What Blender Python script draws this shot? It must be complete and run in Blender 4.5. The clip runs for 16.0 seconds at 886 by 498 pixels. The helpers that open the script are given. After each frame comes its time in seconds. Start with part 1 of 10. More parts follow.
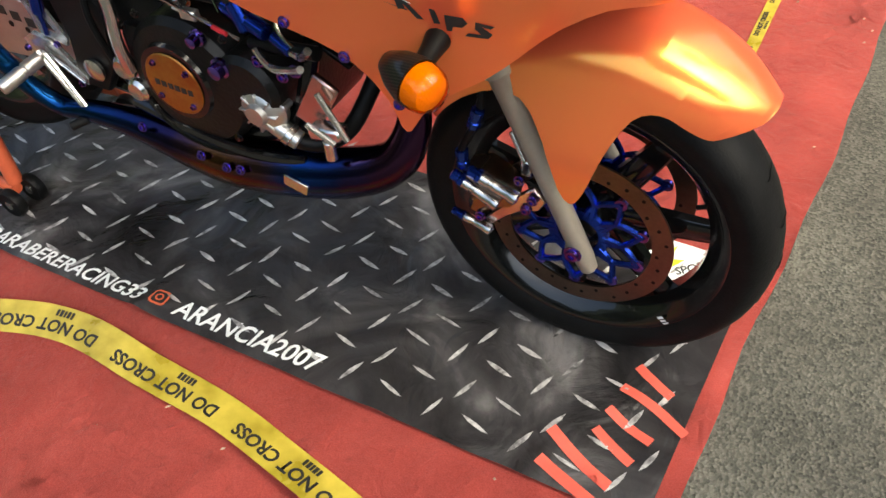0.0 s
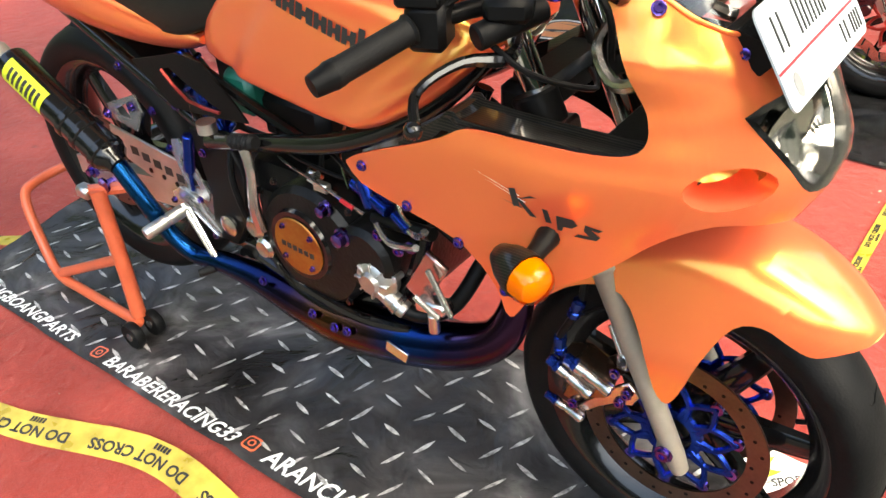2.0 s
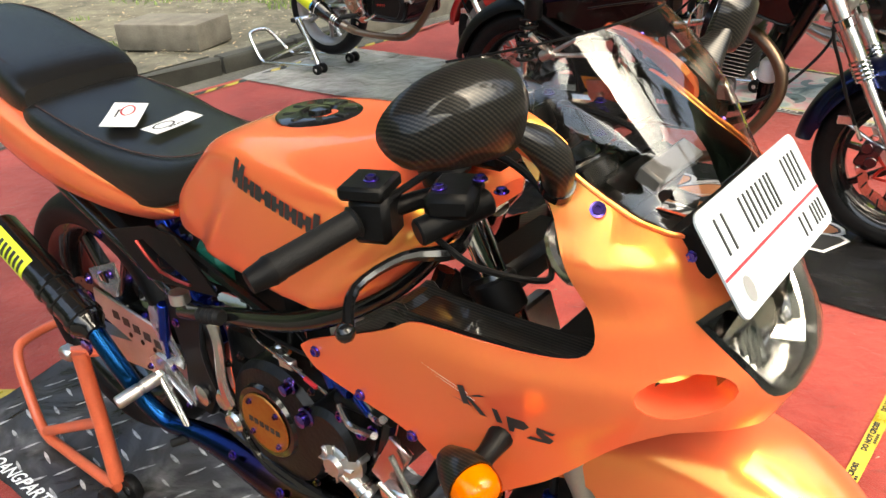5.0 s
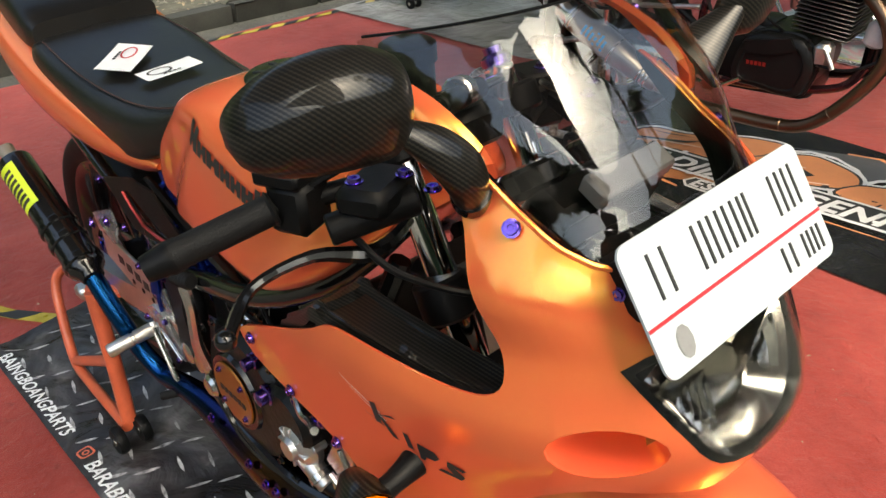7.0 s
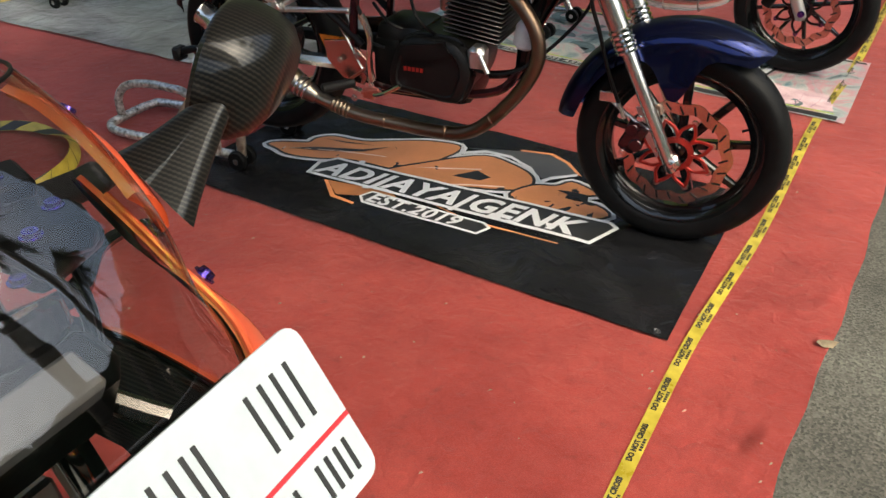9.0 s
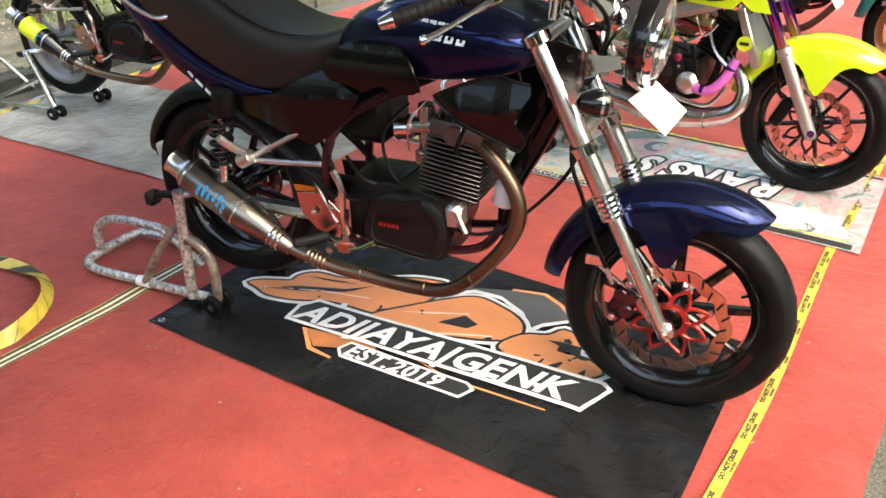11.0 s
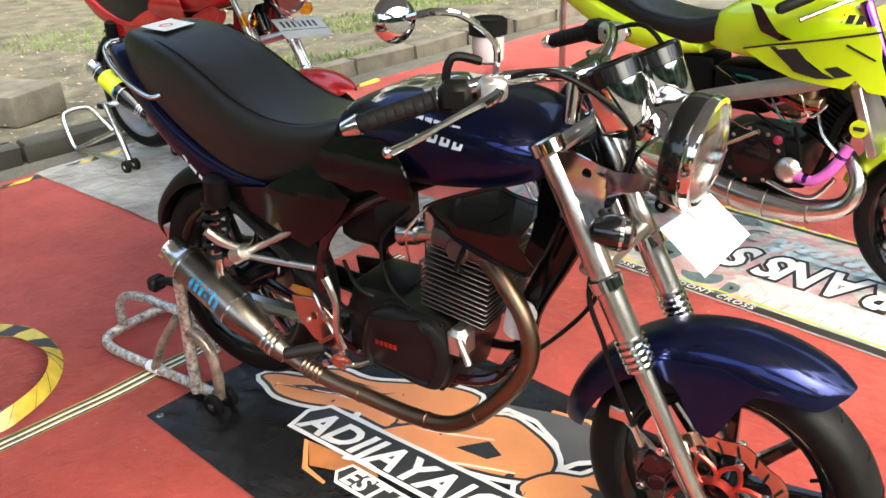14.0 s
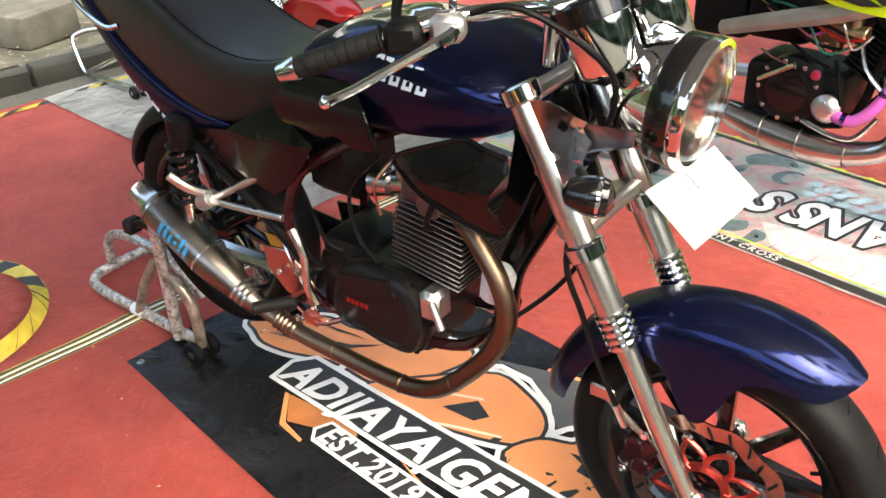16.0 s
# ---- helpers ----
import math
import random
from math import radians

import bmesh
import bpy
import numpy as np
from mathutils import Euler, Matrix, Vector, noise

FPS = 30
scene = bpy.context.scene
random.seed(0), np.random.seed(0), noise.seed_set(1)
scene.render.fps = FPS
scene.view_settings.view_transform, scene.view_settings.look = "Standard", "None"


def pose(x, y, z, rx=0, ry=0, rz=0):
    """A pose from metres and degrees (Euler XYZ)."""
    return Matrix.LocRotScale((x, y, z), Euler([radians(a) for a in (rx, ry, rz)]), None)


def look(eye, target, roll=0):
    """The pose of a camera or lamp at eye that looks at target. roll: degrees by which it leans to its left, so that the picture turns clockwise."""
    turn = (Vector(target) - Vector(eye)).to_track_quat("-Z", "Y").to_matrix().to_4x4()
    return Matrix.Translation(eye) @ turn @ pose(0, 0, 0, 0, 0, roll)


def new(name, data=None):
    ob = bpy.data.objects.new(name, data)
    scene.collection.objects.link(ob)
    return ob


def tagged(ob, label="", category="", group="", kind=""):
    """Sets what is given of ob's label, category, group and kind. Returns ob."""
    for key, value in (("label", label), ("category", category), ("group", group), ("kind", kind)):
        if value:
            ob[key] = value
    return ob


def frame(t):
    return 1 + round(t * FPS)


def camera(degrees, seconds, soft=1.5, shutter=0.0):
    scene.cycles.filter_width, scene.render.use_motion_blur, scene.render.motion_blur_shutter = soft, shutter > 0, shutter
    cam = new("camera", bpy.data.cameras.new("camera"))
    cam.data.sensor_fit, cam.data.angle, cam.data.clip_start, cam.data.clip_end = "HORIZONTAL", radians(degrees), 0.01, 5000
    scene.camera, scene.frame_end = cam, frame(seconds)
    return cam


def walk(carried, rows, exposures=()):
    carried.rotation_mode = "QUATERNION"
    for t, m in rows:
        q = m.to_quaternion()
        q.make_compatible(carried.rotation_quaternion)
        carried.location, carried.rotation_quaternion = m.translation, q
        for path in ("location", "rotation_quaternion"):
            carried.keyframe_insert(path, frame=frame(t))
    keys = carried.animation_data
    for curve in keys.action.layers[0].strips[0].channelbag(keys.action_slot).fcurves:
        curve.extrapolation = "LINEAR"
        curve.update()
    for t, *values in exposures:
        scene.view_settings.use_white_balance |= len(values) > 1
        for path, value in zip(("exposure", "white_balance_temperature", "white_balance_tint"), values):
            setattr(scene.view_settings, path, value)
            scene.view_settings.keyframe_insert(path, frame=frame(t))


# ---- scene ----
LENS = 56.07
cam = camera(LENS, 16.0, soft=1.5)
# seconds, eye (x, y, z), yaw, pitch, roll
PATH = [
    (0.0, 0.0000, 0.0000, 1.2350, 25.679, -46.739, -4.925),
    (0.5, -0.0053, -0.0021, 1.2453, 27.315, -44.328, -4.592),
    (1.0, -0.0070, -0.0080, 1.2581, 29.712, -41.374, -4.074),
    (1.5, -0.0026, -0.0128, 1.2730, 31.743, -38.527, -4.134),
    (2.0, 0.0013, -0.0159, 1.2835, 33.067, -35.197, -3.613),
    (2.5, 0.0038, -0.0223, 1.2982, 34.419, -32.469, -3.997),
    (3.0, 0.0074, -0.0181, 1.3087, 34.630, -30.107, -4.181),
    (3.5, 0.0111, -0.0055, 1.3166, 34.324, -28.303, -4.644),
    (4.0, 0.0168, 0.0212, 1.3186, 34.094, -26.709, -4.635),
    (4.5, 0.0276, 0.0642, 1.3203, 33.914, -25.993, -4.465),
    (7.0, 0.1168, 0.3280, 1.3152, 43.859, -30.205, -4.037),
    (7.5, 0.1056, 0.4342, 1.3089, 43.295, -30.576, -3.562),
    (8.0, 0.1030, 0.5484, 1.2994, 35.984, -31.941, -2.521),
    (8.5, 0.1052, 0.6458, 1.3002, 27.941, -32.520, -1.756),
    (9.0, 0.1106, 0.7273, 1.3019, 23.260, -32.310, -0.358),
    (11.5, 0.1200, 1.1372, 1.4983, 25.911, -27.405, -1.856),
    (12.0, 0.1116, 1.2265, 1.4997, 26.195, -26.406, -1.742),
    (12.5, 0.1081, 1.3067, 1.4970, 26.128, -25.763, -1.737),
    (13.0, 0.1237, 1.3827, 1.4934, 26.739, -25.734, -1.908),
    (13.5, 0.1505, 1.4668, 1.4890, 30.888, -25.664, -2.291),
    (14.0, 0.1853, 1.5465, 1.4883, 34.937, -25.656, -2.745),
    (14.5, 0.2121, 1.5995, 1.4859, 36.655, -26.006, -3.097),
    (15.0, 0.2215, 1.6439, 1.4812, 36.951, -27.200, -3.188),
    (15.5, 0.2178, 1.7001, 1.4754, 37.648, -28.112, -3.693),
    (16.0, 0.1975, 1.7832, 1.4626, 38.727, -30.877, -3.568),
]
EXPOSURE = [(0.0, 1.70, 6750, 5), (0.5, 2.40, 6700, 5), (1.0, 2.46, 6700, 5), (2.0, 2.48, 6850, 5), (4.5, 2.26, 7000, 6), (7.0, 1.65, 6900, 5), (7.5, 1.30, 6550, 5), (8.0, 0.88, 6450, 5), (8.5, 0.84, 6450, 5), (9.0, 1.32, 6550, 5), (11.5, 2.32, 6800, 6), (16.0, 2.42, 6850, 6)]
walk(cam, [(t, pose(x, y, z, 90 + pitch, 0, yaw) @ pose(0, 0, 0, 0, 0, roll)) for t, x, y, z, yaw, pitch, roll in PATH], EXPOSURE)

# ---- daylight: bright hazy sky, soft sun, awnings overhead ----
world = bpy.data.worlds.new("world")
scene.world = world
world.use_nodes = True
wn, wl = world.node_tree.nodes, world.node_tree.links
sky = wn.new("ShaderNodeTexSky")
sky.sky_type, sky.sun_disc = "NISHITA", False
sky.sun_elevation, sky.sun_rotation = radians(54), radians(107)
sky.air_density, sky.dust_density = 1.2, 5.0
wn["Background"].inputs["Strength"].default_value = 0.15
wl.new(sky.outputs["Color"], wn["Background"].inputs["Color"])
sun_data = bpy.data.lights.new("sun", "SUN")
sun_data.energy, sun_data.angle, sun_data.color = 1.35, radians(70), (1.0, 0.945, 0.75)
sun = new("sun", sun_data)
sun.matrix_world = look((0, 0, 30), (-21.0, 6.5, 0))


# ---- materials ----
def nodes_of(name):
    m = bpy.data.materials.new(name)
    m.use_nodes = True
    return m, m.node_tree.nodes, m.node_tree.links, m.node_tree.nodes["Principled BSDF"]


def mat(name, color, rough=0.5, metal=0.0, coat=0.0, vary=0.15, scale=14.0, bump=0.0, fine=160.0, color2=None, spec=0.5, rvary=0.12):
    """A surface with colour and roughness that vary at two scales, and a fine relief."""
    m, n, l, b = nodes_of(name)
    co = n.new("ShaderNodeTexCoord")
    big, small = n.new("ShaderNodeTexNoise"), n.new("ShaderNodeTexNoise")
    big.inputs["Scale"].default_value, big.inputs["Detail"].default_value = scale, 5
    small.inputs["Scale"].default_value, small.inputs["Detail"].default_value = fine, 3
    for t in (big, small):
        l.new(co.outputs["Object"], t.inputs["Vector"])
    add = n.new("ShaderNodeMath")
    add.operation = "MULTIPLY_ADD"
    l.new(small.outputs["Fac"], add.inputs[0])
    add.inputs[1].default_value = 0.35
    l.new(big.outputs["Fac"], add.inputs[2])
    ramp = n.new("ShaderNodeValToRGB")
    ramp.color_ramp.elements[0].position, ramp.color_ramp.elements[1].position = 0.42, 0.92
    lo = [max(0.0, c * (1 - vary)) for c in color]
    hi = list(color2) if color2 else [min(1.0, c * (1 + vary)) for c in color]
    ramp.color_ramp.elements[0].color, ramp.color_ramp.elements[1].color = (*lo, 1), (*hi, 1)
    l.new(add.outputs[0], ramp.inputs["Fac"])
    l.new(ramp.outputs["Color"], b.inputs["Base Color"])
    rr = n.new("ShaderNodeMapRange")
    rr.inputs["To Min"].default_value, rr.inputs["To Max"].default_value = max(0.02, rough * (1 - rvary)), min(1.0, rough * (1 + rvary) + 0.01)
    l.new(big.outputs["Fac"], rr.inputs["Value"])
    l.new(rr.outputs["Result"], b.inputs["Roughness"])
    b.inputs["Metallic"].default_value = metal
    b.inputs["Coat Weight"].default_value, b.inputs["Coat Roughness"].default_value = coat, 0.04
    b.inputs["Specular IOR Level"].default_value = spec
    if bump:
        bp = n.new("ShaderNodeBump")
        bp.inputs["Strength"].default_value, bp.inputs["Distance"].default_value = bump, 0.002
        l.new(small.outputs["Fac"], bp.inputs["Height"])
        l.new(bp.outputs["Normal"], b.inputs["Normal"])
    return m


def pearl(name, color, flake, amount=0.35, rough=0.33, coat=1.0):
    """Candy paint: coloured base, pearl flakes of another colour that shine, clear coat."""
    m, n, l, b = nodes_of(name)
    co = n.new("ShaderNodeTexCoord")
    no = n.new("ShaderNodeTexNoise")
    no.inputs["Scale"].default_value, no.inputs["Detail"].default_value = 4.0, 2
    fl = n.new("ShaderNodeTexVoronoi")
    fl.inputs["Scale"].default_value = 900
    l.new(co.outputs["Object"], no.inputs["Vector"])
    l.new(co.outputs["Object"], fl.inputs["Vector"])
    mix = n.new("ShaderNodeMix")
    mix.data_type = "RGBA"
    mix.inputs["A"].default_value, mix.inputs["B"].default_value = (*[c * 0.93 for c in color], 1), (*[min(1, c * 1.07) for c in color], 1)
    l.new(no.outputs["Fac"], mix.inputs["Factor"])
    l.new(mix.outputs["Result"], b.inputs["Base Color"])
    b.inputs["Roughness"].default_value, b.inputs["Specular IOR Level"].default_value = 0.45, 0.08
    b.inputs["Coat Weight"].default_value, b.inputs["Coat Roughness"].default_value = coat, 0.035
    g = n.new("ShaderNodeBsdfGlossy")
    g.inputs["Color"].default_value = (*flake, 1)
    g.inputs["Roughness"].default_value = rough
    bp = n.new("ShaderNodeBump")
    bp.inputs["Strength"].default_value, bp.inputs["Distance"].default_value = 0.08, 0.0006
    l.new(fl.outputs["Distance"], bp.inputs["Height"])
    l.new(bp.outputs["Normal"], g.inputs["Normal"])
    ms = n.new("ShaderNodeMixShader")
    lw, am = n.new("ShaderNodeLayerWeight"), n.new("ShaderNodeMath")
    am.operation = "MULTIPLY_ADD"
    l.new(lw.outputs["Facing"], am.inputs[0])
    am.inputs[1].default_value, am.inputs[2].default_value = -0.8 * amount, amount
    l.new(am.outputs[0], ms.inputs["Fac"])
    l.new(b.outputs["BSDF"], ms.inputs[1])
    l.new(g.outputs["BSDF"], ms.inputs[2])
    l.new(ms.outputs["Shader"], n["Material Output"].inputs["Surface"])
    return m


def carbon(name):
    """Twill weave under clear lacquer."""
    m, n, l, b = nodes_of(name)
    co = n.new("ShaderNodeTexCoord")
    sep = n.new("ShaderNodeSeparateXYZ")
    l.new(co.outputs["Object"], sep.inputs["Vector"])

    def band(op_a, op_b, k, sign):
        s = n.new("ShaderNodeMath")
        s.operation = "MULTIPLY_ADD"
        l.new(sep.outputs[op_a], s.inputs[0])
        s.inputs[1].default_value = sign
        l.new(sep.outputs[op_b], s.inputs[2])
        t = n.new("ShaderNodeMath")
        t.operation = "MULTIPLY"
        l.new(s.outputs[0], t.inputs[0])
        t.inputs[1].default_value = k
        w = n.new("ShaderNodeMath")
        w.operation = "SINE"
        l.new(t.outputs[0], w.inputs[0])
        return w
    a, c = band("Y", "Z", 1350, 1.0), band("X", "Z", 1500, -1.0)
    mu = n.new("ShaderNodeMath")
    mu.operation, mu.use_clamp = "MULTIPLY_ADD", True
    l.new(a.outputs[0], mu.inputs[0])
    mu.inputs[1].default_value = 0.55
    sh_ = n.new("ShaderNodeMath")
    sh_.operation = "MULTIPLY_ADD"
    l.new(c.outputs[0], sh_.inputs[0])
    sh_.inputs[1].default_value, sh_.inputs[2].default_value = 0.18, 0.4
    l.new(sh_.outputs[0], mu.inputs[2])
    ramp = n.new("ShaderNodeValToRGB")
    ramp.color_ramp.elements[0].color, ramp.color_ramp.elements[1].color = (0.0018, 0.0018, 0.0020, 1), (0.021, 0.0185, 0.0145, 1)
    ramp.color_ramp.elements[0].position, ramp.color_ramp.elements[1].position = 0.3, 0.8
    l.new(mu.outputs[0], ramp.inputs["Fac"])
    l.new(ramp.outputs["Color"], b.inputs["Base Color"])
    b.inputs["Roughness"].default_value, b.inputs["Specular IOR Level"].default_value = 0.4, 0.15
    b.inputs["Coat Weight"].default_value, b.inputs["Coat Roughness"].default_value = 0.38, 0.02
    return m


def screen_glass(name, tint, ior):
    """Thin smoked acrylic: lets the view through unbent and mirrors the sky."""
    m, n, l, b = nodes_of(name)
    tr = n.new("ShaderNodeBsdfTransparent")
    tr.inputs["Color"].default_value = (*tint, 1)
    gl = n.new("ShaderNodeBsdfGlossy")
    gl.inputs["Roughness"].default_value = 0.02
    lw, pw, fr = n.new("ShaderNodeLayerWeight"), n.new("ShaderNodeMath"), n.new("ShaderNodeMath")
    pw.operation, fr.operation = "POWER", "MULTIPLY_ADD"
    l.new(lw.outputs["Facing"], pw.inputs[0])
    pw.inputs[1].default_value = 5.0
    f0 = ((ior - 1) / (ior + 1)) ** 2
    l.new(pw.outputs[0], fr.inputs[0])
    fr.inputs[1].default_value, fr.inputs[2].default_value = 1 - f0, f0
    ms = n.new("ShaderNodeMixShader")
    l.new(fr.outputs[0], ms.inputs["Fac"])
    l.new(tr.outputs["BSDF"], ms.inputs[1])
    l.new(gl.outputs["BSDF"], ms.inputs[2])
    l.new(ms.outputs["Shader"], n["Material Output"].inputs["Surface"])
    return m


def heated(name, stops, axis="X", lo=-1.0, hi=0.0, rough=0.22):
    """Heat-tinted metal: bands of temper colour along one axis."""
    m, n, l, b = nodes_of(name)
    co, sep = n.new("ShaderNodeTexCoord"), n.new("ShaderNodeSeparateXYZ")
    no = n.new("ShaderNodeTexNoise")
    no.inputs["Scale"].default_value = 18
    l.new(co.outputs["Object"], no.inputs["Vector"])
    l.new(co.outputs["Object"], sep.inputs["Vector"])
    mr = n.new("ShaderNodeMapRange")
    mr.inputs["From Min"].default_value, mr.inputs["From Max"].default_value = lo, hi
    l.new(sep.outputs[axis], mr.inputs["Value"])
    ad = n.new("ShaderNodeMath")
    ad.operation = "MULTIPLY_ADD"
    l.new(no.outputs["Fac"], ad.inputs[0])
    ad.inputs[1].default_value = 0.10
    l.new(mr.outputs["Result"], ad.inputs[2])
    ramp = n.new("ShaderNodeValToRGB")
    cr = ramp.color_ramp
    while len(cr.elements) < len(stops):
        cr.elements.new(0.5)
    for e, (p, c) in zip(cr.elements, stops):
        e.position, e.color = p, (*c, 1)
    l.new(ad.outputs[0], ramp.inputs["Fac"])
    l.new(ramp.outputs["Color"], b.inputs["Base Color"])
    b.inputs["Metallic"].default_value, b.inputs["Roughness"].default_value = 1.0, rough
    return m


ORANGE = pearl("orange_pearl", (0.90, 0.132, 0.062), (1.0, 0.60, 0.08), 0.48, 0.23)
DARK_ORANGE = mat("orange_enamel", (0.62, 0.12, 0.05), 0.4, coat=0.3)
CARBON = carbon("carbon_weave")
BLACK = mat("black_gloss", (0.004, 0.004, 0.0044), 0.20, coat=0.5, vary=0.3, spec=0.3)
SATIN = mat("black_satin", (0.005, 0.005, 0.0053), 0.42, vary=0.3, bump=0.1, spec=0.14)
RUBBER = mat("tyre_rubber", (0.006, 0.006, 0.0063), 0.5, vary=0.35, scale=30, bump=0.25, fine=220, spec=0.12)
GRIP = mat("grip_rubber", (0.006, 0.006, 0.0063), 0.6, vary=0.3, bump=0.4, fine=500, spec=0.25)
CHROME = mat("chrome", (0.70, 0.70, 0.70), 0.07, 1.0, vary=0.04)
STEEL = mat("polished_steel", (0.62, 0.60, 0.57), 0.24, 1.0, vary=0.15, bump=0.05)
ALU = mat("cast_aluminium", (0.62, 0.61, 0.59), 0.38, 1.0, vary=0.18, bump=0.25, fine=260)
WHITE_ALU = mat("machined_alloy", (0.64, 0.63, 0.61), 0.25, 0.8, vary=0.08, bump=0.08)
GUNMETAL = mat("fork_grey", (0.26, 0.23, 0.19), 0.45, 0.25, vary=0.12)
DARKMETAL = mat("dark_engine_metal", (0.006, 0.006, 0.0063), 0.34, 0.0, vary=0.35, bump=0.35, spec=0.2)
BROWNSTEEL = mat("disc_steel", (0.15, 0.11, 0.085), 0.34, 1.0, vary=0.25, bump=0.05)
BLUE_ANO = mat("blue_anodised", (0.012, 0.045, 0.36), 0.2, 0.9, vary=0.2)
PURPLE = mat("purple_titanium_bolt", (0.16, 0.10, 0.46), 0.16, 1.0, vary=0.4, scale=60)
BLUE_EXH = heated("blued_exhaust_steel", [(0.0, (0.008, 0.085, 0.22)), (0.30, (0.006, 0.045, 0.16)), (0.45, (0.008, 0.020, 0.085)), (0.56, (0.020, 0.014, 0.050)), (0.66, (0.13, 0.055, 0.025)), (0.76, (0.07, 0.035, 0.04)), (0.84, (0.006, 0.045, 0.22)), (0.93, (0.012, 0.022, 0.10)), (1.0, (0.05, 0.02, 0.05))], lo=-1.15, hi=-0.22)
LEATHER = mat("black_seat_vinyl", (0.007, 0.0065, 0.006), 0.30, vary=0.25, scale=9, bump=0.35, fine=700, spec=0.42)
STITCH = mat("seat_stitching", (0.05, 0.025, 0.02), 0.8)
PLATE_PAINT = mat("plate_white", (0.50, 0.55, 0.58), 0.30, vary=0.06, scale=30)
WHITE = mat("white_paint", (0.80, 0.81, 0.80), 0.32, vary=0.03)
INK = mat("black_print", (0.02, 0.02, 0.02), 0.5)
REDINK = mat("red_print", (0.55, 0.02, 0.03), 0.45)
BADGE = mat("lime_badge", (0.62, 0.75, 0.03), 0.4, vary=0.06)
AMBER = screen_glass("amber_lens", (1.0, 0.60, 0.10), 1.45)
AMBER_CORE = mat("amber_lens_core", (0.90, 0.42, 0.05), 0.3, 0.0, coat=0.5, vary=0.25, bump=0.8, fine=300)
CLEAR = screen_glass("clear_lens", (0.97, 0.98, 0.97), 1.28)
SCREEN = screen_glass("smoked_screen", (0.70, 0.67, 0.64), 1.80)
LAMP_BOWL = mat("silvered_lamp_bowl", (0.50, 0.47, 0.44), 0.13, 1.0, vary=0.2)
CARD = mat("paper_tag", (0.84, 0.86, 0.87), 0.6, vary=0.04)
TAPE_YELLOW = mat("yellow_tape", (0.47, 0.36, 0.02), 0.28, vary=0.4, scale=12, color2=(0.68, 0.53, 0.08), bump=0.5, fine=30)
GREEN = mat("green_plastic", (0.01, 0.13, 0.09), 0.4)
GREY_PLASTIC = mat("grey_plastic", (0.24, 0.24, 0.24), 0.5)
BLUE_PAINT = pearl("dark_blue_pearl", (0.0008, 0.0014, 0.009), (0.0003, 0.09, 0.95), 0.050, 0.06, 0.36)
PIANO = mat("black_lacquer", (0.003, 0.003, 0.0035), 0.18, coat=0.16, vary=0.3, spec=0.18)
FIN_ALU = mat("grey_cylinder_alloy", (0.13, 0.125, 0.12), 0.40, 0.9, vary=0.25, bump=0.3, fine=240)
MAROON = pearl("maroon_black", (0.02, 0.004, 0.006), (0.10, 0.02, 0.03), 0.2, 0.25)
RED_ANO = mat("red_anodised", (0.46, 0.06, 0.05), 0.3, 0.85, vary=0.2)
COPPER_DISC = mat("petal_disc_steel", (0.58, 0.40, 0.33), 0.25, 1.0, vary=0.2)
BRUSHED = mat("brushed_brown_steel", (0.25, 0.225, 0.195), 0.30, 1.0, vary=0.2, scale=20, bump=0.12, fine=300)
BRONZE_EXH = heated("straw_tempered_steel", [(0.0, (0.40, 0.36, 0.30)), (0.5, (0.26, 0.19, 0.13)), (0.8, (0.12, 0.075, 0.05)), (1.0, (0.17, 0.115, 0.08))], lo=-1.3, hi=-0.4, rough=0.38)
LIME = pearl("lime_paint", (0.64, 0.84, 0.016), (0.80, 1.0, 0.25), 0.12, 0.3)
RED_PAINT = pearl("red_paint", (0.35, 0.008, 0.012), (0.8, 0.12, 0.08), 0.18, 0.3)
MAGENTA = mat("pink_hose", (0.50, 0.10, 0.42), 0.35)
TEAL = mat("teal_paint", (0.03, 0.24, 0.23), 0.3, coat=0.7)


# ---- mesh tools ----
def thing(name, label, category, m=None, group="", kind=""):
    ob = new(name)
    if m is not None:
        ob.matrix_world = m
    return tagged(ob, label, category, group, kind)


def mesh_of(bm, name, material, smooth=True):
    me = bpy.data.meshes.new(name)
    bmesh.ops.recalc_face_normals(bm, faces=bm.faces)
    bm.to_mesh(me)
    bm.free()
    me.materials.append(material)
    if smooth:
        for p in me.polygons:
            p.use_smooth = True
        me.set_sharp_from_angle(angle=radians(38))
    return me


def part(name, bm, material, parent, label="", smooth=True):
    """Links a bmesh as one mesh object under a thing or a part."""
    ob = new(name, mesh_of(bm, name, material, smooth))
    ob.parent = parent
    return tagged(ob, label)


def solo(name, bm, material, label, category, kind="", group="", smooth=True):
    return tagged(new(name, mesh_of(bm, name, material, smooth)), label, category, group, kind)


def joined(*bms):
    out = bmesh.new()
    for b in bms:
        me = bpy.data.meshes.new("t")
        b.to_mesh(me)
        b.free()
        out.from_mesh(me)
        bpy.data.meshes.remove(me)
    return out


def moved(bm, m):
    bmesh.ops.transform(bm, matrix=m, verts=bm.verts)
    return bm


def mirrored(bm):
    bmesh.ops.transform(bm, matrix=Matrix.Diagonal((1, -1, 1, 1)), verts=bm.verts)
    bmesh.ops.reverse_faces(bm, faces=bm.faces)
    return bm


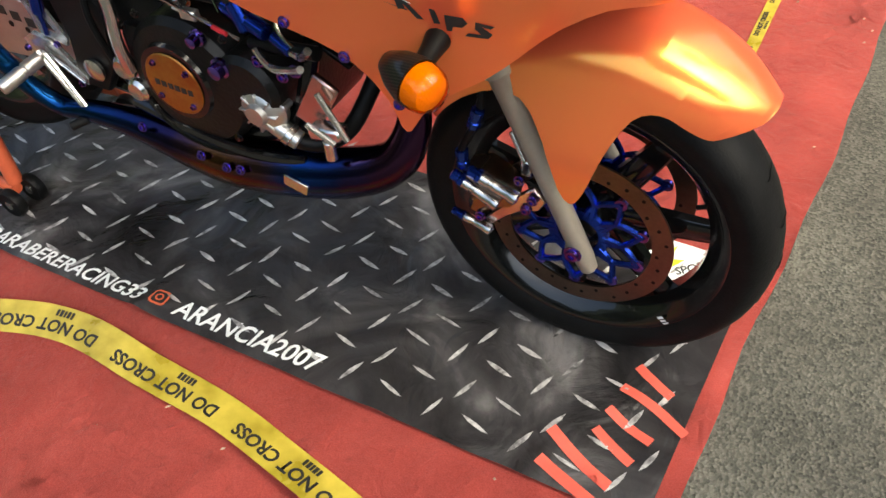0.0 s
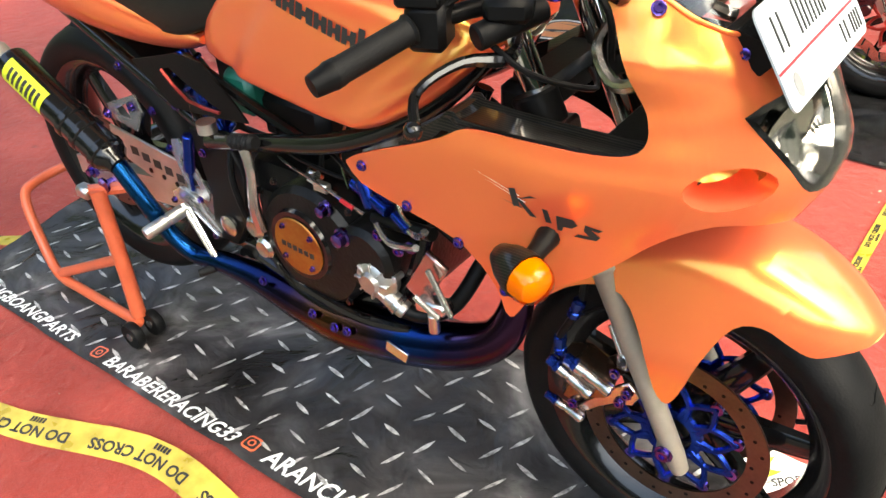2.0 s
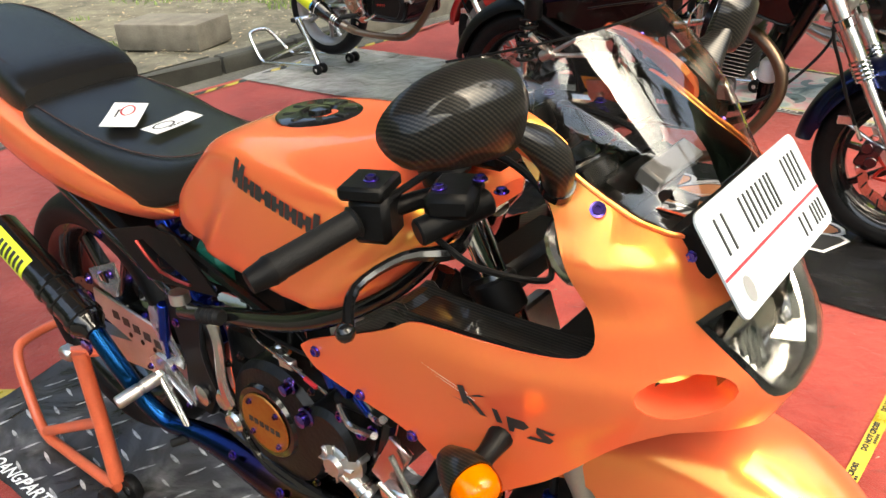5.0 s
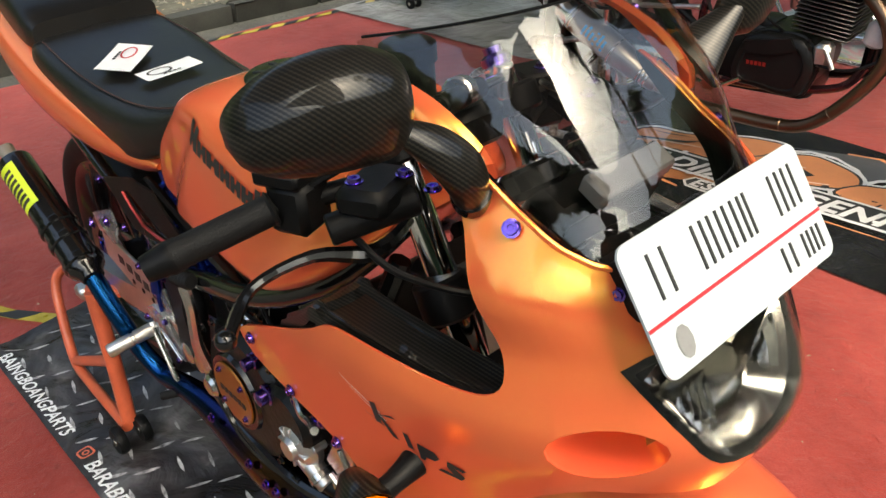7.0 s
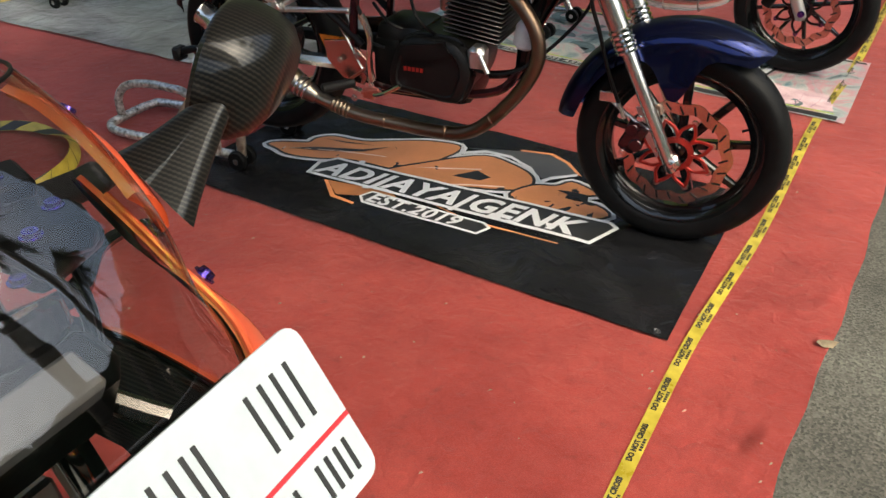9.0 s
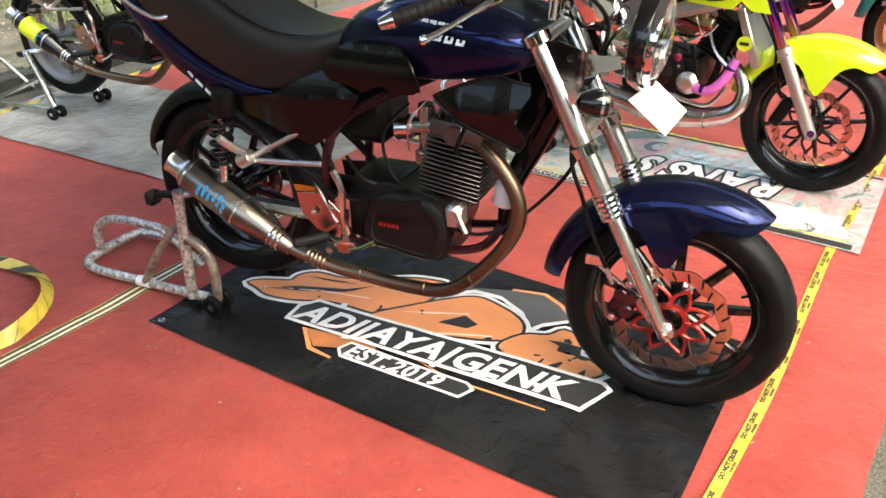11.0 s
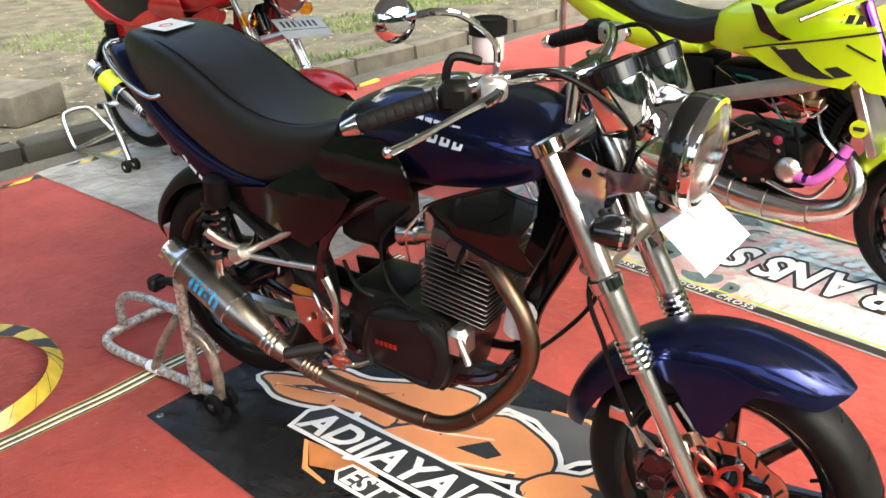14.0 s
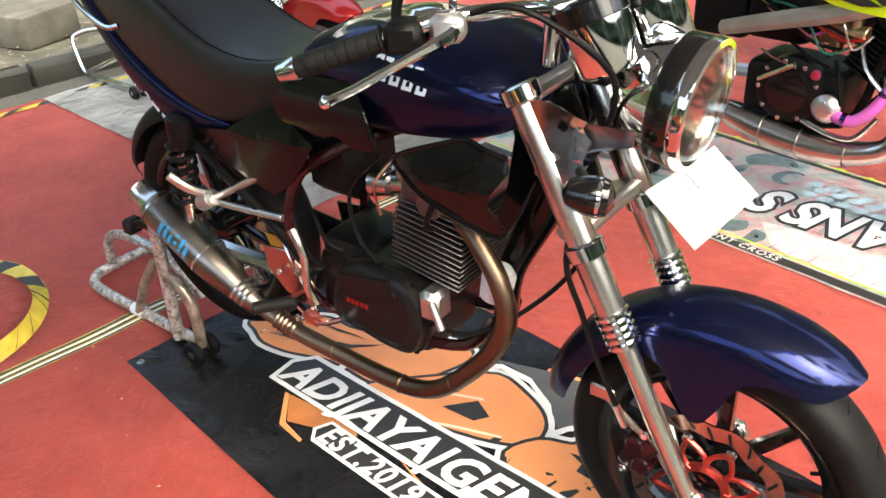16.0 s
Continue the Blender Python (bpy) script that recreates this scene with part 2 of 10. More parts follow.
def spline(pts, steps=6, closed=False):
    """Points of a smooth curve through pts (tuples of any length)."""
    P = [np.array(p, float) for p in pts]
    n = len(P)
    out = []
    for i in range(n if closed else n - 1):
        g = (lambda k: P[k % n]) if closed else (lambda k: P[min(max(k, 0), n - 1)])
        a, b, c, d = g(i - 1), g(i), g(i + 1), g(i + 2)
        for s in range(steps):
            t = s / steps
            out.append(0.5 * (2 * b + (c - a) * t + (2 * a - 5 * b + 4 * c - d) * t * t + (3 * b - a - 3 * c + d) * t ** 3))
    if not closed:
        out.append(P[-1])
    return out


def tube(pts, r, n=10, steps=5, closed=False, squash=1.0):
    """A bent tube along pts. r: one radius, or one at each point."""
    rs = r if isinstance(r, (list, tuple)) else [r] * len(pts)
    if len(pts) > 2 and steps > 1:
        path = spline([(*p, q) for p, q in zip(pts, rs)], steps, closed)
    else:
        path = [np.array((*p, q), float) for p, q in zip(pts, rs)]
    bm = bmesh.new()
    rings, ref = [], None
    m = len(path)
    for i, p in enumerate(path):
        a, b = path[(i - 1) % m if closed else max(i - 1, 0)], path[(i + 1) % m if closed else min(i + 1, m - 1)]
        d = Vector(b[:3] - a[:3])
        d = d.normalized() if d.length > 1e-9 else Vector((0, 0, 1))
        if ref is None:
            ref = Vector((0, 0, 1)) if abs(d.z) < 0.9 else Vector((1, 0, 0))
        u = (ref - d * ref.dot(d)).normalized()
        ref = u
        v = d.cross(u)
        rings.append([bm.verts.new(Vector(p[:3]) + (u * math.cos(k) + v * math.sin(k) * squash) * max(p[3], 1e-4)) for k in (2 * math.pi * j / n for j in range(n))])
    for i in range(m if closed else m - 1):
        a, b = rings[i], rings[(i + 1) % m]
        for j in range(n):
            bm.faces.new((a[j], a[(j + 1) % n], b[(j + 1) % n], b[j]))
    if not closed:
        bm.faces.new(rings[0][::-1])
        bm.faces.new(rings[-1])
    return bm


def lathe(profile, origin=(0, 0, 0), axis=(0, 1, 0), n=24, closed=False):
    """A turned body: profile of (radius, height) along axis from origin."""
    o, w = Vector(origin), Vector(axis).normalized()
    u = w.orthogonal().normalized()
    v = w.cross(u)
    bm = bmesh.new()
    rings = [[bm.verts.new(o + w * h + (u * math.cos(k) + v * math.sin(k)) * max(r, 1e-4)) for k in (2 * math.pi * j / n for j in range(n))] for r, h in profile]
    m = len(rings)
    for i in range(m if closed else m - 1):
        a, b = rings[i], rings[(i + 1) % m]
        for j in range(n):
            bm.faces.new((a[j], a[(j + 1) % n], b[(j + 1) % n], b[j]))
    if not closed:
        bm.faces.new(rings[0][::-1])
        bm.faces.new(rings[-1])
    return bm


def rod(a, b, r, n=12, bevel=0.15):
    """A straight round bar from a to b with softened ends."""
    a, b = Vector(a), Vector(b)
    L = (b - a).length
    e = min(r * bevel, L * 0.3)
    return lathe([(r - e, 0), (r, e), (r, L - e), (r - e, L)], a, b - a, n)


def box(c, size, bevel=0.004, m=None, seg=1):
    bm = bmesh.new()
    bmesh.ops.create_cube(bm, size=1.0)
    bmesh.ops.transform(bm, matrix=Matrix.Diagonal((*size, 1)), verts=bm.verts)
    if bevel:
        bmesh.ops.bevel(bm, geom=bm.edges[:], offset=min(bevel, 0.45 * min(size)), segments=seg, affect="EDGES", profile=0.5)
    bmesh.ops.transform(bm, matrix=Matrix.Translation(c) @ (m if m is not None else Matrix()), verts=bm.verts)
    return bm


def loft(rings, cap=True):
    """Skin over closed rings of equal count."""
    bm = bmesh.new()
    R = [[bm.verts.new(p) for p in ring] for ring in rings]
    n = len(R[0])
    for a, b in zip(R, R[1:]):
        for j in range(n):
            bm.faces.new((a[j], a[(j + 1) % n], b[(j + 1) % n], b[j]))
    if cap:
        bm.faces.new(R[0][::-1])
        bm.faces.new(R[-1])
    return bm


def hull_rings(sections, shape, steps=4):
    """Rings across x. sections: (x, half width, bottom z, top z); shape: right half of the ring as (width 0..1, height 0..1), from top to bottom."""
    rings = []
    prof = spline(shape, 4)
    for x, w, z0, z1 in spline(sections, steps):
        half = [(x, -w * a, z0 + (z1 - z0) * h) for a, h in prof]
        rings.append(half + [(p[0], -p[1], p[2]) for p in reversed(half[1:-1])])
    return rings


def inside(p, poly):
    c = False
    for (x1, y1), (x2, y2) in zip(poly, poly[1:] + poly[:1]):
        if (y1 > p[1]) != (y2 > p[1]) and p[0] < (x2 - x1) * (p[1] - y1) / (y2 - y1) + x1:
            c = not c
    return c


def sheet(outline, f, cell, thick=0.003, holes=()):
    """A thin shell: an outline in (u, v), cut into cells, with holes, then laid through f(u, v) into space."""
    bm = bmesh.new()
    bm.faces.new([bm.verts.new((p[0], p[1], 0)) for p in outline])
    bmesh.ops.triangulate(bm, faces=bm.faces[:])
    us, vs = [p[0] for p in outline], [p[1] for p in outline]
    cu, cv = cell if isinstance(cell, tuple) else (cell, cell)

    def cut(co, no):
        bmesh.ops.bisect_plane(bm, geom=bm.verts[:] + bm.edges[:] + bm.faces[:], plane_co=co, plane_no=no, dist=1e-6)
    k = math.ceil(min(us) / cu)
    while k * cu < max(us):
        cut((k * cu, 0, 0), (1, 0, 0))
        k += 1
    k = math.ceil(min(vs) / cv)
    while k * cv < max(vs):
        cut((0, k * cv, 0), (0, 1, 0))
        k += 1
    for h in holes:
        for (x1, y1), (x2, y2) in zip(h, h[1:] + h[:1]):
            cut((x1, y1, 0), (y2 - y1, x1 - x2, 0))
        bmesh.ops.delete(bm, geom=[q for q in bm.faces if inside(q.calc_center_median(), h)], context="FACES")
    bmesh.ops.remove_doubles(bm, verts=bm.verts, dist=1e-5)
    for v in bm.verts:
        v.co = Vector(f(v.co.x, v.co.y))
    bmesh.ops.recalc_face_normals(bm, faces=bm.faces)
    if thick:
        bmesh.ops.solidify(bm, geom=bm.faces[:], thickness=thick)
    return bm


def smooth_step(a, b, x):
    t = min(1.0, max(0.0, (x - a) / (b - a)))
    return t * t * (3 - 2 * t)


def ellipse(c, a, b, n=20, turn=0.0):
    ct, st = math.cos(turn), math.sin(turn)
    return [(c[0] + a * math.cos(k) * ct - b * math.sin(k) * st, c[1] + a * math.cos(k) * st + b * math.sin(k) * ct) for k in (2 * math.pi * j / n for j in range(n))]


def round_rect(w, h, r, n=4):
    """Outline of a rectangle with round corners."""
    out = []
    for cx, cy, a0 in ((w / 2 - r, h / 2 - r, 0), (-w / 2 + r, h / 2 - r, 90), (-w / 2 + r, -h / 2 + r, 180), (w / 2 - r, -h / 2 + r, 270)):
        out += [(cx + r * math.cos(radians(a0 + 90 * k / n)), cy + r * math.sin(radians(a0 + 90 * k / n))) for k in range(n + 1)]
    return out


def plate(outline, y0, y1, bevel=0.001):
    """A flat plate with an outline in (x, z), from y0 to y1."""
    bm = bmesh.new()
    f = bm.faces.new([bm.verts.new((x, y0, z)) for x, z in outline])
    r = bmesh.ops.extrude_face_region(bm, geom=[f])
    bmesh.ops.translate(bm, vec=(0, y1 - y0, 0), verts=[v for v in r["geom"] if isinstance(v, bmesh.types.BMVert)])
    if bevel:
        bmesh.ops.bevel(bm, geom=bm.edges[:], offset=bevel, segments=1, affect="EDGES")
    return bm


def lettering(text, size, shear=0.0, bold=0.0, space=1.0, align="LEFT"):
    """A flat mesh of text in the x-y plane, baseline at the origin."""
    cu = bpy.data.curves.new("text", "FONT")
    cu.body, cu.size, cu.shear, cu.offset, cu.space_character, cu.align_x = text, size, shear, bold, space, align
    cu.resolution_u = 3
    ob = bpy.data.objects.new("text", cu)
    me = bpy.data.meshes.new_from_object(ob)
    bpy.data.objects.remove(ob)
    bm = bmesh.new()
    bm.from_mesh(me)
    bpy.data.meshes.remove(me)
    bpy.data.curves.remove(cu)
    return bm


def draped(bm, h, lift):
    """Lays a flat mesh on the surface z = h(x, y)."""
    for v in bm.verts:
        v.co.z = h(v.co.x, v.co.y) + lift
    return bm


def bars(widths, height, gap, shear=0.0):
    """A row of upright bars in the x-y plane, for lettering that is not spelt out."""
    bm = bmesh.new()
    x = 0.0
    for w in widths:
        bm.faces.new([bm.verts.new(p) for p in ((x, 0, 0), (x + w, 0, 0), (x + w + shear * height, height, 0), (x + shear * height, height, 0))])
        x += w + gap
    return bm


def bolt(at, axis, r=0.008, h=0.006):
    """A flanged cap screw with a socket."""
    return lathe([(r * 1.35, 0), (r * 1.35, h * 0.25), (r, h * 0.3), (r * 0.92, h), (r * 0.5, h), (r * 0.42, h * 0.55)], at, axis, 10)


# ---- the ground ----
def carpet_edge(y):
    return -0.052 + 0.157 * y


def kerb_line(y):
    return -5.06 + 0.185 * y


def swell(x, y):
    """Gentle unevenness of the carpet."""
    return 0.0022 * noise.noise((x * 1.7, y * 1.7, 0)) + 0.0012 * noise.noise((x * 6, y * 6, 3))


def ground_material():
    m, n, l, b = nodes_of("asphalt_ground")
    co = n.new("ShaderNodeTexCoord")
    grit, patch = n.new("ShaderNodeTexVoronoi"), n.new("ShaderNodeTexNoise")
    grit.inputs["Scale"].default_value = 190
    patch.inputs["Scale"].default_value, patch.inputs["Detail"].default_value = 2.2, 8
    l.new(co.outputs["Object"], grit.inputs["Vector"])
    l.new(co.outputs["Object"], patch.inputs["Vector"])
    ra, rb = n.new("ShaderNodeValToRGB"), n.new("ShaderNodeValToRGB")
    ra.color_ramp.elements[0].color, ra.color_ramp.elements[1].color = (0.035, 0.035, 0.030, 1), (0.16, 0.155, 0.135, 1)
    rb.color_ramp.elements[0].color, rb.color_ramp.elements[1].color = (0.62, 0.60, 0.55, 1), (1.2, 1.18, 1.1, 1)
    rb.color_ramp.elements[0].position, rb.color_ramp.elements[1].position = 0.35, 0.68
    l.new(grit.outputs["Color"], ra.inputs["Fac"])
    l.new(patch.outputs["Fac"], rb.inputs["Fac"])
    mx = n.new("ShaderNodeMix")
    mx.data_type, mx.blend_type = "RGBA", "MULTIPLY"
    mx.inputs["Factor"].default_value = 1.0
    l.new(ra.outputs["Color"], mx.inputs["A"])
    l.new(rb.outputs["Color"], mx.inputs["B"])
    l.new(mx.outputs["Result"], b.inputs["Base Color"])
    b.inputs["Roughness"].default_value = 0.9
    bp = n.new("ShaderNodeBump")
    bp.inputs["Strength"].default_value, bp.inputs["Distance"].default_value = 0.8, 0.004
    l.new(grit.outputs["Distance"], bp.inputs["Height"])
    l.new(bp.outputs["Normal"], b.inputs["Normal"])
    return m


def carpet_material():
    m, n, l, b = nodes_of("red_needle_felt")
    co = n.new("ShaderNodeTexCoord")
    fib, dirt, spot = n.new("ShaderNodeTexNoise"), n.new("ShaderNodeTexNoise"), n.new("ShaderNodeTexNoise")
    fib.inputs["Scale"].default_value, fib.inputs["Detail"].default_value = 420, 4
    dirt.inputs["Scale"].default_value, dirt.inputs["Detail"].default_value = 1.6, 9
    dirt.inputs["Roughness"].default_value = 0.7
    spot.inputs["Scale"].default_value, spot.inputs["Detail"].default_value = 26, 6
    for t in (fib, dirt, spot):
        l.new(co.outputs["Object"], t.inputs["Vector"])
    ra = n.new("ShaderNodeValToRGB")
    ra.color_ramp.elements[0].position, ra.color_ramp.elements[1].position = 0.3, 0.72
    ra.color_ramp.elements[0].color, ra.color_ramp.elements[1].color = (0.35, 0.045, 0.039, 1), (0.65, 0.124, 0.100, 1)
    ad = n.new("ShaderNodeMath")
    ad.operation = "MULTIPLY_ADD"
    l.new(fib.outputs["Fac"], ad.inputs[0])
    ad.inputs[1].default_value = 0.45
    l.new(dirt.outputs["Fac"], ad.inputs[2])
    sub = n.new("ShaderNodeMath")
    sub.operation = "SUBTRACT"
    l.new(ad.outputs[0], sub.inputs[0])
    sub.inputs[1].default_value = 0.2
    l.new(sub.outputs[0], ra.inputs["Fac"])
    rs = n.new("ShaderNodeValToRGB")
    rs.color_ramp.elements[0].position, rs.color_ramp.elements[1].position = 0.62, 0.78
    mx = n.new("ShaderNodeMix")
    mx.data_type = "RGBA"
    l.new(spot.outputs["Fac"], rs.inputs["Fac"])
    sc = n.new("ShaderNodeMath")
    sc.operation = "MULTIPLY"
    l.new(rs.outputs["Color"], sc.inputs[0])
    sc.inputs[1].default_value = 0.45
    l.new(sc.outputs[0], mx.inputs["Factor"])
    l.new(ra.outputs["Color"], mx.inputs["A"])
    mx.inputs["B"].default_value = (0.20, 0.05, 0.04, 1)
    l.new(mx.outputs["Result"], b.inputs["Base Color"])
    b.inputs["Roughness"].default_value = 0.95
    b.inputs["Specular IOR Level"].default_value = 0.15
    b.inputs["Sheen Weight"].default_value = 0.25
    bp = n.new("ShaderNodeBump")
    bp.inputs["Strength"].default_value, bp.inputs["Distance"].default_value = 0.5, 0.003
    l.new(fib.outputs["Fac"], bp.inputs["Height"])
    wr, rip = n.new("ShaderNodeBump"), n.new("ShaderNodeTexNoise")
    rip.inputs["Scale"].default_value, rip.inputs["Detail"].default_value, rip.inputs["Distortion"].default_value = 22, 6, 0.8
    l.new(co.outputs["Object"], rip.inputs["Vector"])
    wr.inputs["Strength"].default_value, wr.inputs["Distance"].default_value = 0.7, 0.010
    l.new(rip.outputs["Fac"], wr.inputs["Height"])
    l.new(wr.outputs["Normal"], bp.inputs["Normal"])
    l.new(bp.outputs["Normal"], b.inputs["Normal"])
    return m


def vinyl_material(name, stops, rough=0.27, scale=2.0):
    """Printed tarpaulin: mottled print, weave, soft sheen and small creases."""
    m, n, l, b = nodes_of(name)
    co = n.new("ShaderNodeTexCoord")
    no, cr, wv = n.new("ShaderNodeTexNoise"), n.new("ShaderNodeTexNoise"), n.new("ShaderNodeTexNoise")
    no.inputs["Scale"].default_value, no.inputs["Detail"].default_value, no.inputs["Distortion"].default_value = scale, 8, 1.2
    cr.inputs["Scale"].default_value, cr.inputs["Detail"].default_value, cr.inputs["Distortion"].default_value = 7, 5, 1.5
    wv.inputs["Scale"].default_value = 600
    for t in (no, cr, wv):
        l.new(co.outputs["Object"], t.inputs["Vector"])
    ra = n.new("ShaderNodeValToRGB")
    while len(ra.color_ramp.elements) < len(stops):
        ra.color_ramp.elements.new(0.5)
    for e, (p, c) in zip(ra.color_ramp.elements, stops):
        e.position, e.color = p, (*c, 1)
    l.new(no.outputs["Fac"], ra.inputs["Fac"])
    l.new(ra.outputs["Color"], b.inputs["Base Color"])
    b.inputs["Roughness"].default_value = rough
    b1, b2 = n.new("ShaderNodeBump"), n.new("ShaderNodeBump")
    b1.inputs["Strength"].default_value, b1.inputs["Distance"].default_value = 0.8, 0.022
    b2.inputs["Strength"].default_value, b2.inputs["Distance"].default_value = 0.15, 0.0008
    l.new(cr.outputs["Fac"], b1.inputs["Height"])
    l.new(wv.outputs["Fac"], b2.inputs["Height"])
    l.new(b1.outputs["Normal"], b2.inputs["Normal"])
    l.new(b2.outputs["Normal"], b.inputs["Normal"])
    return m


ASPHALT, FELT = ground_material(), carpet_material()
DIRT = mat("dry_soil", (0.044, 0.041, 0.028), 0.95, vary=0.65, scale=5.0, bump=1.0, fine=45, color2=(0.120, 0.112, 0.078))
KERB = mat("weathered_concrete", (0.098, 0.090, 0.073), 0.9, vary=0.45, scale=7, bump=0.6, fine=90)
# the same concrete with moss, and shade put into its darker colour
KERB_SHADED = mat("shaded_mossy_concrete", (0.034, 0.034, 0.028), 0.9, vary=0.4, scale=7, bump=0.6, fine=90)
GRASS = mat("grass_blades", (0.10, 0.16, 0.03), 0.8, vary=0.4, scale=5)
LEAF = mat("dry_leaf", (0.24, 0.18, 0.11), 0.8, vary=0.4, scale=30)

bm = bmesh.new()
bmesh.ops.create_grid(bm, x_segments=60, y_segments=60, size=60)
for v in bm.verts:
    v.co.z = -0.008
solo("ground", bm, ASPHALT, "worn grey asphalt road surface with grit", "ground", "structure")

# the carpet: one felt strip laid on the asphalt
nx, ny = 90, 120
grid = []
bm = bmesh.new()
for j in range(ny + 1):
    y = 0.27 + (9.0 - 0.27) * j / ny
    x0, x1 = kerb_line(y) + 0.30 + 0.02 * math.sin(y * 3), carpet_edge(y) + 0.006 * math.sin(y * 5) + 0.004 * math.sin(y * 17)
    grid.append([bm.verts.new((x0 + (x1 - x0) * i / nx, y, 0)) for i in range(nx + 1)])
for a, b in zip(grid, grid[1:]):
    for i in range(nx):
        bm.faces.new((a[i], a[i + 1], b[i + 1], b[i]))
for v in bm.verts:
    v.co.z = swell(v.co.x, v.co.y) - 0.001
bmesh.ops.solidify(bm, geom=bm.faces[:], thickness=0.005)
solo("carpet", bm, FELT, "dusty red felt event carpet lying on asphalt", "carpet", "structure")

# the yard beyond the kerb
bm = bmesh.new()
bmesh.ops.create_grid(bm, x_segments=90, y_segments=90, size=1)
for v in bm.verts:
    y = -4 + (v.co.y + 1) * 12
    x = kerb_line(y) - 0.10 - (1 - v.co.x) * 9
    v.co = (x, y, 0.03 + 0.03 * noise.noise((x * 0.8, y * 0.8, 0)) + 0.015 * noise.noise((x * 4, y * 4, 1)))
solo("yard", bm, DIRT, "dry brown earth yard behind the kerb", "ground", "structure")


def kerb_stone(length, seed):
    r = random.Random(seed)
    bm = box((0, 0, 0.045), (0.13, length, 0.12), 0.012, seg=2)
    for v in bm.verts:
        v.co += Vector((r.uniform(-1, 1), r.uniform(-1, 1), r.uniform(-1, 1))) * 0.009
    return bm


kerb = thing("kerb", "low row of old concrete kerb stones", "kerb", kind="structure")
heading = math.degrees(math.atan(-0.185))
y = -3.0
k = 0
while y < 13:
    # stones short of y = 4.9 carry the shade in their colour
    ob = part("kerb_stone", kerb_stone(0.59, k), KERB_SHADED if y < 4.9 else KERB, kerb)
    ob.matrix_local = pose(kerb_line(y), y, 0.0, 0, 0, heading + random.uniform(-0.8, 0.8))
    y += 0.60
    k += 1

# sparse grass and litter on the yard
rng = random.Random(4)
bm = bmesh.new()
for _ in range(26000):
    y = rng.uniform(2.5, 13)
    x = kerb_line(y) - 0.15 - abs(rng.gauss(0, 2.2))
    if noise.noise((x * 0.9, y * 0.9, 7)) < 0.02 or (y < 5.5 and noise.noise((x * 1.5, y * 1.5, 3)) < 0.25):
        continue
    z = 0.03 + 0.03 * noise.noise((x * 0.8, y * 0.8, 0))
    a, h = rng.uniform(0, 6.3), rng.uniform(0.02, 0.065)
    dx, dy = math.cos(a) * 0.006, math.sin(a) * 0.006
    bm.faces.new([bm.verts.new(p) for p in ((x - dx, y - dy, z), (x + dx, y + dy, z), (x + rng.uniform(-0.03, 0.03), y + rng.uniform(-0.03, 0.03), z + h))])
solo("grass", bm, GRASS, "thin tufts of green grass on bare earth", "grass", "stuff", smooth=False)
bm = bmesh.new()
for _ in range(2600):
    y = rng.uniform(1.5, 13)
    x = kerb_line(y) - 0.1 - abs(rng.gauss(0, 2.6))
    z = 0.055 + 0.03 * noise.noise((x * 0.8, y * 0.8, 0))
    a, s = rng.uniform(0, 6.3), rng.uniform(0.010, 0.030)
    c, d = Vector((math.cos(a), math.sin(a), rng.uniform(-0.3, 0.3))) * s, Vector((-math.sin(a), math.cos(a), rng.uniform(-0.3, 0.3))) * s * 0.4
    o = Vector((x, y, z))
    bm.faces.new([bm.verts.new(p) for p in (o - c, o - d, o + c, o + d)])
solo("leaf_litter", bm, LEAF, "scattered dry brown leaves on the earth", "leaves", "stuff", smooth=False)
for x, y, s, rz in ((0.345, 2.575, 0.028, 20), (0.66, 1.62, 0.035, 70), (-2.9, 2.15, 0.02, 10), (0.95, 1.0, 0.03, 130), (0.62, 3.3, 0.02, 50)):
    bm = bmesh.new()
    vs = [bm.verts.new((s * px, s * py, 0.25 * s * px * px + 0.002)) for px, py in ((-1, -0.1), (-0.5, -0.55), (0.3, -0.6), (1, 0), (0.4, 0.55), (-0.6, 0.5))]
    bm.faces.new(vs)
    ob = solo("fallen_leaf", bm, LEAF, "curled dry brown leaf lying flat", "leaf", group="fallen leaves", smooth=False)
    ob.matrix_world = pose(x, y, swell(x, y) + 0.001, 0, 0, rz)
bm = box((0, 0, 0.11), (0.75, 0.42, 0.2), 0.015, seg=2)
ob = solo("stone_block", bm, KERB, "pale concrete block lying on the earth", "block")
ob.matrix_world = pose(-5.25, 4.32, 0.02, 0, 0, 12)

# loose stones and clods on the earth
bm = bmesh.new()
for _ in range(6500):
    y = rng.uniform(0.5, 12)
    x = kerb_line(y) - 0.12 - abs(rng.gauss(0, 2.6))
    z = 0.026 + 0.03 * noise.noise((x * 0.8, y * 0.8, 0)) + 0.015 * noise.noise((x * 4, y * 4, 1))
    sz, a = rng.uniform(0.006, 0.019), rng.uniform(0, 6.3)
    ring_ = [bm.verts.new((x + sz * rng.uniform(0.7, 1.2) * math.cos(a + k * 1.2566), y + sz * rng.uniform(0.7, 1.2) * math.sin(a + k * 1.2566), z)) for k in range(5)]
    tip = bm.verts.new((x + sz * rng.uniform(-0.3, 0.3), y + sz * rng.uniform(-0.3, 0.3), z + sz * rng.uniform(0.5, 0.9)))
    for k in range(5):
        bm.faces.new((ring_[k], ring_[(k + 1) % 5], tip))
solo("loose_stones", bm, mat("yard_stones", (0.10, 0.092, 0.072), 0.9, vary=0.6, scale=2.5, color2=(0.24, 0.225, 0.185)), "small loose stones and clods on the bare earth", "stones", "stuff")

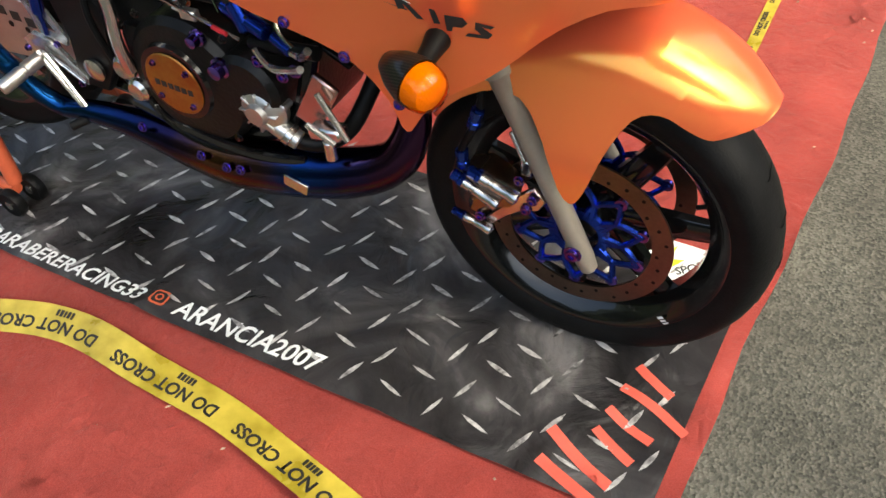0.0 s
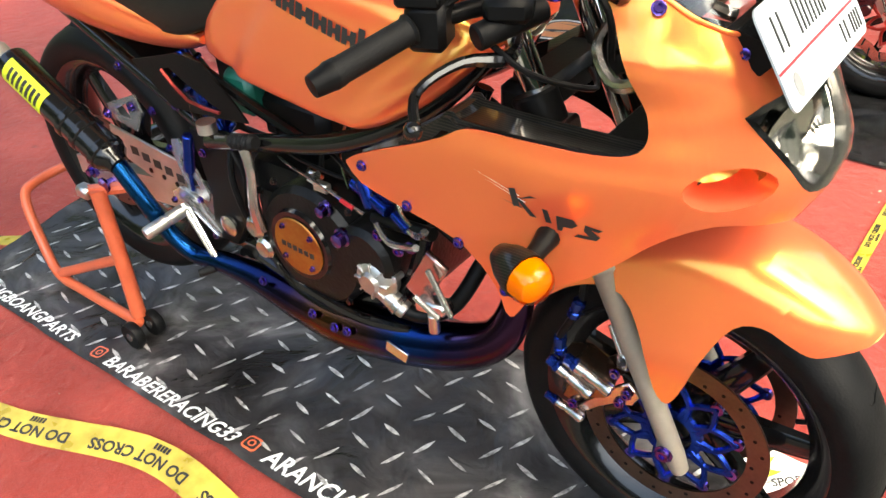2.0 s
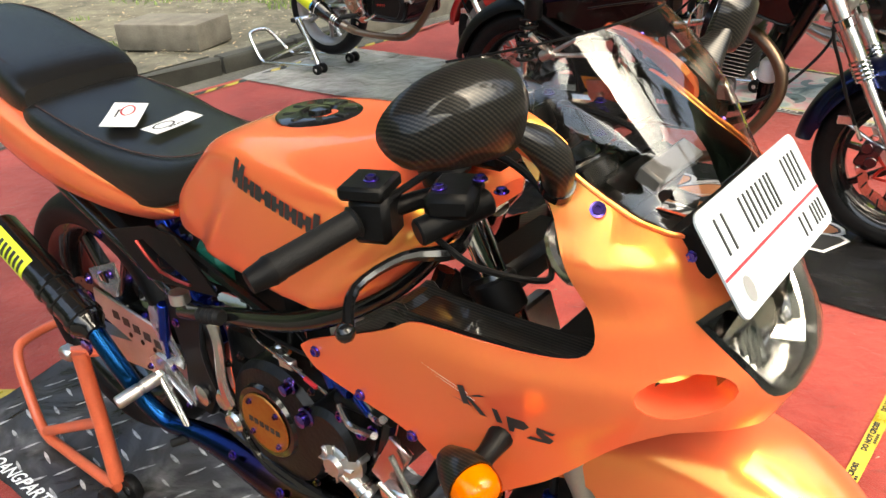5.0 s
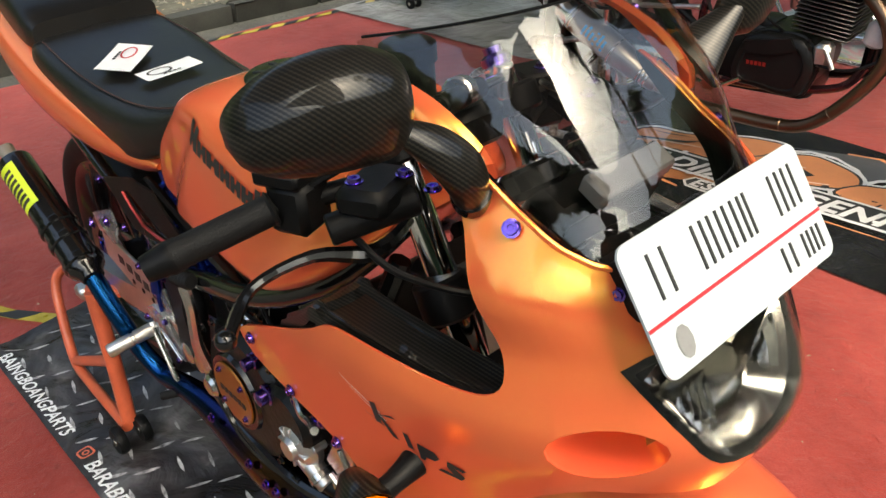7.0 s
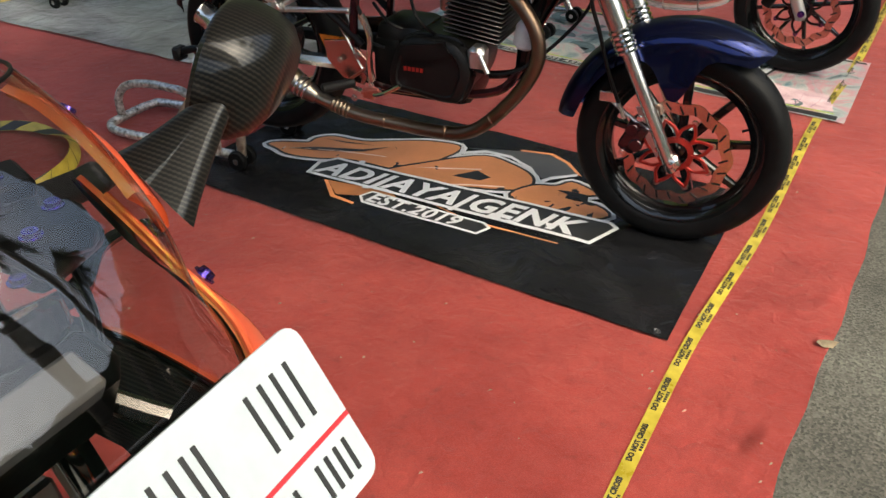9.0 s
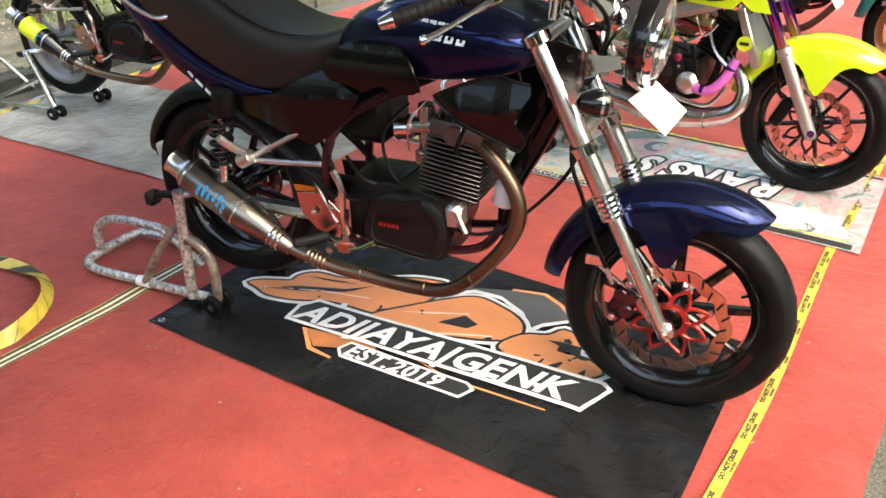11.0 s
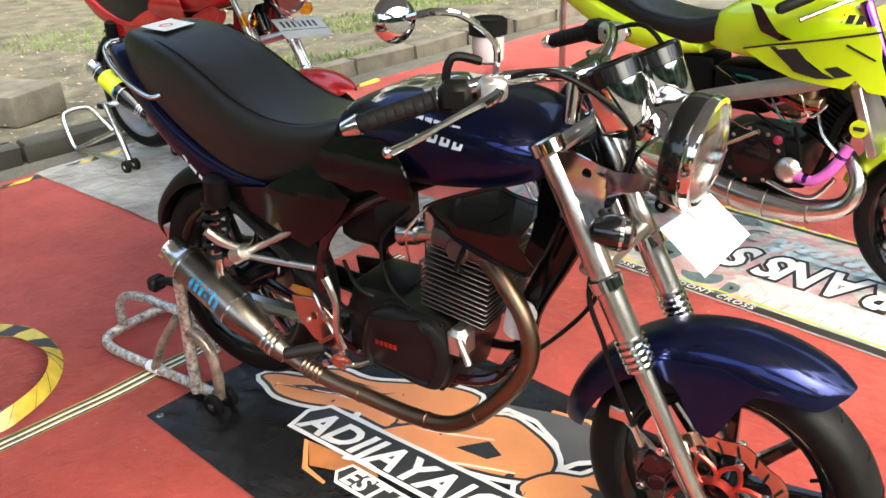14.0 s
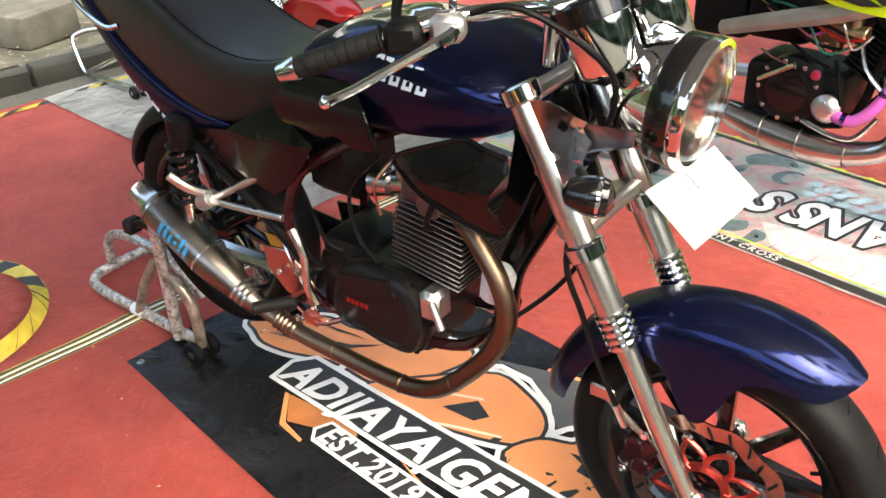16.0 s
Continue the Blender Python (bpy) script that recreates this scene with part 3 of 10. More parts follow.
# small bits of grit and crumbs on the carpet
bm = bmesh.new()
for _ in range(700):
    y = rng.uniform(0.4, 6)
    x = rng.uniform(kerb_line(y) + 0.5, carpet_edge(y))
    s = rng.uniform(0.0015, 0.005)
    z = swell(x, y) + 0.0
    vs = [bm.verts.new((x + s * math.cos(k * 1.6 + s * 900), y + s * math.sin(k * 1.6), z)) for k in range(4)] + [bm.verts.new((x, y, z + s))]
    for k in range(4):
        bm.faces.new((vs[k], vs[(k + 1) % 4], vs[4]))
solo("crumbs", bm, mat("crumbs", (0.42, 0.30, 0.22), 0.9, vary=0.5, scale=3), "tiny crumbs and grit scattered over the carpet", "grit", "stuff", smooth=False)


# ---- printed tarpaulin banners ----
def banner(name, label, corners, height, material, n=(90, 40)):
    """A tarpaulin between four corners (near rear, near front, far front, far rear) with creases by height(x, y)."""
    A, B, C, D = [Vector((*c, 0)) for c in corners]
    bm = bmesh.new()
    rows = []
    for j in range(n[1] + 1):
        v = j / n[1]
        row = []
        for i in range(n[0] + 1):
            u = i / n[0]
            p = (A * (1 - u) + B * u) * (1 - v) + (D * (1 - u) + C * u) * v
            row.append(bm.verts.new((p.x, p.y, height(p.x, p.y))))
        rows.append(row)
    for a, b in zip(rows, rows[1:]):
        for i in range(n[0]):
            bm.faces.new((a[i], a[i + 1], b[i + 1], b[i]))
    bmesh.ops.solidify(bm, geom=bm.faces[:], thickness=0.0015)
    ob = thing(name, label, "banner")
    part("tarpaulin", bm, material, ob)
    return ob


def eyelet(x, y, h, parent):
    bm = lathe([(0.011, 0), (0.011, 0.002), (0.008, 0.003), (0.006, 0.002), (0.006, 0)], (x, y, h(x, y) + 0.001), (0, 0, 1), 14)
    part("eyelet", bm, STEEL, parent, "metal eyelet")


def crease1(x, y):
    r = noise.noise((x * 2.2 + y * 1.5, y * 2.6 - x, 2)) ** 2
    fold = 0.006 * max(0.0, 1 - 7 * abs(noise.noise((x * 1.6 + y * 1.1, y * 2.4 - x * 1.3, 21)))) + 0.0045 * max(0.0, 1 - 6 * abs(noise.noise((x * 3.1 - y * 2.2, y * 3.6 + x, 33))))
    return 0.004 + 0.010 * r + fold + 0.0050 * abs(noise.noise((x * 7, y * 9, 5))) + 0.0022 * abs(noise.noise((x * 15 - y * 6, y * 17, 8)))


PLATE_PRINT = vinyl_material("tread_plate_print", [(0.30, (0.024, 0.022, 0.023)), (0.47, (0.060, 0.056, 0.058)), (0.58, (0.105, 0.100, 0.102)), (0.70, (0.27, 0.258, 0.258))], 0.24, 3.4)
MARK = mat("tread_mark_print", (0.20, 0.19, 0.19), 0.3, vary=0.8, scale=55, color2=(0.66, 0.64, 0.63))
b1 = banner("tread_plate_banner", "dark grey tarpaulin printed with silver tread plate under the orange motorcycle", [(-2.08, 0.80), (0.005, 0.605), (0.085, 1.16), (-2.13, 1.42)], crease1, PLATE_PRINT, (180, 70))
for i in range(34):
    for j in range(16):
        x, y = -2.06 + 0.082 * i + 0.041 * (j % 2), 0.62 + 0.060 * j - 0.094 * (-2.06 + 0.082 * i + 0.3)
        a = radians(62 if (i + j) % 2 else -18) + rng.uniform(-0.06, 0.06)
        if not (-2.05 < x < 0.0 and 0.63 - 0.094 * (x + 0.2) < y < 1.24 - 0.1 * x * 0.9):
            continue
        c, s = math.cos(a), math.sin(a)
        L, W = 0.028 * rng.uniform(0.9, 1.1), 0.0050 * rng.uniform(0.8, 1.2)
        bm = bmesh.new()
        pts = [(-L, 0), (-L * 0.5, -W * 0.8), (0, -W), (L * 0.5, -W * 0.8), (L, 0), (L * 0.5, W * 0.5), (0, W * 0.7), (-L * 0.5, W * 0.5)]
        bm.faces.new([bm.verts.new((x + px * c - py * s, y + px * s + py * c, 0)) for px, py in pts])
        part("tread_mark", draped(bm, crease1, 0.0018), MARK, b1)
for text, x, y in (("ARANCIA2007", -0.935, 0.733), ("BARABERERACING33", -1.452, 0.776), ("BAINGBOANGPARTS", -2.02, 0.828)):
    t = lettering(text, 0.052 if len(text) < 12 else 0.046, 0.25, 0.0009, 1.0)
    bmesh.ops.subdivide_edges(t, edges=[e for e in t.edges if e.calc_length() > 0.02], cuts=1)
    moved(t, pose(x, y - 0.022, 0, 0, 0, -5.0))
    part("lettering", draped(t, crease1, 0.002), WHITE, b1, "white slanted lettering")
for x, y in ((-0.977, 0.735), (-1.49, 0.778)):
    t = sheet([(x + px, y + py) for px, py in round_rect(0.038, 0.036, 0.010)], lambda u, v: (u, v, 0), 0.02, 0, [[(x + px, y + py) for px, py in round_rect(0.029, 0.027, 0.006, 2)]])
    part("round_mark", draped(sheet(ellipse((x, y), 0.009, 0.009, 12), lambda u, v: (u, v, 0), 0.02, 0, [ellipse((x, y), 0.0055, 0.0055, 8)]), crease1, 0.002), DARK_ORANGE, b1)
    part("round_mark", draped(t, crease1, 0.002), DARK_ORANGE, b1, "small red app icon outline")
# the brushed red script near the front end
BRUSH = mat("red_brush_print", (0.62, 0.10, 0.07), 0.4)
for p, w in (([(0, 0, 0), (0.02, 0.10, 0), (0.028, 0.14, 0)], 0.012), ([(0.045, 0.02, 0), (0.06, 0.08, 0), (0.085, 0.15, 0)], 0.012), ([(0.10, 0.01, 0), (0.112, 0.05, 0), (0.128, 0.09, 0)], 0.010), ([(0.15, 0.0, 0), (0.16, 0.05, 0), (0.172, 0.09, 0)], 0.010), ([(0.19, -0.04, 0), (0.212, 0.02, 0), (0.222, 0.09, 0)], 0.010), ([(0.245, 0.01, 0), (0.258, 0.05, 0), (0.272, 0.085, 0)], 0.010)):
    t = moved(tube(p, w, 6, 5), pose(-0.05, 0.60, 0, 0, 0, 76))
    part("script_stroke", draped(t, crease1, 0.0018), BRUSH, b1, "red brushed stroke")

t = sheet([(-0.110, 1.215), (0.012, 1.204), (0.006, 1.100), (-0.080, 1.080), (-0.118, 1.130)], lambda u, v: (u, v, 0), 0.03, 0)
part("badge_ground", draped(t, crease1, 0.0016), WHITE, b1, "white badge print")
t = sheet([(-0.098, 1.150), (-0.060, 1.200), (-0.068, 1.160), (-0.040, 1.168), (-0.082, 1.110), (-0.072, 1.146)], lambda u, v: (u, v, 0), 0.03, 0)
part("badge_flash", draped(t, crease1, 0.0022), BADGE, b1, "lime flash print")
t = lettering("SPORT", 0.026, 0.2, 0.0006, 1.0)
moved(t, pose(-0.048, 1.122, 0, 0, 0, 38))
part("lettering", draped(t, crease1, 0.0024), INK, b1, "dark word on the badge")


def crease2(x, y):
    return 0.003 + 0.007 * noise.noise((x * 2.5 - y, y * 3, 9)) ** 2 + 0.004 * abs(noise.noise((x * 6, y * 8, 1))) + 0.0016 * abs(noise.noise((x * 14, y * 16, 4)))


DARK_PRINT = vinyl_material("black_banner_print", [(0.3, (0.008, 0.008, 0.009)), (0.55, (0.022, 0.022, 0.024)), (0.8, (0.05, 0.05, 0.05))], 0.26, 1.6)
PEACH = mat("orange_print", (0.72, 0.27, 0.10), 0.42, vary=0.12, scale=5)
LETTER = mat("white_print", (0.70, 0.70, 0.70), 0.42, vary=0.06)
OCHRE = mat("brown_orange_print", (0.40, 0.15, 0.05), 0.42, vary=0.2)
b2 = banner("club_banner", "black tarpaulin with orange flame lettering and white words", [(-1.73, 2.70), (-0.02, 2.436), (0.075, 3.30), (-1.62, 3.56)], crease2, DARK_PRINT, (150, 80))
for x, y in ((-1.69, 2.72), (-0.05, 2.46), (0.055, 3.277), (-1.60, 3.53)):
    eyelet(x, y, crease2, b2)


def print_on(parent, name, outline, h, lift, material, label="", cell=0.06):
    t = sheet(outline, lambda u, v: (u, v, 0), cell, 0)
    return part(name, draped(t, h, lift), material, parent, label)


def ribbon_text(parent, text, size, x, y, rz, h, lift, material, label, shear=0.35, bold=0.0, space=1.0):
    t = lettering(text, size, shear, bold, space)
    for axis in (0, 1):
        lo, hi = min(v.co[axis] for v in t.verts), max(v.co[axis] for v in t.verts)
        for k in range(1, int((hi - lo) / 0.022) + 1):
            no = Vector((1, 0, 0)) if axis == 0 else Vector((0, 1, 0))
            bmesh.ops.bisect_plane(t, geom=t.verts[:] + t.edges[:] + t.faces[:], plane_co=no * (lo + 0.022 * k), plane_no=no, dist=1e-6)
    moved(t, pose(x, y, 0, 0, 0, rz))
    return part("lettering", draped(t, h, lift), material, parent, label)


# ---- motorcycle building blocks, in the machine's own axes: x ahead, y to its left, z up ----
def tyre_mesh(R, w, rim=0.216):
    prof = [(rim + 0.004, -w * 0.36), (rim + 0.012, -w * 0.42), (rim + 0.026, -w * 0.48), (R - 0.032, -w * 0.5), (R - 0.018, -w * 0.44), (R - 0.006, -w * 0.28), (R, 0)]
    prof = prof + [(r, -h) for r, h in reversed(prof[:-1])]
    sm = spline(prof, 3)
    return lathe([(p[0], p[1]) for p in sm], (0, 0, 0), (0, 1, 0), 64, closed=True)


def rim_mesh(w, R=0.216):
    h = w * 0.40
    prof = [(R + 0.013, -h - 0.003), (R + 0.010, -h + 0.006), (R - 0.004, -h + 0.012), (R - 0.018, -h * 0.3), (R - 0.018, h * 0.3), (R - 0.004, h - 0.012), (R + 0.010, h - 0.006), (R + 0.013, h + 0.003), (R + 0.003, h), (R - 0.012, h - 0.014), (R - 0.026, h * 0.3), (R - 0.026, -h * 0.3), (R - 0.012, -h + 0.014), (R + 0.003, -h)]
    return lathe(prof, (0, 0, 0), (0, 1, 0), 60, closed=True)


def spoke_mesh(a, r0, r1, w0, w1, d, fork=0.0):
    """One cast spoke at angle a; with fork it parts in two towards the rim."""
    def bar(b):
        p0, p1 = Vector((r0 * math.cos(a), 0, r0 * math.sin(a))), Vector((r1 * math.cos(b), 0, r1 * math.sin(b)))
        t = (p1 - p0).normalized()
        s = Vector((-t.z, 0, t.x))
        rings = []
        for k in range(5):
            q = k / 4
            c, w = p0.lerp(p1, q), w0 + (w1 - w0) * q
            e = d * (1 - 0.35 * q)
            rings.append([c + s * sx * w + Vector((0, sy * e, 0)) for sx, sy in ((-0.5, -0.3), (-0.3, -0.5), (0.3, -0.5), (0.5, -0.3), (0.5, 0.3), (0.3, 0.5), (-0.3, 0.5), (-0.5, 0.3))])
        return loft(rings)
    return bar(a) if not fork else joined(bar(a - fork), bar(a + fork))


def groove_mesh(R, w, a):
    """A wavy sipe line pressed into the tread."""
    pts = []
    for k in range(7):
        q = -0.42 + 0.84 * k / 6
        r = R - 0.055 * (2 * abs(q)) ** 2.6 + 0.0004
        t = a + 0.22 * abs(q) + 0.03 * math.sin(k * 2.4)
        pts.append((r * math.cos(t), q * w, r * math.sin(t)))
    return tube(pts, 0.0012, 5, 3)


def wheel(parent, name, at, R, w, spokes, rim_material, fork=0.0, turn=0.0, hub=0.035, spoke_w=(0.034, 0.026)):
    rim = part(name, rim_mesh(w), rim_material, parent)
    rim.matrix_local = Matrix.Translation(at)
    part("tyre", tyre_mesh(R, w), RUBBER, rim, "black rubber road tyre")
    part("hub", lathe([(hub * 0.6, -w * 0.5), (hub, -w * 0.42), (hub, w * 0.42), (hub * 0.6, w * 0.5)], (0, 0, 0), (0, 1, 0), 24), rim_material, rim)
    for k in range(spokes):
        part("spoke", spoke_mesh(turn + 2 * math.pi * k / spokes, hub * 0.8, 0.196, spoke_w[0], spoke_w[1], 0.034, fork), rim_material, rim)
    tagged(part("tread_grooves", joined(*[groove_mesh(R, w, 2 * math.pi * k / 22) for k in range(22)]), SATIN, rim), kind="stuff")
    part("valve", rod((0.196 * math.cos(0.4), -0.004, 0.196 * math.sin(0.4)), (0.172 * math.cos(0.4), -0.006, 0.172 * math.sin(0.4)), 0.004, 8), SATIN, rim)
    return rim


def brake_disc(parent, y, r_out, r_in, carrier_r, disc_material, carrier_material, arms, petal=0.0, holes=30, bobbin=PURPLE):
    n = 120
    outer = [((r_out + petal * math.cos(k * 2 * math.pi / n * 10)) * math.cos(2 * math.pi * k / n), (r_out + petal * math.cos(k * 2 * math.pi / n * 10)) * math.sin(2 * math.pi * k / n)) for k in range(n)]
    inner = [((r_in + petal * math.cos(k * 2 * math.pi / n * 10)) * math.cos(2 * math.pi * k / n), (r_in + petal * math.cos(k * 2 * math.pi / n * 10)) * math.sin(2 * math.pi * k / n)) for k in range(n)]
    bm = bmesh.new()
    loops = [[bm.verts.new((p[0], yy, p[1])) for p in ring] for ring, yy in ((outer, y - 0.002), (outer, y + 0.002), (inner, y + 0.002), (inner, y - 0.002))]
    for a, b in zip(loops, loops[1:] + loops[:1]):
        for j in range(n):
            bm.faces.new((a[j], a[(j + 1) % n], b[(j + 1) % n], b[j]))
    disc = part("brake_disc", bm, disc_material, parent)
    dots = []
    for k in range(holes):
        a, r = 2 * math.pi * k / holes, (r_in + r_out) / 2 + (-0.008, 0.006, 0.0)[k % 3] * (1.0 if not petal else 0.8)
        if petal:
            p = [Vector((r + s * 0.011, 0, s * 0.006)) for s in (-1, 1)]
            rot = Matrix.Rotation(-a, 4, "Y")
            dots.append(tube([(rot @ p[0]) + Vector((0, y - 0.0022, 0)), (rot @ p[1]) + Vector((0, y - 0.0022, 0))], 0.0028, 6, 1))
        else:
            dots.append(lathe([(0.0032, 0), (0.0032, 0.0006)], (r * math.cos(a), y - 0.0026, r * math.sin(a)), (0, 1, 0), 8))
    tagged(part("slot_pattern", joined(*dots), SATIN, parent, "dark drilled slots"), kind="stuff")
    for k in range(arms):
        a = 2 * math.pi * (k + 0.5) / arms
        for b in (-0.26, 0.26):
            p0, p1 = (0.040 * math.cos(a + b * 1.7), y, 0.040 * math.sin(a + b * 1.7)), (carrier_r * math.cos(a), y, carrier_r * math.sin(a))
            pm = (0.5 * (p0[0] + p1[0]) - 0.012 * math.sin(a) * (1 if b > 0 else -1), y, 0.5 * (p0[2] + p1[2]) + 0.012 * math.cos(a) * (1 if b > 0 else -1))
            part("carrier_arm", tube([p0, pm, p1], [0.0062, 0.0052, 0.0058], 6, 4), carrier_material, parent)
    part("disc_carrier", lathe([(0.034, -0.004), (0.050, -0.004), (0.050, 0.004), (0.034, 0.004)], (0, y, 0), (0, 1, 0), 24, closed=True), carrier_material, parent)
    for k in range(arms):
        a = 2 * math.pi * (k + 0.5) / arms
        part("bobbin", lathe([(0.0045, -0.0035), (0.010, -0.0035), (0.010, 0.003), (0.0045, 0.003)], (carrier_r * math.cos(a), y, carrier_r * math.sin(a)), (0, 1, 0), 12, closed=True), bobbin, parent)
    return disc


def coil(a, b, r, wire, turns, n=8):
    a, b = Vector(a), Vector(b)
    d = (b - a).normalized()
    u = d.orthogonal().normalized()
    v = d.cross(u)
    N = turns * 12
    return tube([tuple(a.lerp(b, k / N) + (u * math.cos(k * math.pi / 6) + v * math.sin(k * math.pi / 6)) * r) for k in range(N + 1)], wire, 6, 1)


def paddock_stand(name, label, m, material, foot, lift_h, w=0.13, length=0.42, caster_x=0.22):
    """A rear paddock stand: U base, uprights with lifting pads, castors. Origin on the ground below the lifting point."""
    s = thing(name, label, "paddock stand", m)
    r = 0.013
    part("base_tube", tube([(caster_x, -w - 0.06, 0.05), (-length * 0.6, -w - 0.05, 0.035), (-length * 0.95, -w - 0.04, 0.03), (-length - 0.06, -w - 0.02, 0.10), (-length - 0.13, -w + 0.01, 0.185), (-length - 0.15, -w + 0.06, 0.205), (-length - 0.15, w - 0.06, 0.205), (-length - 0.13, w - 0.01, 0.185), (-length - 0.06, w + 0.02, 0.10), (-length * 0.95, w + 0.04, 0.03), (-length * 0.6, w + 0.05, 0.035), (caster_x, w + 0.06, 0.05)], r, 10, 6), material, s)
    for sy in (-1, 1):
        part("upright", tube([(caster_x - 0.01, sy * (w + 0.05), 0.06), (caster_x * 0.5 - 0.01, sy * (w + 0.04), 0.20), (-0.02, sy * (w + 0.03), lift_h)], r * 1.35, 10, 4), material, s)
        part("brace", tube([(caster_x * 0.45 - 0.01, sy * (w + 0.035), 0.21), (-length * 0.90, sy * (w + 0.04), 0.04)], r, 10, 1), material, s)
        part("pad_arm", tube([(-0.05, sy * (w + 0.03), lift_h - 0.01), (0.03, sy * (w - 0.01), lift_h + 0.005), (0.05, sy * (w - 0.05), lift_h + 0.01)], r * 1.1, 8, 3), material, s)
        part("pad", box((-0.06, sy * (w + 0.035), lift_h - 0.012), (0.04, 0.03, 0.03), 0.006), foot, s)
        for q in (-0.028, 0.028):
            c = part("castor", lathe([(0.012, -0.011), (0.031, -0.011), (0.034, -0.006), (0.034, 0.006), (0.031, 0.011), (0.012, 0.011)], (caster_x + 0.01, sy * (w + 0.06) + q, 0.036), (0, 1, 0), 20), SATIN, s)
            part("castor_hub", lathe([(0.011, -0.013), (0.011, 0.013)], (caster_x + 0.01, sy * (w + 0.06) + q, 0.036), (0, 1, 0), 12), STEEL, c)
    return s


# ======== the orange sports motorcycle ========
B1 = pose(-0.215, 0.936, 0.002, 0, 0, -5.4)
bike = thing("sports_motorcycle", "pearl orange faired sports motorcycle on an orange rear stand", "motorcycle", B1, "show motorcycles")
FA, RA = Vector((0.022, 0.029, 0.291)), Vector((-1.30, 0, 0.405))

fw = wheel(bike, "front_wheel", FA, 0.292, 0.112, 7, BLACK, turn=0.115, spoke_w=(0.052, 0.036))
brake_disc(fw, -0.062, 0.150, 0.117, 0.104, BROWNSTEEL, BLUE_ANO, 10)
brake_disc(fw, 0.062, 0.150, 0.117, 0.104, BROWNSTEEL, BLUE_ANO, 10, holes=10)
part("rim_lettering", moved(bars([0.006, 0.004, 0.006, 0.005, 0.006, 0.004, 0.006, 0.005, 0.006], 0.010, 0.0025, 0.2), Matrix.Translation((0.14, -0.0475, -0.155)) @ Matrix.Rotation(radians(42), 4, "Y") @ Matrix.Rotation(radians(90), 4, "X")), LETTER, fw, "small white rim lettering")
rw = wheel(bike, "rear_wheel", RA, 0.298, 0.135, 6, BLACK, turn=0.1, spoke_w=(0.046, 0.040))
brake_disc(rw, -0.075, 0.11, 0.08, 0.07, BROWNSTEEL, BLUE_ANO, 6, holes=14)

# forks: lower legs, polished stanchions, clamps
rake = Vector((-0.42, 0, 0.907)).normalized()
for sy in (-1, 1):
    y = 0.090 * sy
    low, mid, top = FA + Vector((0, y, 0)) - rake * 0.02 + Vector((0.012, 0, 0)), FA + Vector((0, y, 0)) + rake * 0.33 + Vector((0.012, 0, 0)), FA + Vector((0, y, 0)) + rake * 0.78 + Vector((0.012, 0, 0))
    leg = part("fork_leg", lathe([(0.008, -0.030), (0.014, -0.024), (0.0165, 0), (0.0175, 0.2), (0.0190, 0.33), (0.023, 0.335), (0.023, 0.365), (0.019, 0.37)], low, rake, 18), GUNMETAL, bike)
    part("axle_clamp", box(tuple(low + Vector((-0.012, 0, 0.01))), (0.036, 0.026, 0.042), 0.008), GUNMETAL, leg)
    part("axle_bolt", bolt(low + Vector((-0.012, sy * 0.019, 0.018)), (0, sy, 0), 0.011, 0.008), PURPLE, leg)
    st = part("stanchion", rod(mid, top, 0.0185, 18), CHROME, bike)
    part("fork_cap", lathe([(0.019, 0), (0.019, 0.01), (0.012, 0.014), (0.012, 0.022)], top, rake, 14), PURPLE, st)
for h, wd in ((0.56, 0.05), (0.735, 0.035)):
    c = FA + rake * h
    part("triple_clamp", joined(box(tuple(c + Vector((-0.02, 0, 0))), (0.07, 0.20, wd), 0.012), *[lathe([(0.028, -wd / 2), (0.032, -wd / 2 + 0.004), (0.032, wd / 2 - 0.004), (0.028, wd / 2)], c + Vector((0.012, 0.098 * s, 0)), rake, 18) for s in (-1, 1)]), SATIN, bike)

# brake caliper behind the leg: pinkish bracket arm, bronze body, polished bridge tubes, hose
cal = part("brake_caliper", joined(loft([[(x, y, z) for x, z in ((-0.150, 0.400), (-0.118, 0.412), (-0.066, 0.384), (-0.072, 0.352), (-0.100, 0.340), (-0.132, 0.360))] for y in (-0.082, -0.078, -0.045, -0.041)]), box((-0.128, -0.066, 0.335), (0.036, 0.034, 0.050), 0.010, Matrix.Rotation(radians(20), 4, "Y"))), mat("bronze_caliper", (0.30, 0.19, 0.13), 0.26, 1.0, vary=0.2), bike, "bronze brake caliper with polished tubes")
part("caliper_bracket", plate([(-0.112, 0.288), (-0.084, 0.318), (-0.060, 0.338), (-0.030, 0.350), (-0.020, 0.372), (-0.040, 0.392), (-0.062, 0.372), (-0.085, 0.345), (-0.108, 0.318), (-0.122, 0.298)], -0.072, -0.063, 0.002), mat("pale_pink_alloy", (0.66, 0.50, 0.44), 0.25, 1.0), cal)
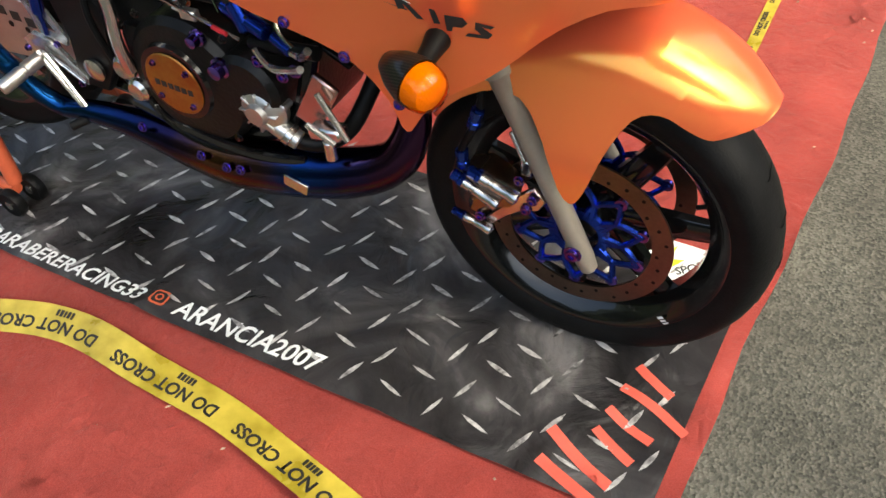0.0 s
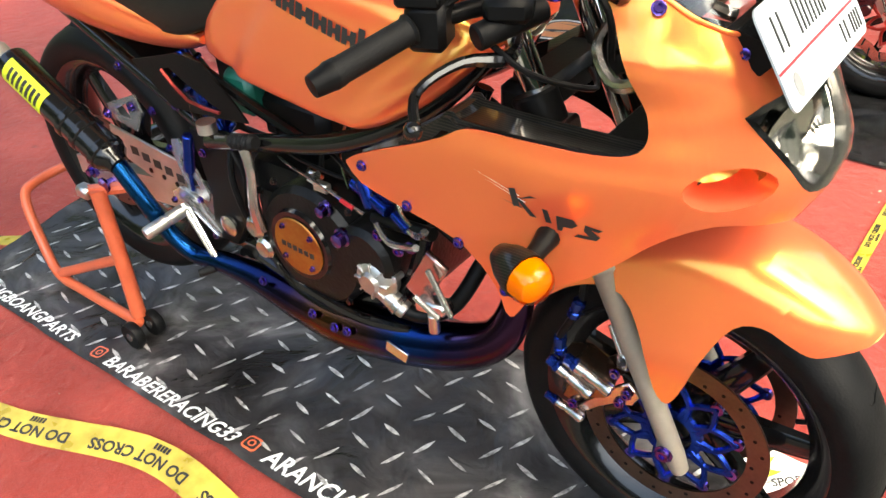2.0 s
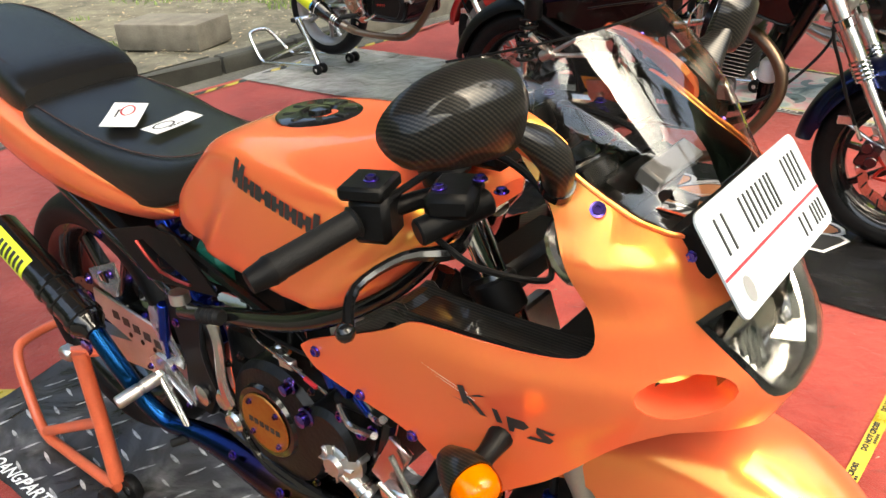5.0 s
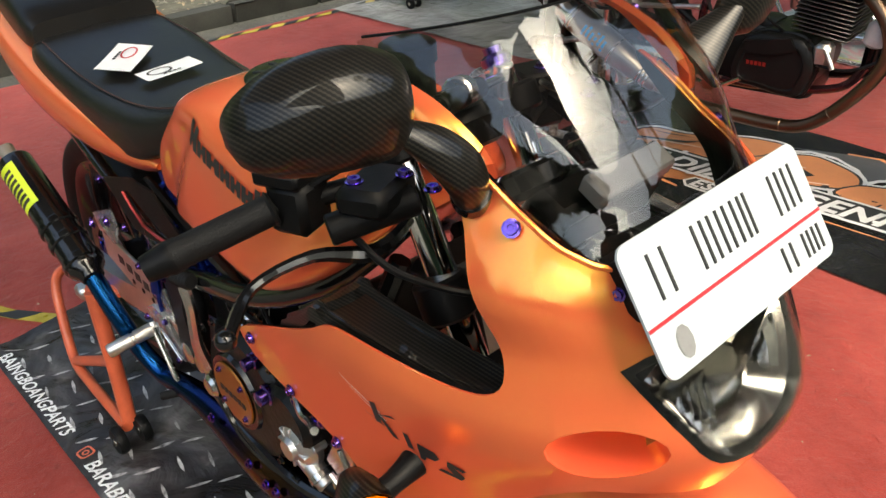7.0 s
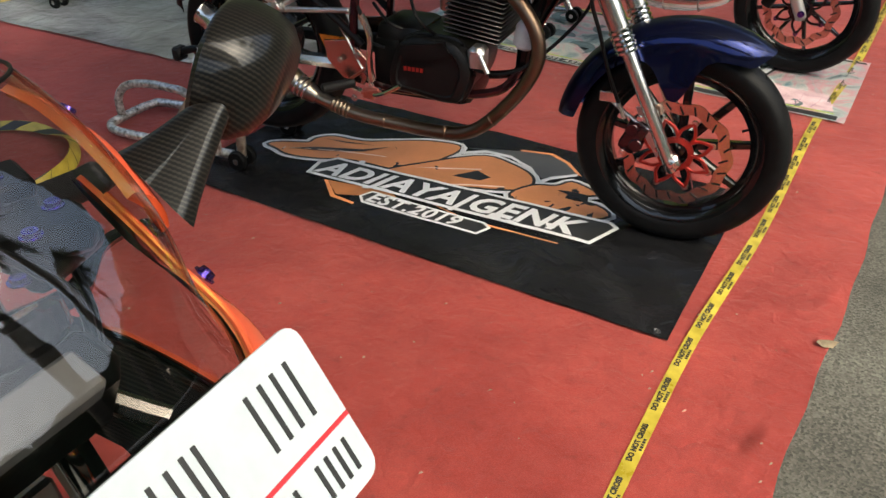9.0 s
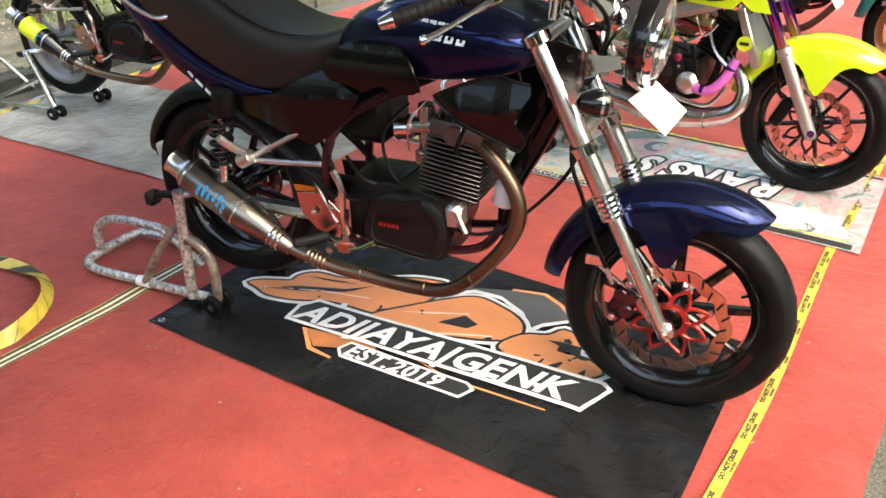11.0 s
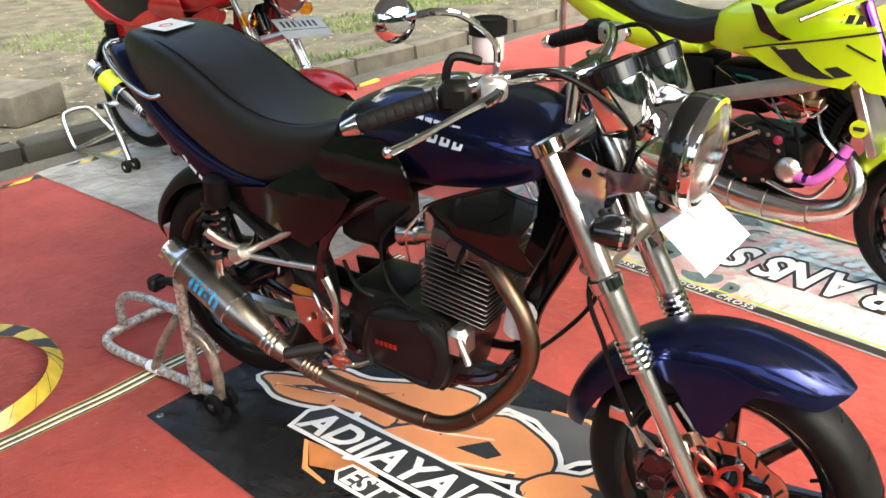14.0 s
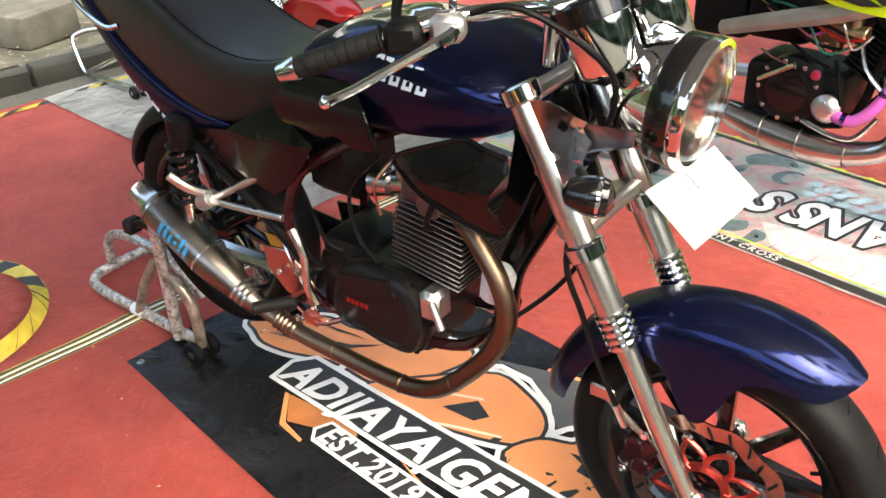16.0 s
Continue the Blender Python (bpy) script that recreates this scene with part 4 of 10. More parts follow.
for p0, p1, r in (((-0.120, -0.088, 0.402), (-0.060, -0.088, 0.380), 0.0105), ((-0.150, -0.088, 0.384), (-0.092, -0.088, 0.356), 0.0105), ((-0.156, -0.080, 0.300), (-0.108, -0.080, 0.286), 0.008)):
    d_ = (Vector(p1) - Vector(p0))
    q = part("bridge_tube", lathe([(r * 0.7, 0), (r, 0.003), (r, 0.016), (r * 0.8, 0.018), (r * 0.8, 0.022), (r, 0.024), (r, d_.length - 0.012), (r * 1.15, d_.length - 0.010), (r * 1.15, d_.length), (r * 0.6, d_.length + 0.003)], p0, d_, 14), STEEL, cal, "polished bridge tube")
    part("banjo_bolt", lathe([(r * 0.5, -0.020), (r * 0.85, -0.018), (r * 0.85, -0.006), (r * 1.05, -0.004), (r * 1.05, 0.002)], p0, d_, 8), BLUE_ANO, q)
part("brake_pad", box((-0.104, -0.060, 0.352), (0.030, 0.020, 0.022), 0.003, Matrix.Rotation(radians(28), 4, "Y")), mat("red_pad_backing", (0.34, 0.05, 0.03), 0.45), cal)
for p in ((-0.060, -0.078, 0.407), (-0.051, -0.074, 0.348), (-0.122, -0.086, 0.318), (-0.040, -0.076, 0.372)):
    part("caliper_bolt", bolt(p, (0, -1, 0), 0.0068), PURPLE, cal)
part("brake_hose", tube([(-0.153, -0.070, 0.388), (-0.158, -0.072, 0.425), (-0.140, -0.070, 0.470), (-0.127, -0.065, 0.510), (-0.135, -0.05, 0.60), (-0.20, -0.03, 0.78)], 0.0065, 8), SATIN, cal)
for z0, z1, x0, x1 in ((0.395, 0.428, -0.155, -0.157), (0.478, 0.512, -0.137, -0.127)):
    part("hose_fitting", lathe([(0.007, 0), (0.0105, 0.002), (0.0105, 0.012), (0.0085, 0.014), (0.0085, 0.022), (0.0105, 0.024), (0.0105, 0.034), (0.007, 0.036)], (x0, -0.071, z0), (x1 - x0, 0, z1 - z0), 8), BLUE_ANO, cal)
part("hose_clip", joined(rod((-0.085, -0.05, 0.47), (-0.060, -0.06, 0.43), 0.005), box((-0.058, -0.055, 0.415), (0.020, 0.012, 0.030), 0.003)), STEEL, cal)


# front mudguard with side skirts
def fender_map(u, v, cx=FA.x, cz=FA.z):
    t, s, a = radians(u), (1 if v >= 0 else -1), abs(v)
    rc = 0.352 + 0.020 * math.sin(radians(min(max(u - 40, 0), 100)) * 1.6)
    w = 0.093 * (1 - 0.52 * math.exp(-max(u - 49.0, 0) / 8.0))
    if a <= 1:
        r, y = rc - 0.062 * (1 - math.cos(a * math.pi / 2)) ** 1.2, w * math.sin(a * math.pi / 2)
    else:
        r, y = rc - 0.062 - (a - 1) * 0.1, w + 0.026 * min(1, (a - 1) / 1.2)
    return (cx + r * math.cos(t), FA.y + s * y, cz + r * math.sin(t))


half = [(50, 0), (50.5, 0.5), (55, 0.92), (58, 1.02), (63, 1.04), (70, 1.06), (75.5, 1.3), (79, 1.95), (82, 2.65), (88, 2.95), (97, 2.75), (102, 2.0), (108, 1.35), (120, 1.15), (140, 1.1), (140, 0)]
half = [tuple(p) for p in spline(half[:-1], 3)] + [half[-1]]
part("front_fender", sheet(half + [(u, -v) for u, v in reversed(half[1:-1])], fender_map, (4, 0.2), 0.003), ORANGE, bike)

# fairing: plan curves at seven heights
LEVELS = {
    0.55: [(-0.42, -0.205), (-0.25, -0.205), (-0.12, -0.19), (-0.02, -0.155), (0.04, -0.11), (0.07, -0.05), (0.075, 0)],
    0.70: [(-0.42, -0.216), (-0.25, -0.218), (-0.1, -0.204), (0.0, -0.172), (0.065, -0.122), (0.112, -0.058), (0.120, 0)],
    0.80: [(-0.42, -0.220), (-0.25, -0.220), (-0.1, -0.212), (0.03, -0.182), (0.100, -0.130), (0.148, -0.062), (0.160, 0)],
    0.88: [(-0.42, -0.205), (-0.25, -0.205), (-0.1, -0.19), (0.010, -0.170), (0.078, -0.126), (0.118, -0.062), (0.128, 0)],
    0.94: [(-0.42, -0.19), (-0.25, -0.19), (-0.11, -0.182), (-0.012, -0.176), (0.050, -0.134), (0.084, -0.068), (0.089, 0)],
    1.00: [(-0.42, -0.18), (-0.25, -0.175), (-0.13, -0.163), (-0.029, -0.139), (0.026, -0.098), (0.048, -0.056), (0.052, 0)],
    1.10: [(-0.42, -0.17), (-0.25, -0.17), (-0.18, -0.150), (-0.095, -0.118), (-0.05, -0.07), (-0.03, -0.04), (-0.02, 0)],
}
ZS = sorted(LEVELS)
DENSE = {z: [p for p in spline(LEVELS[z] + [(x, -y) for x, y in reversed(LEVELS[z][:-1])], 10)] for z in ZS}


def fairing_map(u, z, out=0.0):
    k = min(max(u, 0), 12) * 10
    i = min(int(k), 119)
    f = k - i
    pts = []
    for q in ZS:
        pts.append(DENSE[q][i] * (1 - f) + DENSE[q][i + 1] * f)
    zz = min(max(z, ZS[0]), ZS[-1])
    j = max(n for n in range(len(ZS)) if ZS[n] <= zz)
    j = min(j, len(ZS) - 2)
    t = (zz - ZS[j]) / (ZS[j + 1] - ZS[j])
    a, b, c, d = pts[max(j - 1, 0)], pts[j], pts[j + 1], pts[min(j + 2, len(ZS) - 1)]
    p = 0.5 * (2 * b + (c - a) * t + (2 * a - 5 * b + 4 * c - d) * t * t + (3 * b - a - 3 * c + d) * t ** 3)
    x, y = float(p[0]), float(p[1])
    if out:
        d2 = DENSE[0.80][min(i + 1, 120)] - DENSE[0.80][max(i - 1, 0)]
        L = math.hypot(*d2)
        x, y = x + out * d2[1] / L, y - out * d2[0] / L
    return (x, y, z)


def panel_at(x, z, lift):
    """The side panel's surface at a given length and height."""
    a, b_ = 0.0, 3.6
    for _ in range(24):
        m = (a + b_) / 2
        if fairing_map(m, z)[0] < x:
            a = m
        else:
            b_ = m
    return fairing_map(a, z, lift)


top = [(0.02, 0.732), (0.5, 0.770), (1.0, 0.812), (1.16, 0.827), (1.35, 0.832), (1.8, 0.832), (2.3, 0.832), (2.62, 0.838), (2.78, 0.855), (2.80, 0.885), (2.72, 0.918), (2.66, 0.945), (2.55, 0.975), (2.44, 1.002), (2.36, 1.025), (2.42, 1.044), (2.58, 1.038), (2.78, 1.019), (3.0, 1.001), (3.3, 0.985), (3.6, 0.975), (4.0, 0.965), (4.5, 0.957), (5.0, 0.953), (5.5, 0.950), (6.0, 0.949)]
low_edge = [(6.0, 0.728), (5.2, 0.732), (4.4, 0.742), (3.7, 0.752), (3.2, 0.735), (2.85, 0.698), (2.4, 0.655), (2.0, 0.622), (1.78, 0.585), (1.66, 0.556), (1.56, 0.560), (1.45, 0.602), (1.12, 0.660), (0.62, 0.685), (0.2, 0.702), (0.02, 0.728)]
top = [tuple(float(c) for c in p) for p in spline(top, 3)]
low_edge = [tuple(float(c) for c in p) for p in spline(low_edge, 2)]
outline = [(u, z) for u, z in top] + [(12 - u, z) for u, z in reversed(top[:-1])] + [(12 - u, z) for u, z in reversed(low_edge[1:])] + [(u, z) for u, z in low_edge[1:]]
lamp = [(3.98, 0.880), (4.12, 0.862), (4.38, 0.830), (4.62, 0.802), (4.76, 0.790), (4.92, 0.781), (5.15, 0.776), (5.6, 0.771), (6.0, 0.769), (6.4, 0.771), (6.85, 0.776), (7.08, 0.781), (7.24, 0.790), (7.38, 0.802), (7.62, 0.830), (7.88, 0.862), (8.02, 0.880), (7.7, 0.890), (7.2, 0.898), (6.5, 0.904), (6.0, 0.906), (5.5, 0.904), (4.8, 0.898), (4.3, 0.890)]
duct_r, duct_l = ellipse((3.72, 0.803), 0.62, 0.027, 18, 0.0), ellipse((8.28, 0.803), 0.62, 0.027, 18)
cowl = part("fairing", sheet(outline, fairing_map, (0.2, 0.02), 0.004, [lamp, duct_r, duct_l]), ORANGE, bike, "pearl orange fairing")
duct_c = ((3.72, 0.803), (8.28, 0.803))
for d, s in ((duct_r, 1), (duct_l, -1)):
    c = (3.72 if s > 0 else 8.28, 0.803)
    rings = []
    for k, (sc, dep) in enumerate(((1.03, 0.0), (0.98, -0.010), (0.93, -0.030), (0.80, -0.055), (0.2, -0.068))):
        rings.append([fairing_map(c[0] + (p[0] - c[0]) * sc, c[1] + (p[1] - c[1]) * sc, dep) for p in d])
    bm = loft(rings, cap=False)
    bm.faces.new([v for v in list(bm.verts)[-len(d):]])
    part("air_duct", bm, ORANGE, cowl)
part("fairing_liner", sheet(outline, lambda u, v: fairing_map(u, v, -0.0075), (0.2, 0.02), 0.0, [ellipse((6, 0.838), 1.95, 0.075, 18), ellipse(duct_c[0], 0.75, 0.038, 16), ellipse(duct_c[1], 0.75, 0.038, 16)]), SATIN, cowl, "matt black fairing inside")
# headlamp: black rim, mirrored bowl, bulb, clear cover
rim_o = [(6 + (u - 6) * 1.0, 0.838 + (z - 0.838) * 1.0) for u, z in lamp]
rim_i = [(6 + (u - 6) * 0.93, 0.838 + (z - 0.838) * 0.90) for u, z in lamp]
hl = part("headlamp", loft([[fairing_map(u, z, 0.0005) for u, z in rim_o], [fairing_map(u, z, -0.012) for u, z in rim_o], [fairing_map(u, z, -0.012) for u, z in rim_i], [fairing_map(u, z, -0.001) for u, z in rim_i], [fairing_map(u, z, 0.0005) for u, z in rim_o]], cap=False), BLACK, bike)
rings = []
for j, (sc, dep) in enumerate(((0.96, -0.004), (0.93, -0.030), (0.88, -0.052), (0.70, -0.060), (0.30, -0.064))):
    rings.append([fairing_map(6 + (u - 6) * sc, 0.838 + (z - 0.838) * sc, dep) for u, z in lamp])
rings.append([fairing_map(6 + (u - 6) * 0.05, 0.838 + (z - 0.838) * 0.05, -0.066) for u, z in lamp])
part("lamp_housing", loft(rings, cap=False), LAMP_BOWL, hl, "mirrored lamp housing")
for f in (-1, 1):
    o, ax = Vector((0.072, f * 0.050, 0.838)), Vector((0.90, f * 0.22, -0.12))
    bowl = part("reflector", lathe([(0.012, -0.014), (0.020, -0.012), (0.027, -0.006), (0.036, 0.004), (0.044, 0.017), (0.049, 0.030), (0.050, 0.034)], o, ax, 14), LAMP_BOWL, hl, "faceted mirrored lamp bowl", smooth=False)
    part("reflector_ring", lathe([(0.022, 0.004), (0.026, 0.006), (0.026, 0.012), (0.022, 0.014)], o, ax, 28, closed=True), CHROME, bowl)
    part("bulb_shield", lathe([(0.003, 0.020), (0.010, 0.018), (0.014, 0.006), (0.012, -0.010)], o, ax, 18), STEEL, bowl)
    for k in range(6):
        q = 0.012 * k
        part("lamp_flute", loft([[fairing_map(6 + f * (1.55 - 0.11 * k) + du, z, dep) for du, dep in ((-0.045, -0.030), (0.0, -0.022), (0.045, -0.030))] for z in (0.790 + 0.3 * q, 0.815 + 0.2 * q, 0.845, 0.872)], cap=False), CHROME, hl)
    part("lamp_wing", loft([[fairing_map(6 + f * u, z, dep) for u, dep in ((1.88, -0.010), (1.62, -0.024), (1.32, -0.034), (1.02, -0.040))] for z in (0.872, 0.850, 0.828, 0.806)], cap=False), LAMP_BOWL, hl, "mirrored side wing of the lamp")
part("lamp_cover", sheet(lamp, lambda u, v: fairing_map(u, v, 0.001), (0.2, 0.02), 0.002), CLEAR, hl, "clear plastic lamp cover")

# windscreen: a bubble between the nose, the side rails and a curved top edge
EDGE = [(0.034, 0.121, 0.969), (0.006, 0.131, 0.980), (-0.020, 0.136, 0.994), (-0.038, 0.138, 1.010), (-0.046, 0.140, 1.031), (-0.056, 0.142, 1.046), (-0.075, 0.145, 1.061), (-0.100, 0.148, 1.075), (-0.128, 0.151, 1.085), (-0.150, 0.153, 1.091), (-0.174, 0.154, 1.094), (-0.196, 0.152, 1.101), (-0.215, 0.148, 1.108)]
EDGE_FINE = spline(EDGE, 8)


def screen_map(s, h):
    xs, ys, zs = EDGE_FINE[min(max(int(round(h * (len(EDGE_FINE) - 1))), 0), len(EDGE_FINE) - 1)]
    q = abs(s) ** 2.6
    xc, zc = 0.080 - 0.128 * h + 0.030 * h * (1 - h), 0.950 + 0.193 * h + 0.050 * h * (1 - h)
    return (xc + (xs - xc) * q, ys * (math.sin(s * 1.25) / math.sin(1.25)), zc + (zs - zc) * q)


so = [(-1 + 0.1 * k, 0.0) for k in range(21)] + [(1.0, 0.08 * k) for k in range(1, 12)] + [(0.985, 0.97), (0.95, 1.0)] + [(0.9 - 0.1 * k, 1.0) for k in range(19)] + [(-0.95, 1.0), (-0.985, 0.97)] + [(-1.0, 0.88 - 0.08 * k) for k in range(11)]
ws = part("windscreen", sheet(so, screen_map, (0.05, 0.05), 0.0), SCREEN, bike, "smoked clear acrylic windscreen")
part("screen_edge", tube([screen_map(-0.96 + 0.12 * k, 1.0) for k in range(17)], 0.0014, 6, 2), SATIN, ws)
# slim rails that carry the screen's rear corners
TAIL = [(-0.052, 0.160, 1.012), (-0.072, 0.164, 1.026), (-0.098, 0.168, 1.042), (-0.128, 0.167, 1.064), (-0.150, 0.163, 1.080), (-0.174, 0.157, 1.089)]
for f in (-1, 1):
    rings = []
    for i, o in zip(spline(EDGE[5:11], 5), spline(TAIL, 5)):
        i, o = Vector(i), Vector(o)
        c = (i + o) / 2 + Vector((0.003, 0.012, 0.008)) * min(1.0, (i - o).length / 0.04)
        row = [i * (1 - q) ** 2 + c * 2 * q * (1 - q) + o * q * q for q in (0, 0.08, 0.2, 0.4, 0.6, 0.8, 0.93, 1.0)]
        back = [p - Vector((0.004, 0.004, 0.004)) for p in (row[7], row[4], row[0])]
        rings.append([(p.x, f * p.y, p.z) for p in row + back])
    part("screen_rail", loft(rings), ORANGE, cowl, "pearl orange screen rail")
part("screen_lip", tube([fairing_map(2.6 + 0.2 * k, float(np.interp(2.6 + 0.2 * k if k < 18 else 9.4 - 0.2 * k, (2.58, 2.78, 3.0, 3.3, 3.6, 4.0, 4.5, 5.0, 5.5, 6.0), (1.038, 1.019, 1.001, 0.985, 0.975, 0.965, 0.957, 0.953, 0.950, 0.949))), 0.001) for k in range(35)], 0.0028, 8, 2), ORANGE, cowl)
for p, ax in (((-0.018, -0.151, 0.988), (0.45, -0.7, 0.6)), ((-0.018, 0.151, 0.988), (0.45, 0.7, 0.6)), ((-0.135, 0.164, 1.077), (0.1, 0.7, 0.7)), ((-0.135, -0.164, 1.077), (0.1, -0.7, 0.7)), ((-0.387, -0.224, 0.733), (0, -1, 0)), ((-0.314, -0.224, 0.693), (0, -1, 0)), ((-0.234, -0.222, 0.661), (0, -1, 0)), ((-0.17, -0.218, 0.60), (0, -1, 0))):
    if p[2] < 0.75:
        p = tuple(Vector(panel_at(p[0], p[2], 0.001)))
    part("fairing_bolt", bolt(p, ax, 0.0062, 0.005), PURPLE, bike, "purple titanium bolt")

# number plate on a black bracket
PL = Matrix.Translation((0.097, 0, 0.945)) @ Matrix.Rotation(radians(-32), 4, "Y")
np_ = part("number_plate", moved(sheet(round_rect(0.267, 0.112, 0.012), lambda u, v: (0.0013, u, v), 0.1, 0.0025), PL), PLATE_PAINT, bike, "white plate with black bars and a red line")
for (y0, y1, z0, z1, mm) in ((-0.133, 0.133, -0.014, -0.011, REDINK),):
    part("red_line", moved(box((0.0018, (y0 + y1) / 2, (z0 + z1) / 2), (0.0008, y1 - y0, z1 - z0), 0), PL), mm, np_)
for y0, y1, z0, z1 in ((-0.105, -0.085, 0.002, 0.04), (-0.045, -0.03, 0.002, 0.04), (-0.022, -0.007, 0.002, 0.04), (0.001, 0.016, 0.002, 0.04), (0.024, 0.036, 0.002, 0.04), (0.075, 0.09, 0.002, 0.04), (0.098, 0.113, 0.002, 0.04), (0.055, 0.061, -0.045, -0.022), (0.069, 0.075, -0.045, -0.022), (0.09, 0.102, -0.045, -0.022), (0.108, 0.12, -0.045, -0.022)):
    for a, b in ((y0, y0 + 0.003),) + (((y1 - 0.003, y1),) if y1 - y0 > 0.008 else ()):
        part("plate_bar", moved(box((0.0019, (a + b) / 2, (z0 + z1) / 2), (0.0012, b - a, z1 - z0), 0), PL), INK, np_)
part("plate_mark", moved(sheet([tuple(p) for p in ellipse((-0.10, -0.035), 0.010, 0.014, 10)], lambda u, v: (0.0020, u, v), 0.05, 0), PL), GREY_PLASTIC, np_)
part("plate_bracket", loft([[(0.034, s * 0.100, 0.958), (0.052, s * 0.108, 0.966), (0.078, s * 0.108, 0.958), (0.092, s * 0.104, 0.935), (0.080, s * 0.102, 0.920), (0.056, s * 0.108, 0.922), (0.038, s * 0.104, 0.936)] for s in (-1.06, -1, -0.3, 0.3, 1, 1.06)]), SATIN, bike)
for s in (-1, 1):
    part("plate_bolt", bolt((0.062, s * 0.114, 0.942), (0.2, s, 0.2), 0.005, 0.004), PURPLE, bike)

# inner carbon panels and cockpit
# each is a flat carbon duct with beads along its edges and a raised mouth at the rear
STATIONS = ((-0.330, -0.050, -0.196, -0.176), (-0.290, -0.024, -0.199, -0.160), (-0.262, -0.003, -0.200, -0.146), (-0.254, 0.006, -0.200, -0.142), (-0.244, 0.007, -0.200, -0.141), (-0.236, 0.0, -0.200, -0.142), (-0.19, -0.001, -0.200, -0.146), (-0.14, -0.002, -0.197, -0.146), (-0.09, -0.002, -0.190, -0.145), (-0.05, -0.001, -0.183, -0.144), (-0.005, 0.001, -0.174, -0.142))
for f in (-1, 1):
    rings = []
    for x, dz, bead, ridge in STATIONS:
        w = ridge - bead
        prof = [(bead - 0.013, 0.812), (bead - 0.012, 0.8235), (bead - 0.0100, 0.8285), (bead - 0.0075, 0.8270), (bead - 0.0025, 0.8278), (bead - 0.0008, 0.8325), (bead + 0.0012, 0.8325), (bead + 0.004, 0.8290), (bead + w * 0.3, 0.8275), (bead + w * 0.6, 0.8272), (ridge - 0.008, 0.8285), (ridge - 0.003, 0.8335), (ridge, 0.8340), (ridge + 0.003, 0.8310), (ridge + 0.010, 0.805), (ridge + 0.012, 0.790)]
        rings.append([(x, -f * y, z + dz) for y, z in prof])
    bm = loft(rings)
    bmesh.ops.recalc_face_normals(bm, faces=bm.faces)
    part("inner_panel", bm, CARBON, bike, "glossy carbon inner panel with beaded edges")
part("fairing_floor", box((-0.035, 0, 0.778), (0.15, 0.28, 0.012), 0.004), SATIN, bike)
part("instrument_stay", tube([(-0.02, -0.10, 0.90), (-0.09, -0.08, 0.86), (-0.13, -0.05, 0.90), (-0.1, 0.05, 0.93), (-0.02, 0.10, 0.90)], 0.009, 8), STEEL, bike)
gm = part("instrument_cluster", box((-0.055, 0.0, 0.945), (0.05, 0.17, 0.07), 0.012, Matrix.Rotation(radians(25), 4, "Y")), SATIN, bike)
part("instrument_display", box((-0.012, -0.005, 0.985), (0.030, 0.105, 0.020), 0.003, Matrix.Rotation(radians(30), 4, "Y")), mat("grey_display", (0.26, 0.27, 0.28), 0.18, 0.3), gm, "grey display strip")
for yy in (-0.055, 0.05):
    part("gauge_rim", lathe([(0.026, 0), (0.036, 0.008), (0.038, 0.024), (0.033, 0.028)], (-0.075, yy, 0.965), (-0.5, 0, 0.8), 22), BLACK, gm)
part("fluid_reservoir", lathe([(0.020, 0), (0.024, 0.004), (0.024, 0.035), (0.027, 0.036), (0.027, 0.052), (0.022, 0.055)], (-0.195, -0.098, 1.043), (0, 0, 1), 20), SATIN, bike)
dm = part("steering_damper", rod((-0.150, -0.105, 1.045), (-0.215, 0.01, 1.018), 0.0115, 16), SATIN, bike, "slim steering damper")
part("damper_rod", rod((-0.215, 0.01, 1.018), (-0.265, 0.10, 0.995), 0.0065), CHROME, dm)
part("damper_clamp", joined(rod((-0.185, -0.05, 1.035), (-0.195, -0.03, 1.030), 0.017), rod((-0.265, 0.098, 0.97), (-0.265, 0.10, 1.01), 0.012)), STEEL, dm)

